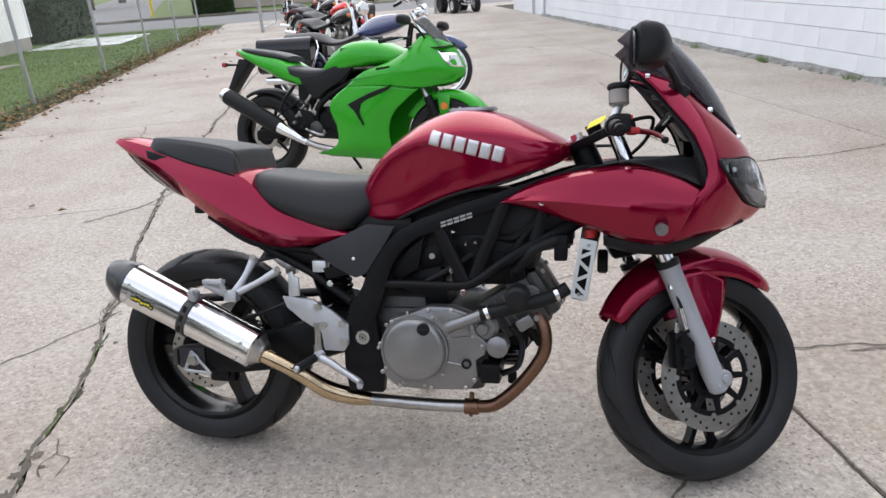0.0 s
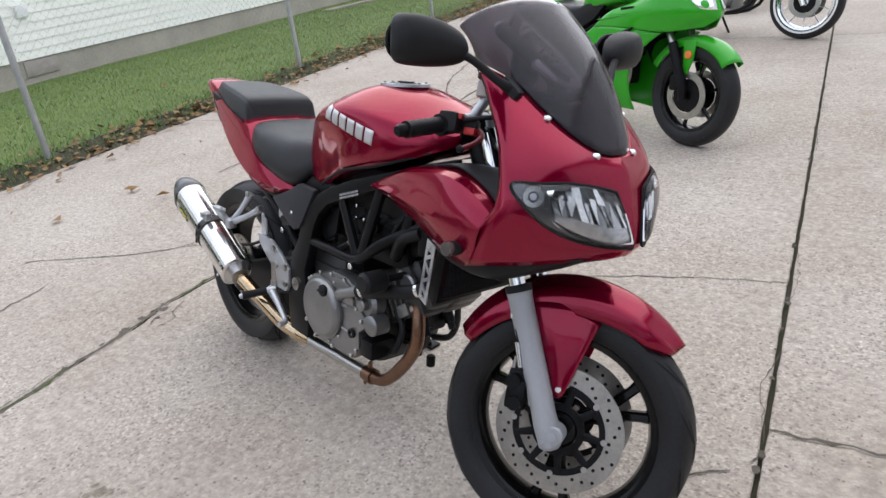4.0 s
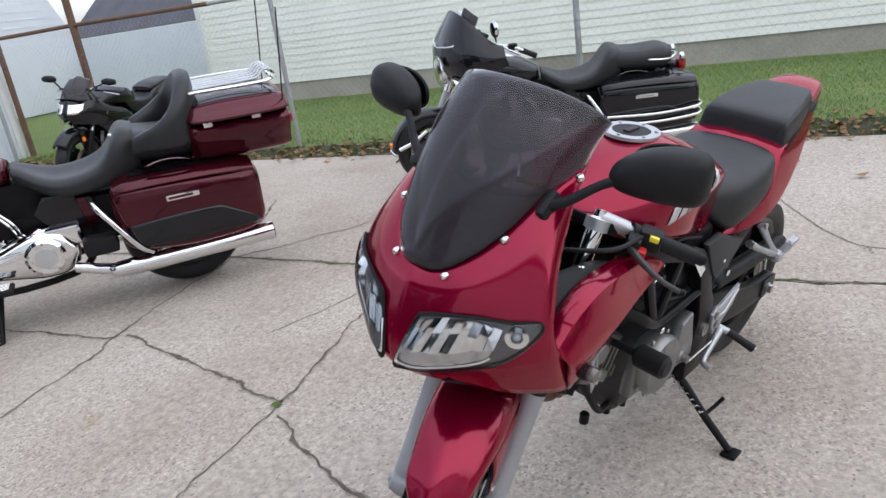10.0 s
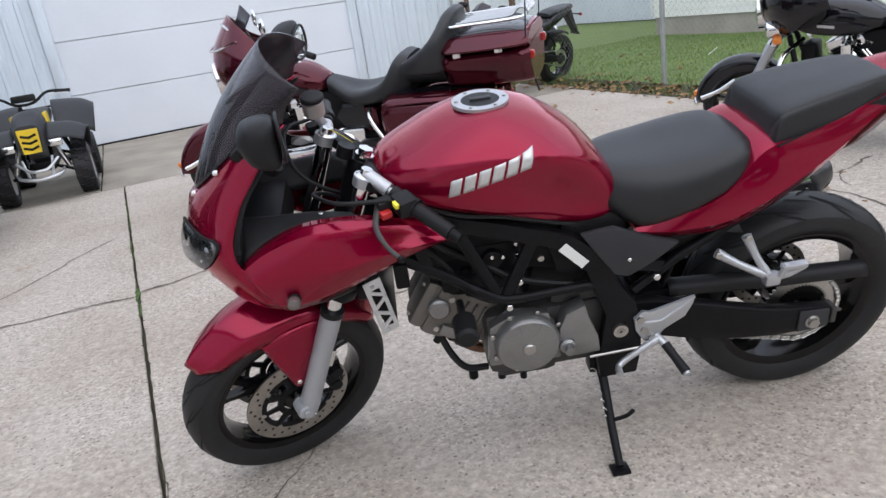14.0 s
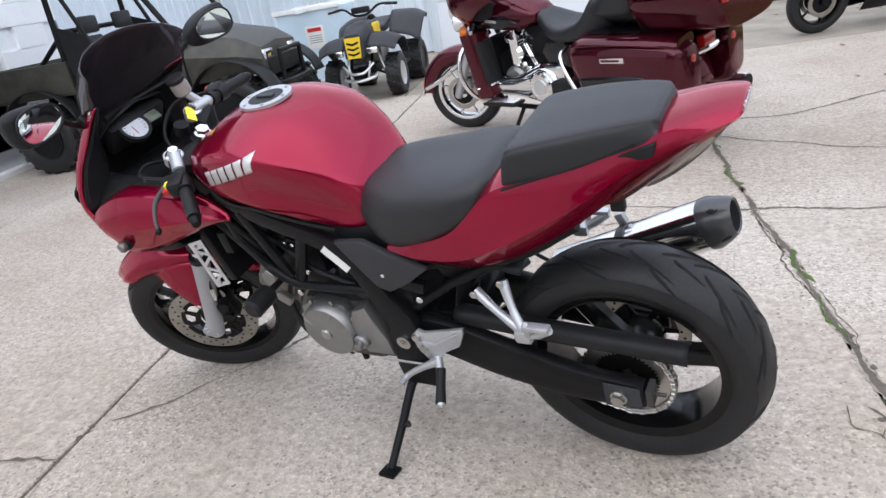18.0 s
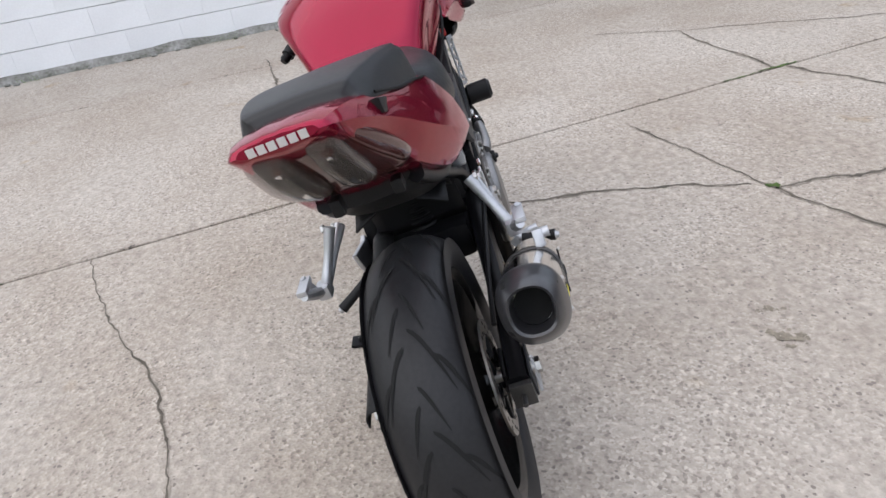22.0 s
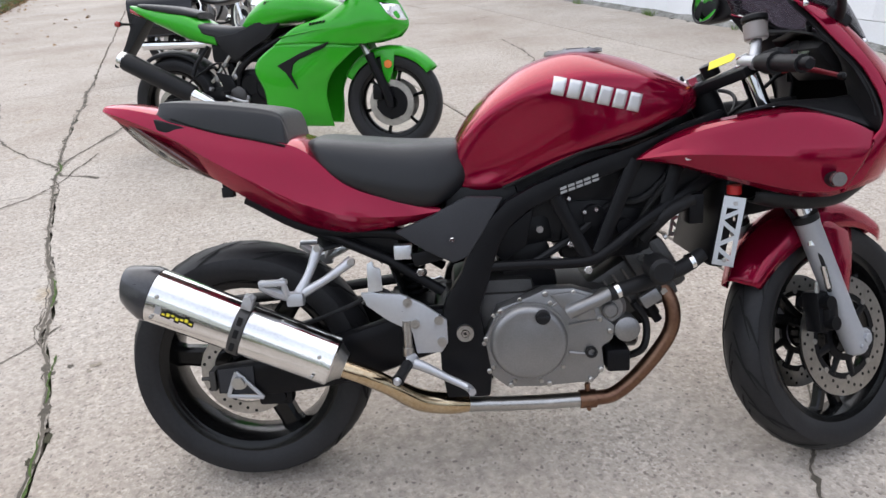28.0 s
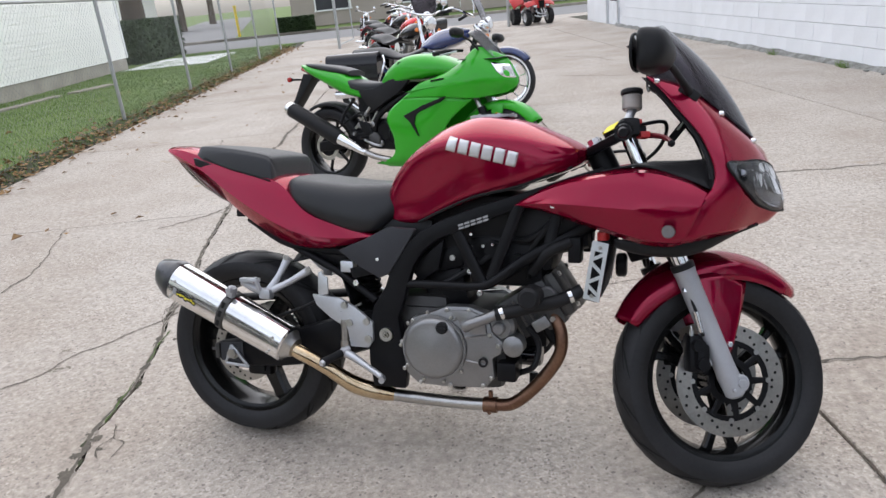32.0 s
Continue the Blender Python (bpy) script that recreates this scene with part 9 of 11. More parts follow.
def tourer(m, paint, paint2, label, case, chrome_rails):
    b = thing("motorcycle", label, "motorcycle", m)
    TR = Matrix.Translation((1.50, 0, 0.6)) @ Matrix.Rotation(radians(24 if case else 14), 4, "Z") @ Matrix.Translation((-1.50, 0, -0.6))
    TB = Matrix.Translation((1.28, 0, 0.6)) @ Matrix.Rotation(radians(33 if case else 20), 4, "Z") @ Matrix.Translation((-1.52, 0, -0.63))
    kit_wheel(b, 0, 0.32, 0.32, 0.16, 0.215, 7, "rim_black", 0.14, 0.012)
    kit_wheel(b, 1.62, 0.292, 0.292, 0.125, 0.21, 9, "chrome" if case else "rim_black", 0.12, 0.010, rake=TR)
    ff = part("front_fender", xf(arc_fender(1.62, 0.292, 0.33, 8, 168, 0.088, 0.10), TR), paint, b, "deep valanced front mudguard", thick=0.003, smooth=60)
    part("fender_trim", xf(tube([(1.935, -0.093, 0.325), (1.957, 0.0, 0.34), (1.935, 0.093, 0.325)], 0.012, 8, 12), TR), "chrome", ff)
    part("fender_lamp", xf(box(0.04, 0.07, 0.04, (1.945, 0, 0.385), 0.012), TR), "amber_lens", ff, "amber fender-tip lamp")
    for s in (-1, 1):
        part("fender_rail", xf(tube([(1.90, s * 0.098, 0.37), (1.78, s * 0.101, 0.41), (1.66, s * 0.101, 0.48)], 0.016, 8, 10), TR), "chrome", ff)
        lg = part("fork_leg", xf(tube([(1.64, s * 0.12, 0.28), (1.61, s * 0.12, 0.34), (1.41, s * 0.12, 0.70)], [0.026, 0.032, 0.034], 14), TR), "fork_silver", b)
        part("fork_cover", xf(tube([(1.41, s * 0.12, 0.70), (1.30, s * 0.12, 0.90)], 0.038, 14), TR), "chrome" if not case else "black_paint", lg)
        part("brake_caliper", xf(box(0.09, 0.05, 0.07, (1.56, s * 0.095, 0.36), 0.015), TR), "cast_alu", b)
    wing = [[(1.58, 0.0, 0.86), (1.705, 0.0, 0.95), (1.70, 0.0, 1.08), (1.60, 0.0, 1.20), (1.55, 0.0, 1.25)],
            [(1.59, 0.13, 0.835), (1.69, 0.155, 0.94), (1.685, 0.165, 1.07), (1.58, 0.15, 1.19), (1.54, 0.135, 1.235)],
            [(1.54, 0.27, 0.865), (1.62, 0.305, 0.96), (1.61, 0.31, 1.06), (1.53, 0.265, 1.155), (1.50, 0.235, 1.19)],
            [(1.43, 0.395, 0.945), (1.475, 0.415, 0.985), (1.475, 0.41, 1.035), (1.44, 0.37, 1.085), (1.43, 0.34, 1.11)],
            [(1.33, 0.425, 0.985), (1.345, 0.43, 1.005), (1.35, 0.425, 1.03), (1.345, 0.395, 1.055), (1.345, 0.375, 1.065)]]
    wing = [[(x, y * 1.08, 0.93 + (z - 0.93) * (1.22 if case else 1.34)) for x, y, z in c] for c in wing]
    fair_rows = [[(x, -y, z) for x, y, z in c] for c in reversed(wing[1:])] + wing
    bat = part("batwing_fairing", xf(fair(fair_rows, 40, 26, False, False), TB), paint, b, "bat-wing fork fairing", thick=0.008, smooth=60)
    part("inner_fairing", xf(fair([[(1.44, -0.30, 1.15), (1.46, 0, 1.2), (1.44, 0.30, 1.15)], [(1.42, -0.30, 0.98), (1.42, 0, 0.98), (1.42, 0.30, 0.98)]], 6, 10, False, False), TB), "black_plastic", bat, thick=0.01)
    part("headlamp", xf(at(lathe([(0.095, -0.03), (0.10, 0.0), (0.09, 0.02), (0.04, 0.032), (0, 0.034)], 28, "x"), 1.715, 0, 0.95), TB), "reflector", bat, "large round chrome headlamp")
    part("headlamp_ring", xf(at(ring(0.085, 0.112, 0.04, 30, "x"), 1.715, 0, 0.95), TB), "chrome", bat)
    for s in (-1, 1):
        part("fog_lamp", xf(join(at(lathe([(0.05, -0.06), (0.058, 0.0), (0.05, 0.015), (0, 0.022)], 20, "x"), 1.67, s * 0.19, 0.865)), TB), "chrome", bat, "round chrome passing lamp")
        part("turn_signal", xf(at(lathe([(0.025, -0.03), (0.032, 0.0), (0.02, 0.02), (0, 0.024)], 16, "x"), 1.63, s * 0.23, 0.80), TB), "amber_lens", bat)
        part("fairing_trim", xf(tube([(1.72, s * 0.02, 1.13), (1.67, s * 0.2, 1.15), (1.55, s * 0.31, 1.19)], 0.007, 6, 12), TB), "chrome", bat)
        part("shield_trim", xf(tube([(1.605, s * 0.01, 1.275), (1.585, s * 0.14, 1.262), (1.535, s * 0.255, 1.215), (1.47, s * 0.33, 1.16)], 0.009, 8, 16), TB), "chrome", bat)
        part("fairing_mouth", xf(fix(fair([[(1.44 + dx, s * y, 0.905 + dz) for dx, dz in ((-0.085, 0.01), (0.0, -0.045), (0.10, -0.02), (0.11, 0.04), (0.0, 0.065), (-0.08, 0.05))] for y in (0.16, 0.24, 0.30)], 10, 14)), TB), "black_plastic", bat, "black underside of the fork fairing")
    wsr = [[(1.56 - 0.02 * abs(y), y * 0.095, 1.205 - 0.012 * abs(y)) for y in (-2, -1, 0, 1, 2)], [(1.50 - 0.02 * abs(y), y * 0.10, 1.30 - 0.02 * abs(y)) for y in (-2, -1, 0, 1, 2)], [(1.46 - 0.02 * abs(y), y * 0.085, 1.37 - 0.03 * abs(y)) for y in (-2, -1, 0, 1, 2)]]
    part("windshield", xf(fair(wsr, 10, 18, False, False), TB), "tint_screen", bat, "dark low windshield", thick=0.004)
    bar = part("handlebar", xf(tube([(1.16, -0.47, 1.04), (1.25, -0.39, 1.09), (1.38, -0.15, 1.10), (1.40, 0, 1.06), (1.38, 0.15, 1.10), (1.25, 0.39, 1.09), (1.16, 0.47, 1.04)], 0.013, 10, 30), TB), "chrome", b)
    for s in (-1, 1):
        part("grip", xf(tube([(1.22, s * 0.415, 1.075), (1.13, s * 0.50, 1.025)], 0.02, 12), TB), "black_plastic", bar)
        part("switch_pod", xf(box(0.06, 0.06, 0.05, (1.255, s * 0.375, 1.095), 0.014), TB), "satin_black", bar)
        part("lever", xf(tube([(1.31, s * 0.33, 1.10), (1.29, s * 0.40, 1.08), (1.24, s * 0.46, 1.05)], 0.008, 8), TB), "chrome", bar)
        mr2 = part("mirror", xf(at(lathe([(0.055, -0.012), (0.062, 0.0), (0.05, 0.014), (0, 0.02)], 22, "x"), 1.38, s * 0.37, 1.24), TB), "chrome", bar)
        part("mirror_stalk", xf(tube([(1.36, s * 0.33, 1.14), (1.38, s * 0.36, 1.22)], 0.007, 6), TB), "chrome", mr2)
    tk = part("fuel_tank", fix(fair([sym(r) for r in (
        [(0.72, 0.05, 0.76), (0.72, 0.09, 0.78), (0.72, 0.08, 0.83), (0.72, 0, 0.85)],
        [(0.86, 0.10, 0.73), (0.86, 0.16, 0.79), (0.86, 0.14, 0.90), (0.86, 0, 0.93)],
        [(1.05, 0.11, 0.74), (1.05, 0.18, 0.81), (1.05, 0.15, 0.94), (1.05, 0, 0.97)],
        [(1.22, 0.09, 0.78), (1.22, 0.15, 0.84), (1.22, 0.12, 0.95), (1.22, 0, 0.975)],
        [(1.32, 0.05, 0.84), (1.32, 0.08, 0.87), (1.32, 0.07, 0.93), (1.32, 0, 0.945)])], 22, 28)), paint, b, "teardrop fuel tank", smooth=70)
    for s in (-1, 1):
        part("tank_panel", plate([(0.80, 0.79), (0.95, 0.76), (1.12, 0.775), (1.22, 0.82), (1.10, 0.845), (0.92, 0.84)], *sorted((s * 0.15, s * 0.186)), 0.006), paint2, tk, "dark lower tank panel")
        part("tank_badge", plate([(0.98, 0.80), (1.08, 0.815), (1.08, 0.832), (0.98, 0.817)], *sorted((s * 0.176, s * 0.191)), 0.002), "alu_frame", tk)
    part("tank_console", fix(fair([sym(r) for r in ([(0.78, 0.015, 0.87), (0.78, 0.028, 0.875), (0.78, 0, 0.888)], [(1.0, 0.015, 0.955), (1.0, 0.034, 0.96), (1.0, 0, 0.982)], [(1.24, 0.015, 0.955), (1.24, 0.022, 0.962), (1.24, 0, 0.980)])], 14, 14)), "chrome", tk, "chrome tank console")
    part("rider_seat", fix(fair([sym(r) for r in (
        [(0.80, 0.05, 0.74), (0.80, 0.10, 0.76), (0.80, 0.08, 0.82), (0.80, 0, 0.83)],
        [(0.62, 0.14, 0.66), (0.62, 0.19, 0.70), (0.62, 0.15, 0.745), (0.62, 0, 0.735)],
        [(0.42, 0.15, 0.66), (0.42, 0.20, 0.72), (0.42, 0.17, 0.775), (0.42, 0, 0.77)],
        [(0.30, 0.14, 0.68), (0.30, 0.19, 0.78), (0.30, 0.16, 0.90), (0.30, 0, 0.92)],
        [(0.22, 0.12, 0.72), (0.22, 0.16, 0.80), (0.22, 0.14, 0.90), (0.22, 0, 0.915)])], 26, 30)), "vinyl", b, "deep black bucket seat", smooth=70)
    part("passenger_seat", fix(fair([sym(r) for r in (
        [(0.27, 0.11, 0.76), (0.27, 0.17, 0.80), (0.27, 0.14, 0.895), (0.27, 0, 0.905)],
        [(0.10, 0.12, 0.74), (0.10, 0.18, 0.79), (0.10, 0.15, 0.875), (0.10, 0, 0.885)],
        [(-0.08, 0.12, 0.74), (-0.08, 0.17, 0.79), (-0.08, 0.14, 0.88), (-0.08, 0, 0.89)],
        [(-0.16, 0.09, 0.76), (-0.16, 0.13, 0.80), (-0.16, 0.11, 0.86), (-0.16, 0, 0.87)])], 18, 26)), "vinyl", b, "black passenger pad", smooth=70)
    part("rear_fender", arc_fender(0, 0.32, 0.37, 20, 172, 0.10, 0.07), paint, b, thick=0.003, smooth=60)
    part("tail_lamp", box(0.05, 0.12, 0.07, (-0.38, 0, 0.60), 0.02), "red_lens", b, "red tail lamp with chrome bar")
    part("lamp_bar", tube([(-0.36, -0.20, 0.56), (-0.40, 0, 0.56), (-0.36, 0.20, 0.56)], 0.018, 8, 12), "chrome", b)
    for s in (-1, 1):
        part("rear_signal", at(lathe([(0.03, 0.03), (0.038, 0.0), (0.02, -0.022), (0, -0.026)], 16, "x"), -0.40, s * 0.19, 0.56), "red_lens", b)
        bag = part("saddlebag", fix(fair([[(x, s * y, z) for y, z in ((0.15, z0), (0.30 * k, z0), (0.325 * k, (z0 * 0.6 + z1 * 0.4)), (0.32 * k, z1), (0.15, z1))] for x, z0, z1, k in ((0.30, 0.42, 0.63, 0.90), (0.24, 0.36, 0.665, 1.0), (0.0, 0.325, 0.67, 1.04), (-0.26, 0.325, 0.655, 1.02), (-0.38, 0.34, 0.64, 0.96), (-0.42, 0.38, 0.61, 0.86))], 24, 26)), paint, b, "hard saddlebag", smooth=50)
        lid = part("bag_lid", fix(fair([[(x, s * y, z + dz) for y, dz in ((0.15, 0), (0.325 * k, 0.0), (0.31 * k, 0.035), (0.22, 0.05), (0.15, 0.048))] for x, z, k in ((0.28, 0.645, 0.92), (0.2, 0.668, 1.0), (-0.05, 0.672, 1.04), (-0.28, 0.658, 1.0), (-0.40, 0.635, 0.9))], 18, 22)), paint, bag, smooth=50)
        part("bag_latch", box(0.16, 0.012, 0.028, (-0.03, s * 0.346, 0.600), 0.004), "chrome", bag, "chrome saddlebag latch")
        part("latch_inlay", box(0.12, 0.004, 0.012, (-0.02, s * 0.353, 0.600), 0.001), "label_grey" if not case else "maroon_paint", bag)
        skin = BVHTree.FromPolygons([tuple(v.co) for v in bag.data.vertices], [tuple(f.vertices) for f in bag.data.polygons])
        rows = []
        for i in range(22):
            u = i / 21
            x = 0.26 - 0.64 * u
            zt = 0.49 + 0.02 * math.sin(math.pi * u) - 0.10 * max(0.0, u - 0.72) / 0.28
            rows.append([])
            for j in range(7):
                z = 0.358 + (zt - 0.358) * j / 6
                hit = skin.ray_cast(Vector((x, s * 1.0, z)), Vector((0, -s, 0)))[0]
                rows[-1].append((x, (hit.y if hit else s * 0.30) + s * 0.003, z))
        top = BVHTree.FromPolygons([tuple(v.co) for v in lid.data.vertices], [tuple(f.vertices) for f in lid.data.polygons])
        inlay = []
        for i in range(14):
            inlay.append([])
            for j in range(6):
                x, y = 0.20 - 0.52 * i / 13, s * (0.17 + (0.075 + 0.02 * math.sin(math.pi * i / 13)) * j / 5)
                hit = top.ray_cast(Vector((x, y, 1.5)), Vector((0, 0, -1)))[0]
                inlay[-1].append((x, y, (hit.z if hit else 0.70) + 0.003))
        part("lid_inlay", loft(inlay, False, False), paint2, lid, smooth=60)
        part("lower_panel", loft(rows, False, False), paint2, bag, smooth=60, thick=-0.002)
        part("bag_guard", tube([(0.40, s * 0.20, 0.64), (0.36, s * 0.32, 0.60), (0.24, s * 0.34, 0.40), (0.18, s * 0.28, 0.32)], 0.014, 10, 20), "chrome", b, "chrome saddlebag guard bar")
        if chrome_rails:
            for z in (0.40, 0.46):
                part("bag_rail", tube([(0.26, s * 0.345, z + 0.01), (-0.1, s * 0.365, z), (-0.40, s * 0.35, z + 0.02), (-0.44, s * 0.2, z + 0.02)], 0.010, 8, 20), "chrome", bag)
        part("exhaust", tube([(0.55, s * 0.20, 0.30), (0.40, s * 0.235, 0.265), (0.28, s * 0.25, 0.255), (-0.44, s * 0.27, 0.275)], [0.026, 0.03, 0.046, 0.048], 16, 20), "chrome", b, "long chrome exhaust silencer")
        part("exhaust_bore", cyl(0.04, 0.004, 18, "x", (-0.442, s * 0.27, 0.275)), "groove", b)
        part("floorboard", box(0.30, 0.11, 0.022, (0.98, s * 0.27, 0.30), 0.008), "satin_black" if not case else "black_plastic", b, "footboard with ribbed pad")
        part("board_ribs", join(*[box(0.27, 0.007, 0.006, (0.98, s * (0.235 + 0.016 * i), 0.314), 0.002, seg=1) for i in range(5)]), "chrome" if case else "black_plastic", b)
        part("crash_bar", tube([(1.20, s * 0.06, 0.72), (1.26, s * 0.28, 0.66), (1.27, s * 0.34, 0.50), (1.22, s * 0.28, 0.33), (1.15, s * 0.08, 0.26)], 0.016, 10, 26), "chrome", b, "chrome engine guard")
        if case:
            part("leg_shield", fix(fair([[(x + (z - 0.5) * 0.12, s * y, z) for x, y in ((1.15, 0.12), (1.22, 0.17), (1.25, 0.24), (1.20, 0.30), (1.12, 0.27), (1.10, 0.15))] for z in (0.33, 0.42, 0.60, 0.76)], 14, 18)), paint, b, "maroon lower fairing", smooth=60)
            part("shield_pocket", fix(fair([[(x + (z - 0.5) * 0.12, s * y, z) for x, y in ((1.10, 0.15), (1.115, 0.265), (1.09, 0.255), (1.08, 0.16))] for z in (0.42, 0.52, 0.70)], 10, 12)), "black_plastic", b)
    eg = part("engine", join(box(0.42, 0.22, 0.20, (0.86, 0, 0.38), 0.04), cyl(0.10, 0.30, 26, "y", (0.96, 0, 0.40), bevel=0.02)), "cast_alu", b, "chromed air-cooled V-twin engine")
    for ang in (-22, 22):
        M2 = Matrix.Translation((0.92, 0, 0.46)) @ Matrix.Rotation(radians(ang), 4, "Y")
        cy = part("cylinder", xf(cyl(0.062, 0.20, 24, "z", (0, 0, 0.10)), M2), "satin_black", eg)
        part("fins", xf(join(*[cyl(0.080, 0.0055, 24, "z", (0, 0, 0.03 + 0.019 * i)) for i in range(9)]), M2), "cast_alu" if case else "satin_black", cy)
        part("head_bolts", xf(join(*[cyl(0.008, 0.04, 8, "z", (0.05 * a, 0.055 * c, 0.21)) for a in (-1, 1) for c in (-1, 1)]), M2), "chrome", cy)
        part("rocker_cover", xf(box(0.12, 0.14, 0.06, (0, 0, 0.235), 0.02), M2), "chrome", cy, "chrome rocker cover")
        part("pushrod_tube", xf(join(cyl(0.009, 0.2, 8, "z", (0.02, -0.085, 0.11)), cyl(0.009, 0.2, 8, "z", (-0.02, -0.085, 0.11))), M2), "chrome", cy)
    part("horn_cover", fix(fair([[(0.93 + dx, 0.125 + dy, z) for dx, dy in ((-0.04, 0), (0, 0.03), (0.04, 0), (0, -0.02))] for z in (0.52, 0.60, 0.68)], 10, 14)), "chrome", eg, "chrome horn cover")
    part("primary_cover", fix(fair([[(x, 0.13, z0), (x, 0.20, z0 + 0.02), (x, 0.215, (z0 + z1) / 2), (x, 0.20, z1 - 0.02), (x, 0.13, z1)] for x, z0, z1 in ((0.52, 0.36, 0.44), (0.58, 0.29, 0.50), (0.70, 0.28, 0.51), (0.90, 0.31, 0.45), (1.06, 0.32, 0.44), (1.12, 0.36, 0.41))], 22, 18)), "chrome" if case else "cast_alu", eg, "long primary-drive cover")
    part("derby_cover", lathe([(0.095, 0.20), (0.095, 0.222), (0.08, 0.232), (0.05, 0.228), (0, 0.23)], 32, "y", (0.66, 0, 0.395)), "chrome", eg, "round chrome derby cover")
    part("derby_inset", lathe([(0.05, 0.229), (0.05, 0.234), (0, 0.236)], 24, "y", (0.66, 0, 0.395)), "alu_frame", eg)
    for i in range(5):
        part("derby_screw", cyl(0.007, 0.006, 8, "y", (0.66 + 0.078 * math.cos(radians(72 * i + 20)), 0.234, 0.395 + 0.078 * math.sin(radians(72 * i + 20)))), "steel", eg)
    for x, z in ((0.885, 0.50), (0.955, 0.50), (0.84, 0.47), (1.0, 0.47)):
        part("lifter_cover", lathe([(0.024, 0.0), (0.027, 0.02), (0.018, 0.034), (0, 0.036)], 14, "y", (x, 0.085, z)), "chrome", eg)
    part("intake_cover", lathe([(0.05, 0.09), (0.055, 0.115), (0.035, 0.14), (0, 0.145)], 22, "y", (0.92, 0, 0.585)), "chrome", eg, "round chrome intake cover")
    part("oil_lines", join(*[tube([(0.74 + q, 0.12, 0.50), (0.76 + q, 0.135, 0.57), (0.82 + q, 0.11, 0.64)], 0.007, 6, 10) for q in (0.0, 0.022)]), "chrome", eg)
    part("gearbox_cover", box(0.17, 0.05, 0.10, (0.56, 0.165, 0.47), 0.02), "chrome", eg)
    part("battery_cover", plate([(0.44, 0.50), (0.60, 0.50), (0.66, 0.60), (0.60, 0.68), (0.46, 0.66)], 0.13, 0.155, 0.008), "black_paint", eg)
    part("air_cleaner", lathe([(0.10, -0.13), (0.10, -0.19), (0.085, -0.205), (0, -0.21)], 28, "y", (0.92, 0, 0.60)), "chrome", eg)
    part("side_cover", box(0.24, 0.30, 0.16, (0.50, 0, 0.56), 0.03), paint, b)
    part("engine_core", join(box(0.62, 0.16, 0.30, (0.84, 0, 0.42), 0.03), box(0.30, 0.14, 0.22, (0.72, 0, 0.64), 0.03), box(0.10, 0.16, 0.34, (1.17, 0, 0.52), 0.03), box(0.5, 0.20, 0.24, (0.30, 0, 0.50), 0.04)), "satin_black", b)
    part("frame_cradle", join(*[tube([(1.30, s * 0.05, 0.80), (1.22, s * 0.11, 0.50), (1.10, s * 0.13, 0.25), (0.55, s * 0.13, 0.25), (0.42, s * 0.13, 0.45)], 0.018, 8, 20) for s in (-1, 1)]), "satin_black", b)
    part("gear_linkage", tube([(0.70, 0.21, 0.45), (1.05, 0.22, 0.43)], 0.006, 6), "chrome", b)
    part("gear_pedal", tube([(1.06, 0.22, 0.42), (1.14, 0.25, 0.40), (1.17, 0.31, 0.40)], 0.010, 8), "chrome", b)
    part("passenger_board", box(0.16, 0.10, 0.09, (0.40, 0.27, 0.42), 0.02), "black_plastic", b)
    part("side_stand", tube([(0.92, 0.14, 0.24), (0.95, 0.24, 0.10), (0.96, 0.30, 0.035), (1.02, 0.34, 0.035)], 0.014, 8), "chrome" if not case else "satin_black", b)
    part("price_tag", xf(box(0.07, 0.05, 0.002, (0, 0, 0)), pose(0.20 if case else 1.84, 0.06 if case else 0.0, 0.898 if case else 0.66, 0, 0 if case else 35, 10)), "label_white", b, "white paper price tag")
    if case:
        tp = part("top_case", fix(fair([[(x, y * k, z) for y, z in ((-0.17, 0.79), (-0.265, 0.86), (-0.285, 1.0), (0.285, 1.0), (0.265, 0.86), (0.17, 0.79))] for x, k in ((0.04, 0.86), (-0.02, 0.98), (-0.20, 1.02), (-0.40, 1.0), (-0.47, 0.88))], 18, 30)), paint, b, "large maroon luggage top case", smooth=50)
        ld = part("case_lid", fix(fair([[(x, y * k, z) for y, z in ((-0.285, 1.008), (-0.27, 1.06), (-0.16, 1.095 + dz), (0.16, 1.095 + dz), (0.27, 1.06), (0.285, 1.008))] for x, k, dz in ((0.04, 0.84, -0.02), (-0.02, 0.98, 0.0), (-0.20, 1.02, 0.01), (-0.40, 1.0, 0.0), (-0.47, 0.88, -0.02))], 18, 30)), paint, tp, smooth=50)
        skin = BVHTree.FromPolygons([tuple(v.co) for v in ld.data.vertices], [tuple(f.vertices) for f in ld.data.polygons])
        rows = []
        for i in range(12):
            rows.append([])
            for j in range(14):
                x, y = 0.02 - 0.46 * i / 11, (j / 13 - 0.5) * 0.44
                hit = skin.ray_cast(Vector((x, y, 2.0)), Vector((0, 0, -1)))[0]
                rows[-1].append((x, y, (hit.z if hit else 1.08) + 0.003))
        part("lid_panel", loft(rows, False, False), "black_paint", ld, "glossy black panel in the lid", smooth=60)
        for s in (-1, 1):
            for x in (-0.06, -0.30):
                part("case_latch", box(0.046, 0.018, 0.070, (x, s * 0.294, 1.005), 0.006), "chrome", tp, "chrome case latch")
            part("case_lamp", box(0.14, 0.05, 0.05, (-0.42, s * 0.235, 0.95), 0.015), "red_lens", tp, "red wrap-around case lamp")
            part("antenna", tube([(-0.44, s * 0.26, 0.93), (-0.50, s * 0.27, 1.5)], 0.004, 6), "black_plastic", b)
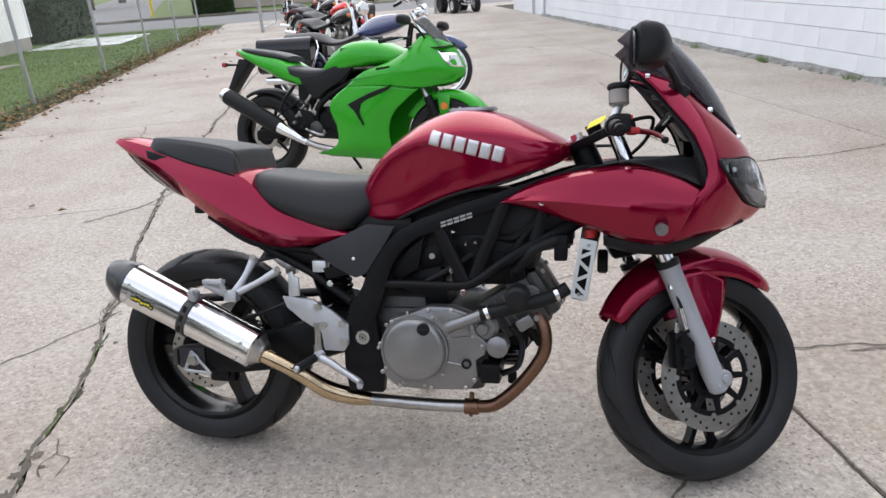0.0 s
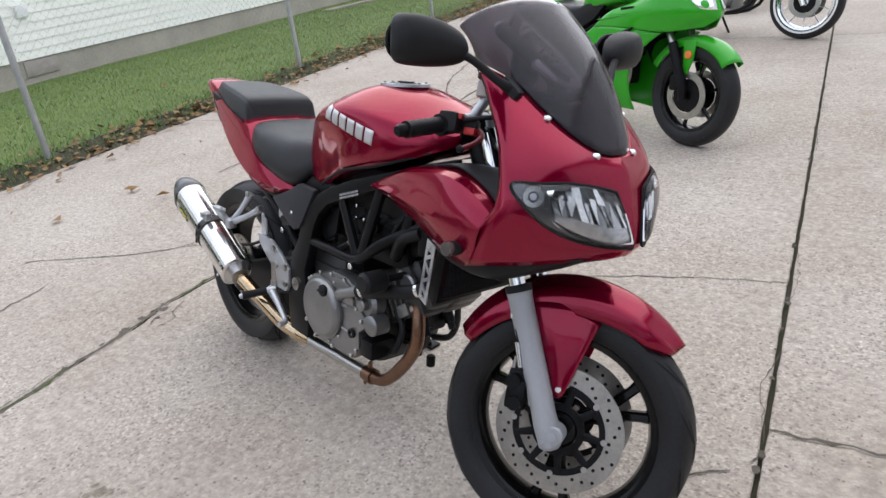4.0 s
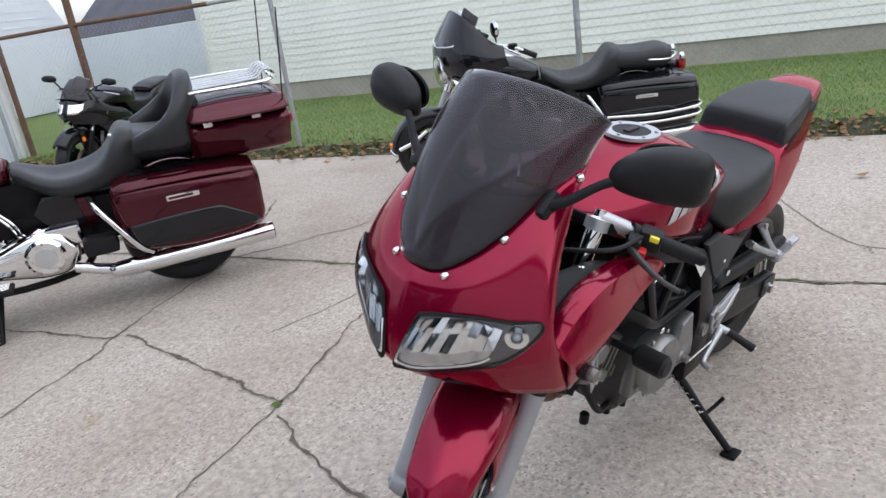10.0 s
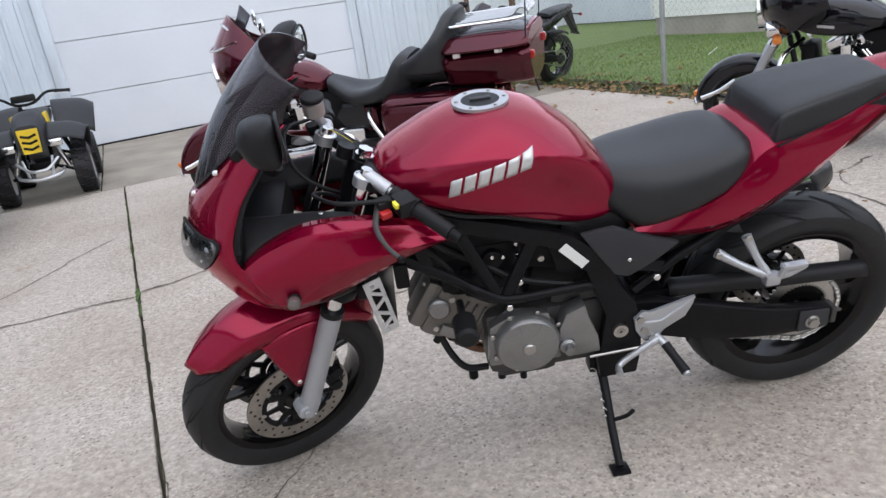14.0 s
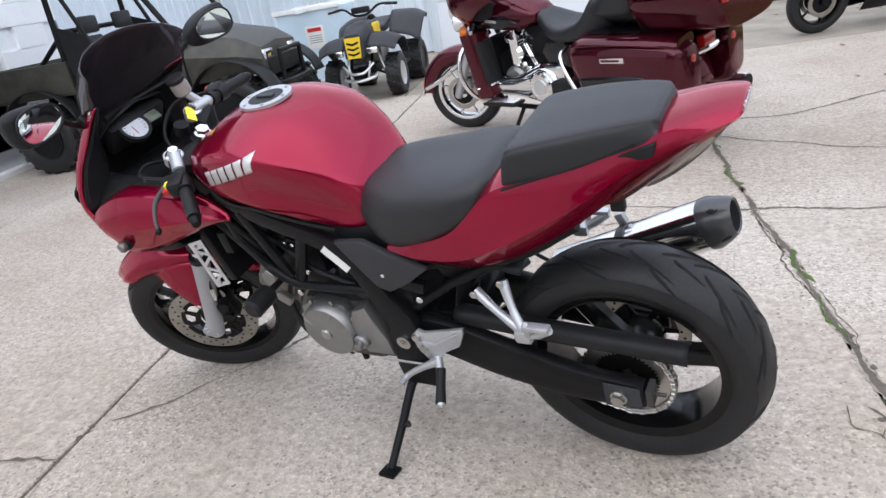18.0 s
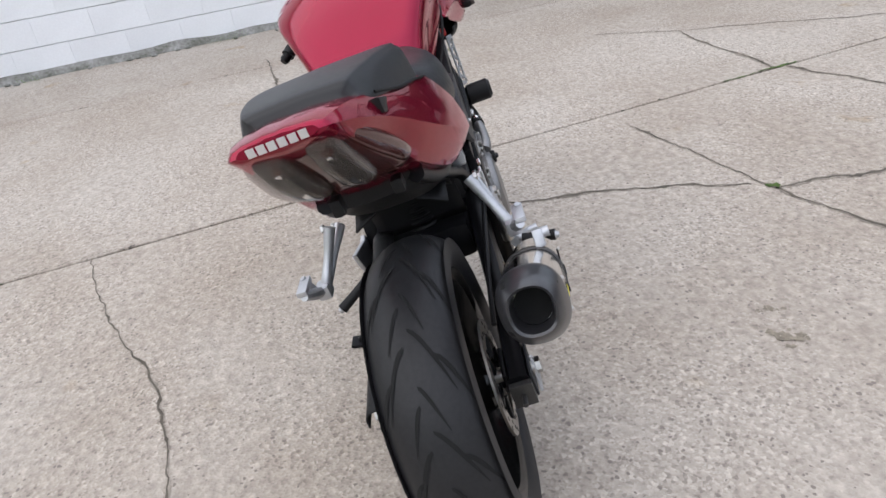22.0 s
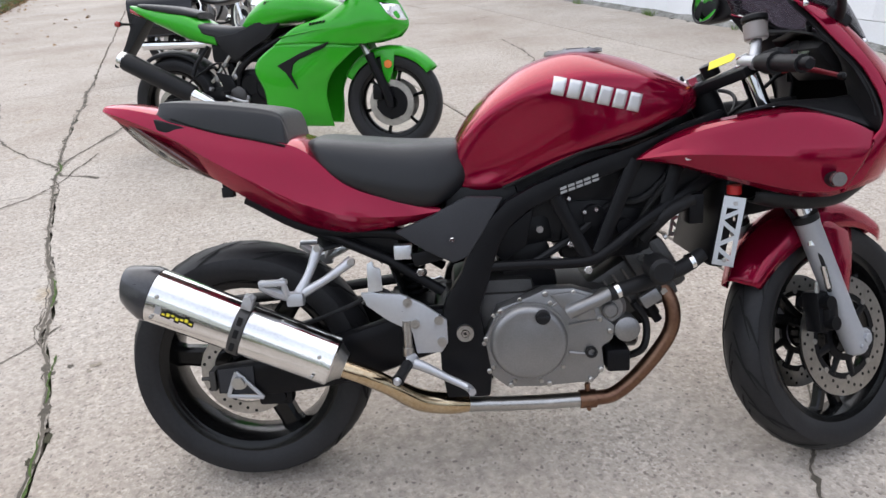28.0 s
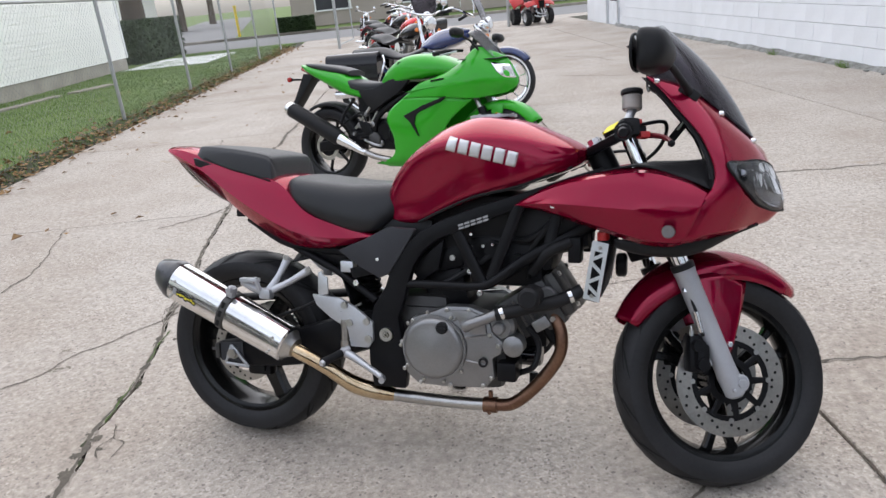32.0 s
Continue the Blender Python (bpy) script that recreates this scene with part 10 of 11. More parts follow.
        rk = part("luggage_rack", join(tube([(0.0, -0.17, 1.14), (-0.04, -0.20, 1.145), (-0.40, -0.19, 1.145), (-0.44, 0.0, 1.15), (-0.40, 0.19, 1.145), (-0.04, 0.20, 1.145), (0.0, 0.17, 1.14)], 0.009, 8, 40)), "chrome", tp, "chrome luggage rack")
        for i in range(5):
            part("rack_bar", tube([(-0.02, -0.12 + 0.06 * i, 1.147), (-0.30, -0.12 + 0.06 * i, 1.15), (-0.37, -0.12 + 0.06 * i, 1.158), (-0.40, -0.12 + 0.06 * i, 1.186), (-0.435, -0.12 + 0.06 * i, 1.188), (-0.46, -0.12 + 0.06 * i, 1.160)], 0.007, 6, 24), "chrome", rk)
        curve = [(0.26, 0.22), (0.14, 0.265), (0.04, 0.25), (-0.02, 0.14), (-0.035, 0.0), (-0.02, -0.14), (0.04, -0.25), (0.14, -0.265), (0.26, -0.22)]
        tops = (0.93, 0.985, 1.07, 1.155, 1.175, 1.155, 1.07, 0.985, 0.93)
        hoops = []
        for i, ((px, py), zt) in enumerate(zip(curve, tops)):
            u0, u1 = curve[max(0, i - 1)], curve[min(len(curve) - 1, i + 1)]
            t2 = Vector((u1[0] - u0[0], u1[1] - u0[1], 0)).normalized()
            n2 = Vector((t2.y, -t2.x, 0)) * 0.042
            hoops.append([(px + n2.x * k, py + n2.y * k, z) for k, z in ((-0.9, 0.86), (-1, zt - 0.05), (-0.6, zt - 0.008), (0.0, zt), (0.6, zt - 0.008), (1, zt - 0.05), (0.9, 0.86))])
        part("backrest", fix(fair(hoops, 40, 24)), "vinyl", b, "black wrap-round passenger backrest with arms", smooth=70)
    else:
        part("rear_rail", tube([(0.05, -0.16, 0.84), (-0.2, -0.16, 0.80), (-0.32, 0, 0.80), (-0.2, 0.16, 0.80), (0.05, 0.16, 0.84)], 0.010, 8, 26), "chrome", b)
        part("tail_light", box(0.06, 0.10, 0.08, (-0.36, 0, 0.72), 0.02), "red_lens", b)
        for s in (-1, 1):
            part("rail_lamp", at(lathe([(0.03, 0.02), (0.035, 0), (0, -0.02)], 14, "x"), -0.34, s * 0.14, 0.80), "chrome", b)
    back = {"rider_seat": (-0.10, 0.0), "passenger_seat": (-0.10, 0.0), "backrest": (-0.14, -0.03)}
    for k in ("top_case", "case_lid", "case_latch", "case_lamp", "antenna", "luggage_rack", "rack_bar", "lid_panel"):
        back[k] = (-0.17, -0.09)
    for ob in b.children_recursive:
        dx, dz = back.get(ob.name.split(".")[0], (0.0, 0.0))
        if dx:
            for v in ob.data.vertices:
                v.co.x, v.co.z = v.co.x + dx, v.co.z + dz
    return b


tourer(lean_pose((0.71, -2.04), (-0.75, -1.04), 7, 1.06), "maroon_paint", "black_paint", "maroon touring motorcycle with chrome trim and a luggage case", True, False)
tourer(lean_pose((-2.80, -0.74), (-3.62, 0.76), 8, 0.97), "black_paint", "black_paint", "black touring motorcycle with chrome saddlebag rails", False, True)


def knobby(parent, x, y, z, R, w, name="wheel", rim="satin_black", n=18):
    wh = part(name, at(lathe([(R * 0.52, -w * 0.42), (R * 0.56, -w * 0.46), (R * 0.50, -w * 0.3), (R * 0.2, -w * 0.22), (0.0, -w * 0.22)], 26), x, y, z), rim, parent)
    part("rim_face", at(lathe([(R * 0.52, w * 0.42), (R * 0.56, w * 0.46), (R * 0.50, w * 0.3), (R * 0.2, w * 0.22), (0.0, w * 0.22)], 26), x, y, z), rim, wh)
    part("tyre", at(lathe([(R * 0.53, -w * 0.40), (R * 0.66, -w * 0.49), (R * 0.86, -w * 0.5), (R * 0.95, -w * 0.42), (R * 0.96, 0), (R * 0.95, w * 0.42), (R * 0.86, w * 0.5), (R * 0.66, w * 0.49), (R * 0.53, w * 0.40)], 36, closed=True), x, y, z), "tyre", wh)
    lug = []
    for i in range(n):
        a = 2 * math.pi * i / n
        for s, da in ((-1, 0), (1, math.pi / n), (0, math.pi / n * 0.5)):
            lug.append(xf(box(R * 0.16, w * 0.30, R * 0.09, (0, s * w * 0.30, R * 0.965), 0.006, seg=1), Matrix.Rotation(a + da, 4, "Y")))
    tagged(part("tread", at(join(*lug), x, y, z), "tyre", wh, smooth=0), kind="stuff")
    part("hub_bolts", at(join(*[cyl(0.012, w * 0.5, 6, "y", (R * 0.18 * math.cos(radians(90 * i)), 0, R * 0.18 * math.sin(radians(90 * i)))) for i in range(4)], cyl(R * 0.1, w * 0.56, 14, "y")), x, y, z), "steel", wh)
    return wh


def quad(m, paint, grille, label, tall=1.0):
    """An all-terrain quad facing +x."""
    q = thing("quad_bike", label, "quad", m)
    for x, R, w, t in ((0.58, 0.24, 0.17, 0.36), (-0.52, 0.25, 0.24, 0.35)):
        for s in (-1, 1):
            knobby(q, x, s * t, R, R, w, rim="alu_frame" if x > 0 else "satin_black", n=14)
            part("suspension_arm", tube([(x, s * (t - 0.08), R), (x - 0.02, s * 0.10, R + 0.08)], 0.016, 8), "satin_black", q)
            part("shock", tube([(x, s * (t - 0.12), R + 0.04), (x - 0.05, s * 0.14, R + 0.32)], 0.026, 10), "steel" if x > 0 else "satin_black", q)
    part("front_bumper", join(tube([(0.80, -0.20, 0.30), (0.88, -0.16, 0.27), (0.92, 0, 0.25), (0.88, 0.16, 0.27), (0.80, 0.20, 0.30)], 0.017, 8, 20), tube([(0.84, -0.18, 0.42), (0.91, -0.08, 0.34), (0.93, 0, 0.33), (0.91, 0.08, 0.34), (0.84, 0.18, 0.42)], 0.015, 8, 20), tube([(0.86, -0.10, 0.27), (0.80, -0.13, 0.44)], 0.013, 8), tube([(0.86, 0.10, 0.27), (0.80, 0.13, 0.44)], 0.013, 8)), "alu_frame", q, "bare tubular front bumper")
    part("frame", join(box(1.1, 0.24, 0.10, (0, 0, 0.32), 0.03), *[tube([(0.75, s * 0.12, 0.35), (0.5, s * 0.12, 0.60), (0.0, s * 0.12, 0.62), (-0.6, s * 0.12, 0.55)], 0.018, 8, 16) for s in (-1, 1)]), "satin_black", q)
    part("engine", box(0.36, 0.26, 0.26, (0.05, 0, 0.44), 0.04), "cast_alu", q)
    for s in (-1, 1):
        part("front_fender", fair([[(x, s * y, z) for x, y, z in row] for row in ([(0.86, 0.14, 0.60), (0.70, 0.14, 0.70), (0.50, 0.14, 0.72), (0.30, 0.14, 0.62)], [(0.86, 0.32, 0.58), (0.70, 0.34, 0.69), (0.50, 0.36, 0.68), (0.28, 0.36, 0.52)], [(0.84, 0.44, 0.53), (0.68, 0.48, 0.62), (0.48, 0.50, 0.60), (0.26, 0.46, 0.40)])], 12, 16, False, False), paint, q, "dark plastic front mudguard", thick=0.008)
        part("rear_fender", fair([[(x, s * y * 1.12, z + 0.13 * min(1.0, max(0.0, -x - 0.1) * 3)) for x, y, z in row] for row in ([(-0.15, 0.14, 0.62), (-0.40, 0.14, 0.72), (-0.65, 0.14, 0.74), (-0.84, 0.14, 0.68)], [(-0.15, 0.34, 0.56), (-0.40, 0.36, 0.68), (-0.65, 0.38, 0.71), (-0.84, 0.36, 0.65)], [(-0.18, 0.46, 0.46), (-0.40, 0.50, 0.60), (-0.65, 0.50, 0.64), (-0.82, 0.46, 0.58)])], 12, 16, False, False), paint, q, "plastic rear mudguard", thick=0.008)
        part("headlamp", box(0.05, 0.12, 0.07, (0.86, s * 0.20, 0.56), 0.02), "reflector", q)
        part("grip", tube([(0.28, s * 0.28, 0.99), (0.24, s * 0.42, 0.98)], 0.018, 10), "black_plastic", q)
        part("lever", tube([(0.34, s * 0.24, 0.98), (0.32, s * 0.40, 0.965)], 0.006, 6), "alu_frame", q)
        part("footwell", box(0.36, 0.20, 0.03, (0.05, s * 0.28, 0.30), 0.01), "black_plastic", q)
        part("fuel_cover", box(0.26, 0.04, 0.16, (0.34, s * 0.14, 0.74), 0.02), grille, q)
    part("nose", fix(fair([sym(r) for r in ([(0.90, 0.06, 0.50), (0.90, 0.11, 0.52), (0.88, 0.10, 0.72), (0.86, 0, 0.75)], [(0.70, 0.08, 0.52), (0.70, 0.14, 0.56), (0.66, 0.13, 0.80), (0.64, 0, 0.83)], [(0.40, 0.10, 0.55), (0.40, 0.14, 0.60), (0.36, 0.13, 0.82), (0.36, 0, 0.86)])], 14, 20)), paint, q, smooth=60)
    gp = part("grille", fix(loft([[(0.918, -0.075, 0.50), (0.918, 0.075, 0.50), (0.90, 0.09, 0.72), (0.90, -0.09, 0.72)], [(0.90, -0.075, 0.50), (0.90, 0.075, 0.50), (0.885, 0.09, 0.72), (0.885, -0.09, 0.72)]])), grille, q, "bright front grille panel", smooth=0)
    for z in (0.545, 0.60, 0.655):
        part("grille_slot", join(*[xf(box(0.008, 0.075, 0.022, (0.918 - (z - 0.5) * 0.08, 0, 0)), Matrix.Translation((0, s * 0.030, z)) @ Matrix.Rotation(radians(s * 18), 4, "X")) for s in (-1, 1)]), "groove", gp, smooth=0)
    part("handlebar", tube([(0.24, -0.42, 0.98), (0.30, -0.22, 1.0), (0.36, -0.08, 0.92), (0.36, 0.08, 0.92), (0.30, 0.22, 1.0), (0.24, 0.42, 0.98)], 0.014, 8, 26), "satin_black", q)
    part("bar_pad", box(0.06, 0.22, 0.07, (0.34, 0, 0.97), 0.02), "black_plastic", q)
    part("seat", fix(fair([sym(r) for r in ([(0.26, 0.08, 0.68), (0.26, 0.12, 0.72), (0.26, 0.09, 0.79), (0.26, 0, 0.80)], [(-0.1, 0.10, 0.66), (-0.1, 0.14, 0.71), (-0.1, 0.12, 0.76), (-0.1, 0, 0.77)], [(-0.5, 0.10, 0.70), (-0.5, 0.14, 0.75), (-0.5, 0.12, 0.81), (-0.5, 0, 0.82)], [(-0.66, 0.07, 0.74), (-0.66, 0.10, 0.77), (-0.66, 0.09, 0.81), (-0.66, 0, 0.82)])], 18, 22)), "vinyl", q, smooth=70)
    part("rear_rack", tube([(-0.45, -0.25, 0.80), (-0.82, -0.25, 0.80), (-0.82, 0.25, 0.80), (-0.45, 0.25, 0.80)], 0.012, 8), "satin_black", q)
    for s in (-1, 1):
        part("tail_light", box(0.03, 0.07, 0.05, (-0.85, s * 0.20, 0.66), 0.01), "red_lens", q)
    return q


quad(Y(1.93, -4.72, 0, 90) @ Matrix.Scale(0.97, 4), "grey_plastic", "yellow_plastic", "black quad bike with a yellow grille on the apron")
quad(Y(3.75, 23.3, 0, -78), "red_plastic", "satin_black", "red utility quad parked at the gate")


def side_by_side(m):
    """A black two-seat utility buggy facing +x."""
    u = thing("utility_vehicle", "camouflage and black side-by-side utility vehicle with a roll cage", "vehicle", m)
    for x in (0.98, -1.0):
        for s in (-1, 1):
            knobby(u, x, s * 0.60, 0.33, 0.33, 0.26)
            part("suspension_arm", join(tube([(x, s * 0.5, 0.31), (x - 0.05, s * 0.2, 0.40)], 0.022, 8), tube([(x + 0.1, s * 0.46, 0.29), (x + 0.12, s * 0.2, 0.36)], 0.018, 8)), "satin_black", u)
            part("shock", tube([(x, s * 0.45, 0.36), (x - 0.08, s * 0.30, 0.80)], 0.04, 10), "satin_black", u)
            part("fender_flare", fair([[(x + 0.42 * math.cos(a), s * y, 0.36 + 0.43 * math.sin(a)) for a in [radians(15 + 15 * i) for i in range(11)]] for y in (0.44, 0.60, 0.70)], 8, 20, False, False), "black_plastic", u, "black plastic wheel-arch flare", thick=0.01)
    part("chassis", join(box(2.5, 0.9, 0.12, (0, 0, 0.40), 0.03), box(0.9, 1.2, 0.05, (0.1, 0, 0.46), 0.01)), "satin_black", u)
    rows = [[(1.26, -0.44, 0.60), (1.26, -0.46, 0.74), (1.24, -0.40, 0.84), (1.23, 0.0, 0.87), (1.24, 0.40, 0.84), (1.26, 0.46, 0.74), (1.26, 0.44, 0.60)],
            [(1.10, -0.56, 0.64), (1.10, -0.58, 0.80), (1.06, -0.46, 0.95), (1.04, 0.0, 0.98), (1.06, 0.46, 0.95), (1.10, 0.58, 0.80), (1.10, 0.56, 0.64)],
            [(0.60, -0.60, 0.62), (0.60, -0.62, 0.86), (0.60, -0.50, 1.06), (0.60, 0.0, 1.08), (0.60, 0.50, 1.06), (0.60, 0.62, 0.86), (0.60, 0.60, 0.62)]]
    part("hood", fix(loft(rows)), "camo", u, "angular hood in olive and brown camouflage", smooth=25)
    part("grille", box(0.05, 0.72, 0.16, (1.265, 0, 0.66), 0.02), "black_plastic", u, "black front grille")
    for s in (-1, 1):
        part("headlamp", box(0.06, 0.20, 0.10, (1.235, s * 0.31, 0.77), 0.02), "reflector", u, "clear rectangular headlamp")
        part("door_panel", plate([(0.58, 0.50), (0.58, 0.95), (0.30, 0.98), (-0.10, 0.80), (-0.42, 0.72), (-0.45, 0.50)], *sorted((s * 0.58, s * 0.62)), 0.01), "camo", u)
        part("seat", fix(fair([sym(r) for r in ([(0.20, 0.14, 0.50), (0.20, 0.22, 0.54), (0.20, 0.19, 0.64), (0.20, 0, 0.65)], [(-0.20, 0.15, 0.50), (-0.20, 0.23, 0.54), (-0.20, 0.20, 0.62), (-0.20, 0, 0.62)], [(-0.38, 0.14, 0.52), (-0.38, 0.20, 0.56), (-0.38, 0.18, 0.64), (-0.38, 0, 0.65)])], 12, 20)), "vinyl", u, "black bucket seat", smooth=70, m=pose(0, s * 0.28, 0))
        part("backrest", fix(fair([[(x, s * 0.28 + y, z) for x, y in ((dx - 0.05, -0.21 * k), (dx - 0.05, 0.21 * k), (dx + 0.05, 0.17 * k), (dx + 0.05, -0.17 * k))] for dx, z, k in ((-0.34, 0.62, 1.0), (-0.40, 0.85, 1.05), (-0.46, 1.08, 0.9), (-0.48, 1.18, 0.6))], 12, 20)), "vinyl", u, smooth=70)
        part("cage_bar", join(tube([(0.62, s * 0.56, 0.95), (0.30, s * 0.56, 1.50), (0.20, s * 0.56, 1.80), (-0.50, s * 0.56, 1.84), (-0.60, s * 0.56, 1.70), (-0.62, s * 0.56, 0.55)], 0.026, 10, 40), tube([(-0.60, s * 0.56, 1.2), (-1.15, s * 0.52, 0.80)], 0.022, 8)), "satin_black", u, "black steel roll-cage bar")
    for x, z in ((0.22, 1.79), (-0.52, 1.83), (-0.60, 1.25), (0.60, 1.0)):
        part("cage_cross", tube([(x, -0.56, z), (x, 0.56, z)], 0.024, 8), "satin_black", u)
    part("bumper", join(tube([(1.20, -0.40, 0.48), (1.36, -0.34, 0.50), (1.40, 0, 0.50), (1.36, 0.34, 0.50), (1.20, 0.40, 0.48)], 0.026, 10, 20), tube([(1.34, -0.25, 0.52), (1.34, -0.25, 0.78), (1.34, 0.25, 0.78), (1.34, 0.25, 0.52)], 0.022, 8), box(0.10, 0.7, 0.16, (1.24, 0, 0.46), 0.03)), "satin_black", u, "tubular black front bumper")
    for s in (-1, 1):
        part("headrest", box(0.07, 0.26, 0.16, (-0.47, s * 0.28, 1.28), 0.03), "vinyl", u)
        part("cage_strut", tube([(-0.56, s * 0.54, 1.78), (-0.10, s * 0.56, 0.62)], 0.020, 8), "satin_black", u)
        part("shoulder_net", plate([(-0.55, 0.80), (-0.10, 0.78), (-0.30, 1.20), (-0.58, 1.30)], *sorted((s * 0.585, s * 0.592)), 0.0), "black_plastic", u)
    part("dashboard", box(0.16, 1.06, 0.22, (0.56, 0, 0.95), 0.05), "black_plastic", u)
    wheel_m = Matrix.Translation((0.38, 0.28, 1.02)) @ Matrix.Rotation(radians(-52), 4, "Y")
    part("steering_wheel", xf(join(tube([(0.15 * math.cos(a), 0.15 * math.sin(a), 0) for a in [2 * math.pi * i / 28 for i in range(28)]], 0.014, 8, closed=True), box(0.28, 0.03, 0.02, (0, 0, 0)), cyl(0.04, 0.03, 14, "z")), wheel_m), "black_plastic", u)
    part("cargo_bed", join(box(0.95, 1.2, 0.05, (-1.05, 0, 0.72), 0.01), box(0.95, 0.04, 0.28, (-1.05, -0.6, 0.86), 0.01), box(0.95, 0.04, 0.28, (-1.05, 0.6, 0.86), 0.01), box(0.04, 1.2, 0.28, (-1.52, 0, 0.86), 0.01), box(0.04, 1.2, 0.28, (-0.60, 0, 0.86), 0.01)), "camo", u, "camouflage cargo bed")
    return u


side_by_side(Y(3.60, -2.92, 0, 180))

# plastic tote by the shed
tote = thing("storage_tote", "tall translucent blue-white plastic tote by the shed", "container", Y(3.25, -6.6, 0, 4))
part("body", fix(loft([[(-0.40, -0.40, 0.02), (0.40, -0.40, 0.02), (0.40, 0.40, 0.02), (-0.40, 0.40, 0.02)], [(-0.46, -0.46, 0.98), (0.46, -0.46, 0.98), (0.46, 0.46, 0.98), (-0.46, 0.46, 0.98)]])), "tank_plastic", tote, smooth=0)
part("rim", join(*[box(0.98 if i % 2 else 0.05, 0.05 if i % 2 else 0.98, 0.06, ((0, 0.47, 1.0), (0.47, 0, 1.0), (0, -0.47, 1.0), (-0.47, 0, 1.0))[(i + 1) % 4 if i % 2 else i], 0.01) for i in range(4)]), "white_paint", tote)
part("base", box(0.86, 0.86, 0.03, (0, 0, 0.015), 0.01), "white_paint", tote)
sign = part("sign", box(0.26, 0.006, 0.30, (-0.05, 0.446, 0.62), 0.002), "label_white", tote, "white paper sign with a red band")
part("sign_band", box(0.2, 0.004, 0.05, (-0.05, 0.452, 0.72)), "red_plastic", sign)
for i in range(4):
    part("sign_line", box(0.18, 0.004, 0.012, (-0.05, 0.452, 0.64 - 0.03 * i)), "label_grey", sign)


def cruiser(m, paint, label, group="", bags=False, screen=False):
    b = thing("motorcycle", label, "motorcycle", m, group)
    kit_wheel(b, 0, 0.32, 0.32, 0.16, 0.22, 9, "chrome", 0.13, 0.007)
    kit_wheel(b, 1.66, 0.33, 0.33, 0.12, 0.25, 10, "chrome", 0.14, 0.006, white=bags)
    part("front_fender", arc_fender(1.66, 0.33, 0.36, 40, 165, 0.075, 0.06), paint, b, thick=0.003, smooth=60)
    part("rear_fender", arc_fender(0, 0.32, 0.36, 20, 165, 0.10, 0.07), paint, b, thick=0.003, smooth=60)
    for s in (-1, 1):
        part("fork_leg", tube([(1.665, s * 0.10, 0.30), (1.36, s * 0.10, 0.95)], 0.026, 12), "chrome", b)
        part("grip", tube([(1.16, s * 0.36, 1.10), (1.06, s * 0.44, 1.07)], 0.018, 10), "black_plastic", b)
        part("turn_signal", at(lathe([(0.02, -0.03), (0.03, 0.0), (0, 0.02)], 14, "x"), 1.44, s * 0.18, 0.85), "amber_lens", b)
        part("mirror", at(lathe([(0.05, -0.01), (0.055, 0.0), (0, 0.014)], 18, "x"), 1.26, s * 0.36, 1.24), "chrome", b)
        part("mirror_stalk", tube([(1.26, s * 0.34, 1.12), (1.26, s * 0.36, 1.22)], 0.006, 6), "chrome", b)
        part("exhaust", tube([(0.75, s * 0.16, 0.35), (0.4, s * 0.2, 0.28), (-0.3, s * 0.21, 0.30)], [0.024, 0.04, 0.044], 14, 14), "chrome", b)
        part("foot_peg", tube([(1.0, s * 0.14, 0.30), (1.0, s * 0.30, 0.30)], 0.014, 8), "black_plastic", b)
        if bags:
            bg = part("saddlebag", fix(fair([[(x, s * y, z) for y, z in ((0.14, 0.40), (0.29, 0.40), (0.31, 0.55), (0.29, 0.72), (0.14, 0.72))] for x in (0.26, 0.20, -0.20, -0.36)], 14, 20)), "black_paint", b, "black hard saddlebag", smooth=60)
            part("bag_guard", tube([(0.30, s * 0.20, 0.70), (0.34, s * 0.30, 0.60), (0.26, s * 0.31, 0.40)], 0.012, 8, 12), "chrome", bg)
    part("handlebar", tube([(1.08, -0.42, 1.08), (1.18, -0.34, 1.12), (1.30, -0.14, 1.06), (1.30, 0.14, 1.06), (1.18, 0.34, 1.12), (1.08, 0.42, 1.08)], 0.013, 8, 24), "chrome", b)
    part("headlamp", at(lathe([(0.03, -0.12), (0.085, -0.06), (0.095, 0.0), (0.085, 0.014), (0, 0.03)], 22, "x"), 1.50, 0, 0.94), "chrome", b, "round chrome headlamp")
    part("headlamp_glass", at(lathe([(0.083, 0.016), (0.05, 0.03), (0, 0.036)], 20, "x"), 1.50, 0, 0.94), "reflector", b)
    part("fuel_tank", fix(fair([sym(r) for r in ([(0.72, 0.04, 0.74), (0.72, 0.07, 0.76), (0.72, 0, 0.81)], [(0.90, 0.09, 0.72), (0.90, 0.15, 0.80), (0.90, 0, 0.92)], [(1.12, 0.09, 0.76), (1.12, 0.15, 0.84), (1.12, 0, 0.95)], [(1.28, 0.04, 0.83), (1.28, 0.07, 0.87), (1.28, 0, 0.92)])], 18, 22)), paint, b, smooth=70)
    part("seat", fix(fair([sym(r) for r in ([(0.76, 0.08, 0.70), (0.76, 0.12, 0.73), (0.76, 0, 0.78)], [(0.50, 0.14, 0.64), (0.50, 0.18, 0.67), (0.50, 0, 0.71)], [(0.26, 0.12, 0.68), (0.26, 0.15, 0.73), (0.26, 0, 0.80)], [(-0.10, 0.09, 0.72), (-0.10, 0.12, 0.76), (-0.10, 0, 0.80)])], 18, 20)), "vinyl", b, smooth=70)
    eg = part("engine", join(box(0.40, 0.22, 0.22, (0.84, 0, 0.38), 0.04), cyl(0.09, 0.32, 22, "y", (0.92, 0, 0.38), bevel=0.02)), "cast_alu", b)
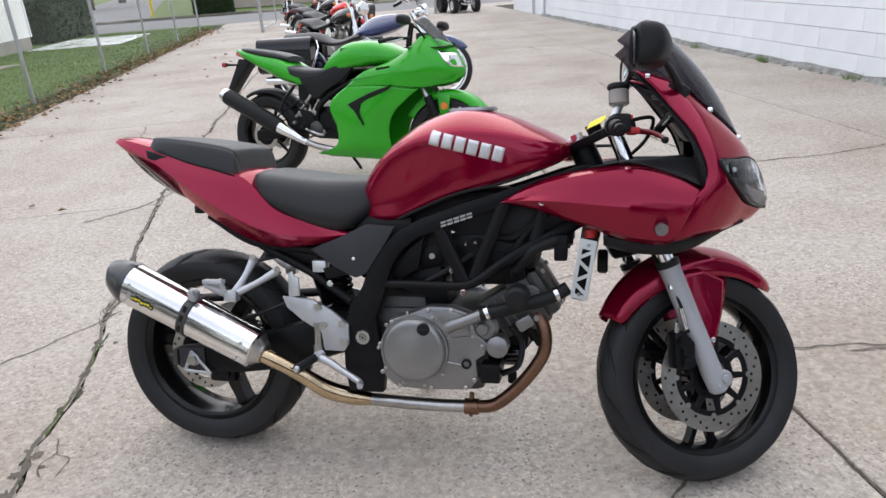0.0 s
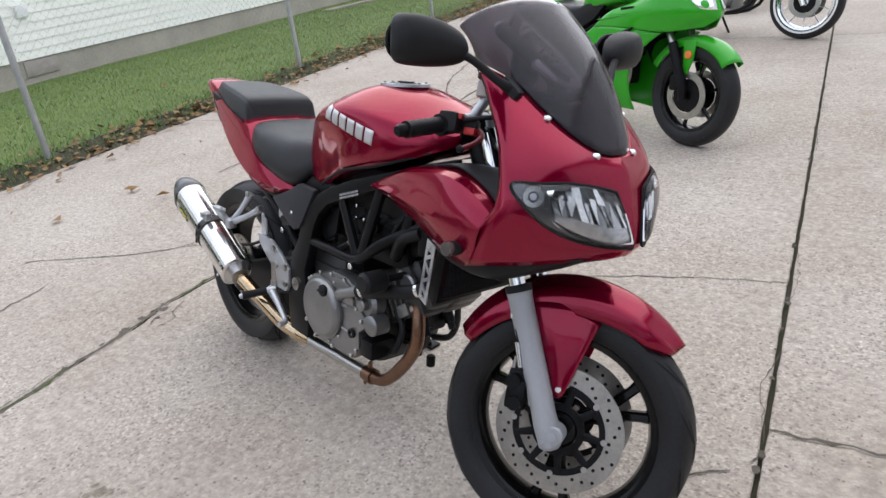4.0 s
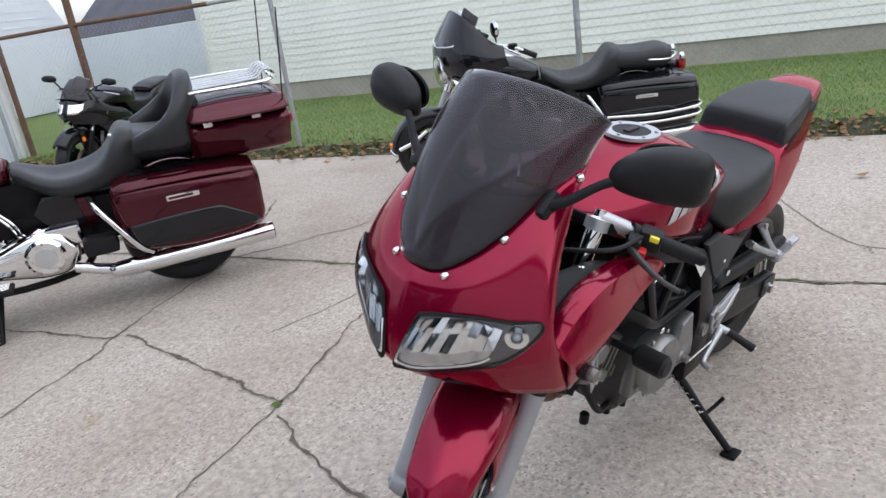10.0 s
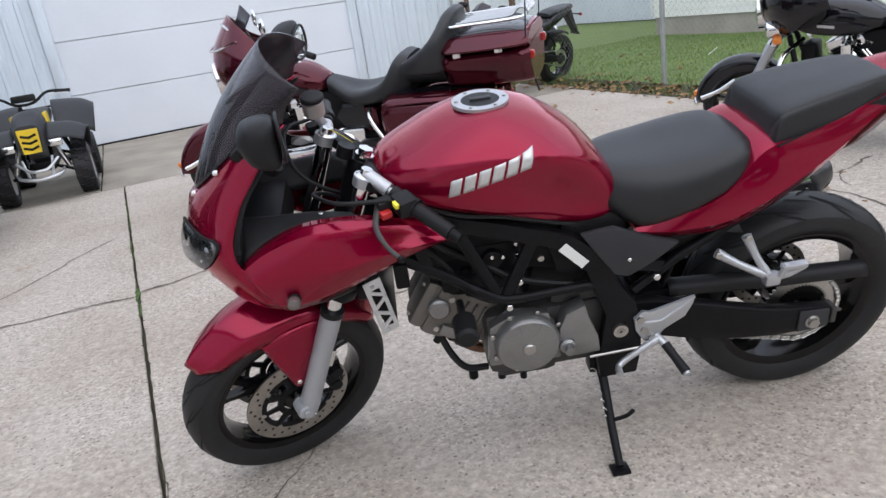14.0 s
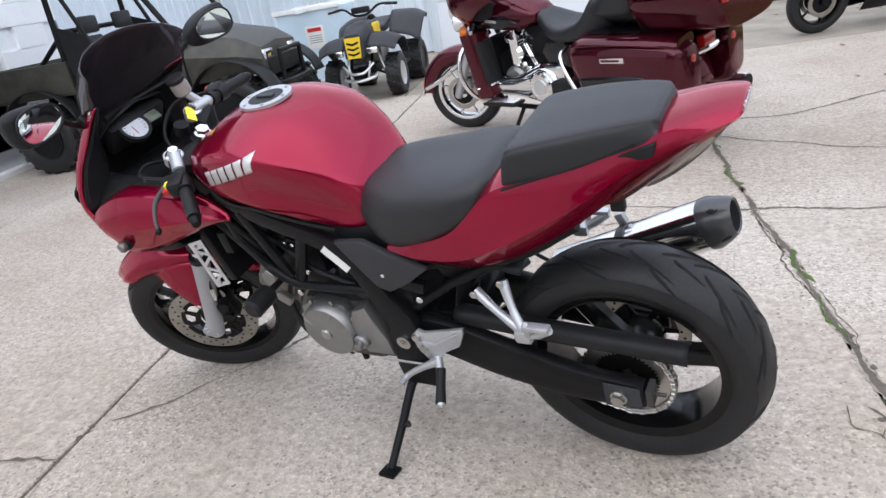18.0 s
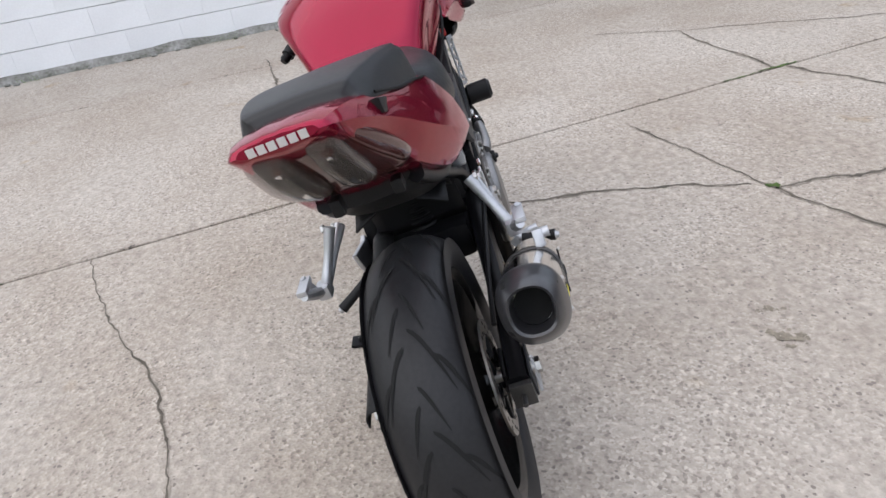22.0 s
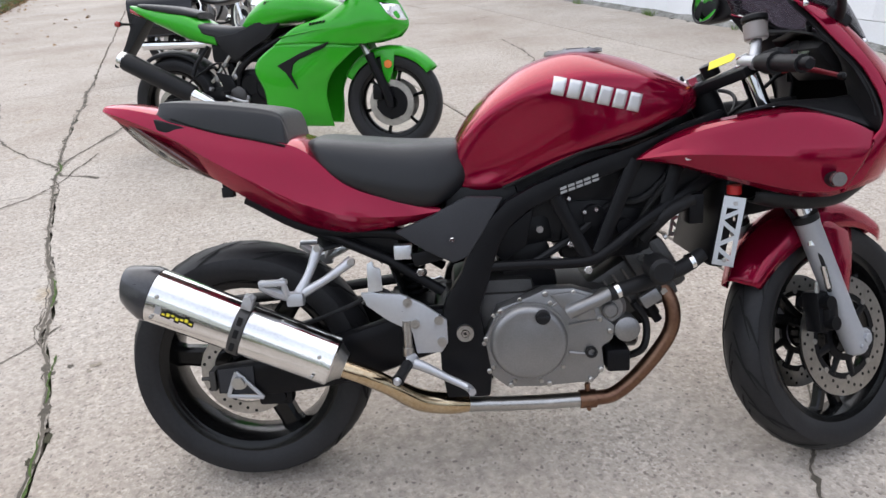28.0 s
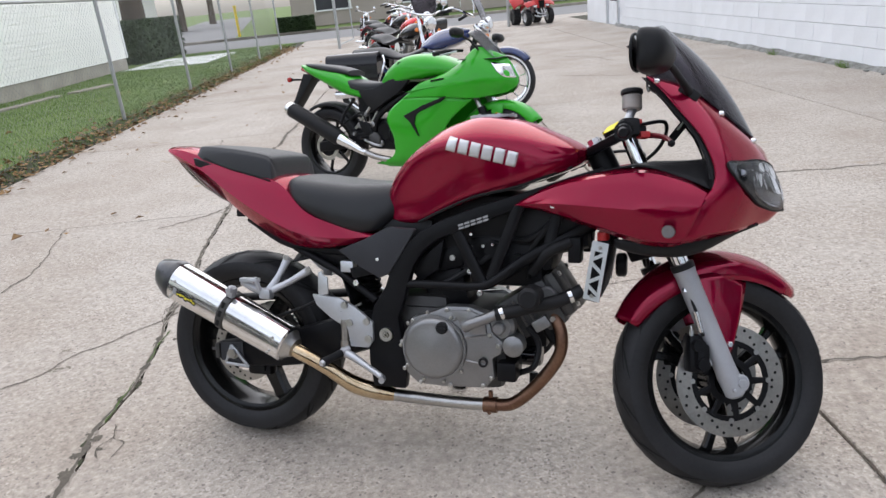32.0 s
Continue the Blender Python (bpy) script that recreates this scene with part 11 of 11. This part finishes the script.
    for a in (-24, 24):
        part("cylinder", xf(join(*[cyl(0.075, 0.010, 20, "z", (0, 0, 0.04 + 0.02 * i)) for i in range(9)], cyl(0.055, 0.24, 16, "z", (0, 0, 0.12))), Matrix.Translation((0.88, 0, 0.44)) @ Matrix.Rotation(radians(a), 4, "Y")), "steel", eg)
    part("air_cleaner", lathe([(0.08, -0.12), (0.08, -0.18), (0, -0.19)], 20, "y", (0.88, 0, 0.60)), "chrome", eg)
    part("frame", join(*[tube([(1.34, s * 0.05, 0.84), (1.16, s * 0.12, 0.30), (0.50, s * 0.12, 0.26), (0.30, s * 0.12, 0.50), (0.0, s * 0.12, 0.34)], 0.018, 8, 22) for s in (-1, 1)]), "satin_black", b)
    part("tail_light", box(0.05, 0.10, 0.06, (-0.36, 0, 0.58), 0.02), "red_lens", b)
    part("side_stand", tube([(0.8, 0.12, 0.25), (0.84, 0.28, 0.04)], 0.012, 8), "satin_black", b)
    if screen:
        rows = [[(1.46, y * 0.10, 1.0 - 0.01 * abs(y)) for y in (-2, -1, 0, 1, 2)], [(1.36, y * 0.13, 1.24) for y in (-2, -1, 0, 1, 2)], [(1.26, y * 0.11, 1.48 - 0.02 * y * y) for y in (-2, -1, 0, 1, 2)]]
        part("windshield", fair(rows, 10, 18, False, False), "tint_screen", b, "tall dark windshield", thick=0.004)
    return b


def ybike(x, y, a, lean=8):
    return Y(x, y, 0, a) @ pose(0, 0, 0, -lean, 0, 0)


cruiser(ybike(-0.55, 8.3, -16), "blue_paint", "dark blue touring cruiser with black saddlebags", bags=True, screen=True)
for i, (x, y, a, paint, label) in enumerate((
        (-0.55, 11.2, -60, "black_paint", "black chromed cruiser motorcycle in a row"),
        (-0.6, 13.4, -58, "red_bike_paint", "red chromed cruiser motorcycle in a row"),
        (-0.85, 15.6, -55, "black_paint", "black chromed cruiser motorcycle in a row"),
        (-1.1, 17.9, -52, "maroon_paint", "maroon chromed cruiser motorcycle in a row"))):
    cruiser(ybike(x, y, a), paint, label, "row of parked cruisers", screen=(i == 1))
cruiser(ybike(0.3, 17.0, -120), "red_bike_paint", "red cruiser with saddlebags parked beyond the row", bags=True)
cruiser(ybike(-1.9, 26.4, -80) @ Matrix.Scale(0.8, 4), "black_paint", "small black motorcycle by the street")

# ---- beyond the yard: gate, street, hedge, trees, far buildings ----
gate = thing("gate", "open chain-link gate frame between galvanised posts", "gate", YARD.copy())
for x, y in ((-2.2, 21.2), (3.0, 23.2)):
    part("gate_post", at(cyl(0.045, 2.4, 12, "z"), x, y, 1.2), "galvanised", gate)
for (a, b) in (((-2.2, 21.3), (-2.0, 23.8)), ((3.0, 23.3), (3.6, 25.4))):
    part("gate_leaf", join(tube([(*a, 0.1), (*b, 0.1)], 0.022, 8), tube([(*a, 1.8), (*b, 1.8)], 0.022, 8), tube([(*b, 0.1), (*b, 1.8)], 0.022, 8), tube([(*a, 0.1), (*a, 1.8)], 0.022, 8)), "galvanised", gate)
tagged(part("road", ([(-60, 27.2, -0.012), (60, 27.2, -0.012), (60, 34.5, -0.012), (-60, 34.5, -0.012)], [(0, 1, 2, 3)]), "asphalt", smooth=0, m=YARD.copy()), "pale worn asphalt street", "road", kind="structure")
tagged(part("road", ([(-14.5, 34.5, -0.011), (-8.6, 34.5, -0.011), (-26, 120, -0.011), (-34, 120, -0.011)], [(0, 1, 2, 3)]), "asphalt", smooth=0, m=YARD.copy()), "pale side street running off", "road", kind="structure")
tagged(part("pavement", ([(-4.05, 25.4, -0.008), (9.0, 25.4, -0.008), (9.0, 27.3, -0.008), (-4.05, 27.3, -0.008)], [(0, 1, 2, 3)]), "concrete", smooth=0, m=YARD.copy()), "concrete apron to the street", "pavement", kind="structure")
tagged(part("kerb", box(54, 0.16, 0.12, (-31, 34.6, 0.05), 0.02), "apron", m=YARD.copy()), "low concrete street kerb", "kerb", kind="structure")
tagged(part("kerb", box(40, 0.16, 0.12, (10.6, 34.6, 0.05), 0.02), "apron", m=YARD.copy()), "low concrete street kerb", "kerb", kind="structure")
walkw = part("pavement", box(2.3, 3.6, 0.05, (-7.0, 22.0, 0.05), 0.01), "white_paint", None, m=YARD.copy())
tagged(walkw, "pale concrete step slab at the house corner", "pavement", kind="structure")


def leaf_cloud(n, centre, radii, seed, size, shell=0.5):
    """Many small leaf clumps through an uneven crown with gaps."""
    rng = np.random.default_rng(seed)
    verts, faces = [], []
    lobes = [(rng.uniform(-0.6, 0.6, 3), rng.uniform(0.35, 0.6)) for _ in range(14)]
    while len(faces) < n * 2:
        c, r = lobes[rng.integers(len(lobes))]
        d = rng.normal(size=3)
        d /= np.linalg.norm(d)
        p = c + d * r * rng.uniform(shell, 1.05)
        p = np.array(centre) + p * np.array(radii)
        a, b = rng.normal(size=3), rng.normal(size=3)
        a *= size * rng.uniform(0.5, 1.2) / np.linalg.norm(a)
        b *= size * rng.uniform(0.4, 0.8) / np.linalg.norm(b)
        k = len(verts)
        verts += [tuple(p - a), tuple(p + b), tuple(p + a), tuple(p - b)]
        faces += [(k, k + 1, k + 2), (k, k + 2, k + 3)]
    return verts, faces


def tree(x, y, h, spread, seed, mat="leafage", n=2600):
    rng = random.Random(seed)
    t = thing("tree", "broad leafy tree across the street", "tree", Y(x, y, 0))
    part("trunk", tube([(0, 0, -0.05), (0.05, 0.02, h * 0.2), (-0.04, 0.05, h * 0.45), (0.03, 0, h * 0.75)], [h * 0.035, h * 0.028, h * 0.02, h * 0.008], 10, 16), "bark", t)
    for i in range(7):
        a, z = rng.uniform(0, 6.28), h * rng.uniform(0.28, 0.6)
        part("limb", tube([(0, 0, z), (math.cos(a) * spread * 0.4, math.sin(a) * spread * 0.4, z + h * 0.14), (math.cos(a) * spread * 0.8, math.sin(a) * spread * 0.8, z + h * 0.24)], [h * 0.014, h * 0.009, h * 0.004], 7, 10), "bark", t)
    tagged(part("crown", leaf_cloud(n, (0, 0, h * 0.66), (spread, spread, h * 0.36), seed, 0.22), mat, t, smooth=0), kind="stuff")


for x, y, h, sp, sd in ((-20, 64, 9, 4.5, 11), (-30, 70, 11, 5.5, 12), (-12, 74, 10, 5, 13), (-40, 52, 10, 5, 14), (-2, 80, 11, 5.5, 15), (-24, 88, 12, 6, 16), (14, 70, 10, 5, 17), (26, 60, 10, 5, 18), (-52, 66, 11, 6, 19)):
    tree(x, y, h, sp, sd)
big = thing("tree", "thick old tree trunk beside the house corner", "tree", Y(-10.2, 27.2, 0))
part("trunk", tube([(0, 0, -0.1), (0, 0, 0.5), (0.05, 0.05, 2.0), (0, 0, 5.0)], [0.62, 0.45, 0.40, 0.30], 16, 18), "bark", big)
for i, a in enumerate((0.4, 2.2, 3.9, 5.3)):
    part("limb", tube([(0, 0, 3.6 + 0.4 * i), (math.cos(a) * 1.4, math.sin(a) * 1.4, 5.2 + 0.3 * i), (math.cos(a) * 3, math.sin(a) * 3, 6.4)], [0.2, 0.13, 0.05], 8, 10), "bark", big)
tagged(part("crown", leaf_cloud(3500, (0, 0, 6.8), (4.2, 4.2, 2.6), 31, 0.2), "leafage", big, smooth=0), kind="stuff")


def hedge_thing(x, y, sx, sy, h, seed):
    t = thing("hedge", "dense dark clipped hedge", "hedge", Y(x, y, 0))
    rng = np.random.default_rng(seed)
    verts, faces = [], []
    for _ in range(5200):
        u = rng.uniform(-1, 1, 3)
        ax = rng.integers(3)
        u[ax] = math.copysign(1.0 - abs(rng.normal(0, 0.06)), u[ax])
        p = np.array([u[0] * sx / 2, u[1] * sy / 2, h * 0.5 + u[2] * h * 0.5])
        a, b = rng.normal(size=3), rng.normal(size=3)
        a *= 0.07 / np.linalg.norm(a)
        b *= 0.05 / np.linalg.norm(b)
        k = len(verts)
        verts += [tuple(p - a), tuple(p + b), tuple(p + a), tuple(p - b)]
        faces += [(k, k + 1, k + 2), (k, k + 2, k + 3)]
    tagged(part("foliage", (verts, faces), "hedge", t, smooth=0), kind="stuff")
    part("inner_mass", box(sx * 0.93, sy * 0.93, h * 0.95, (0, 0, h * 0.48), 0.08), "hedge", t)


hedge_thing(-9.9, 26.0, 2.4, 3.6, 1.35, 41)
for i, (x, y) in enumerate(((-6.5, 37.5), (-5.6, 37.6), (1.2, 36.9))):
    hedge_thing(x, y, 0.9, 0.8, 0.7, 50 + i)


def far_building(x, y, sx, sy, h, label, windows, mat="brick_far", a=0.0):
    t = thing("building", label, "building", Y(x, y, 0, a))
    part("wall", box(sx, sy, h, (0, 0, h / 2)), mat, t, smooth=0)
    part("roof", box(sx + 0.6, sy + 0.6, 0.3, (0, 0, h + 0.15), 0.03), "roof_brown", t)
    for wx, wz, ww, wh in windows:
        # opaque pane whose dark colour paints the dim inside
        w = part("window", box(ww, 0.06, wh, (wx, -sy / 2 - 0.02, wz)), "room_dimness", t)
        part("frame", join(box(ww + 0.16, 0.08, 0.08, (wx, -sy / 2 - 0.03, wz - wh / 2)), box(ww + 0.16, 0.08, 0.08, (wx, -sy / 2 - 0.03, wz + wh / 2)), box(0.08, 0.08, wh, (wx - ww / 2, -sy / 2 - 0.03, wz)), box(0.08, 0.08, wh, (wx + ww / 2, -sy / 2 - 0.03, wz))), "white_paint", w)
    return t


far_building(2.0, 47.0, 18, 9, 3.6, "low beige brick building across the street", ((-6.6, 1.35, 2.0, 1.1), (-1.8, 1.35, 2.2, 1.1), (3.0, 1.3, 2.2, 1.2), (7.0, 1.1, 1.1, 2.1)))
far_building(-28, 60, 12, 8, 3.2, "small pale house far down the street", ((-3, 1.5, 1.3, 1.2), (0, 1.2, 1.0, 2.0), (3, 1.5, 1.3, 1.2)), "siding")
gar = thing("garage", "white outbuilding with dark grey shingle roof behind the fence", "garage", YARD.copy())
part("wall", box(5.0, 9.0, 1.72, (-14.5, -11.65, 0.86)), "door_white", gar, smooth=0)
part("fascia", box(0.05, 9.1, 0.10, (-12.03, -11.65, 1.70)), "white_paint", gar, smooth=0)
part("roof", loft([[(-12.12, y, 1.72), (-12.12, y, 1.78), (-15.0, y, 4.05), (-15.0, y, 3.99)] for y in (-16.1, -7.1)]), "shingle", gar, "dark grey shingle roof", smooth=0)
part("gable_wall", plate([(-12.05, 0.0), (-12.05, 1.72), (-11.35, 3.15), (-9.0, 4.4), (-6.6, 3.2), (-6.0, 1.72), (-6.0, 0.0)], -19.0, -15.65, 0.0), "door_white", gar, smooth=0)
part("gable_board", join(*[box(6.0 - 1.1 * max(0.0, z - 1.7) ** 0.9, 0.012, 0.012, (-9.0, -15.645, z)) for z in (1.8, 2.0, 2.2, 2.4, 2.6, 2.8, 3.0)]), "block_joint", gar, smooth=0)
far_building(30, 45, 16, 10, 4.5, "plain low building far along the street", ((-4, 1.6, 1.6, 1.4), (0, 1.6, 1.6, 1.4), (4, 1.6, 1.6, 1.4)), "siding")
hyd = thing("hydrant_post", "slim yellow marker post by the street", "post", Y(-9.2, 38.5, 0))
part("post", cyl(0.07, 1.5, 12, "z", (0, 0, 0.75)), "yellow_plastic", hyd)
part("cap", cyl(0.09, 0.1, 12, "z", (0, 0, 1.5)), "yellow_plastic", hyd)
plank = thing("plank", "weathered loose board lying in the grass", "board", Y(-7.5, 13.4, 0.07, 82))
part("board", box(2.6, 0.2, 0.04, (0, 0, 0), 0.006), "apron", plank)
plank2 = thing("plank", "weathered loose board lying in the grass", "board", Y(-7.0, 15.6, 0.07, 75))
part("board", box(1.2, 0.3, 0.04, (0, 0, 0), 0.006), "apron", plank2)
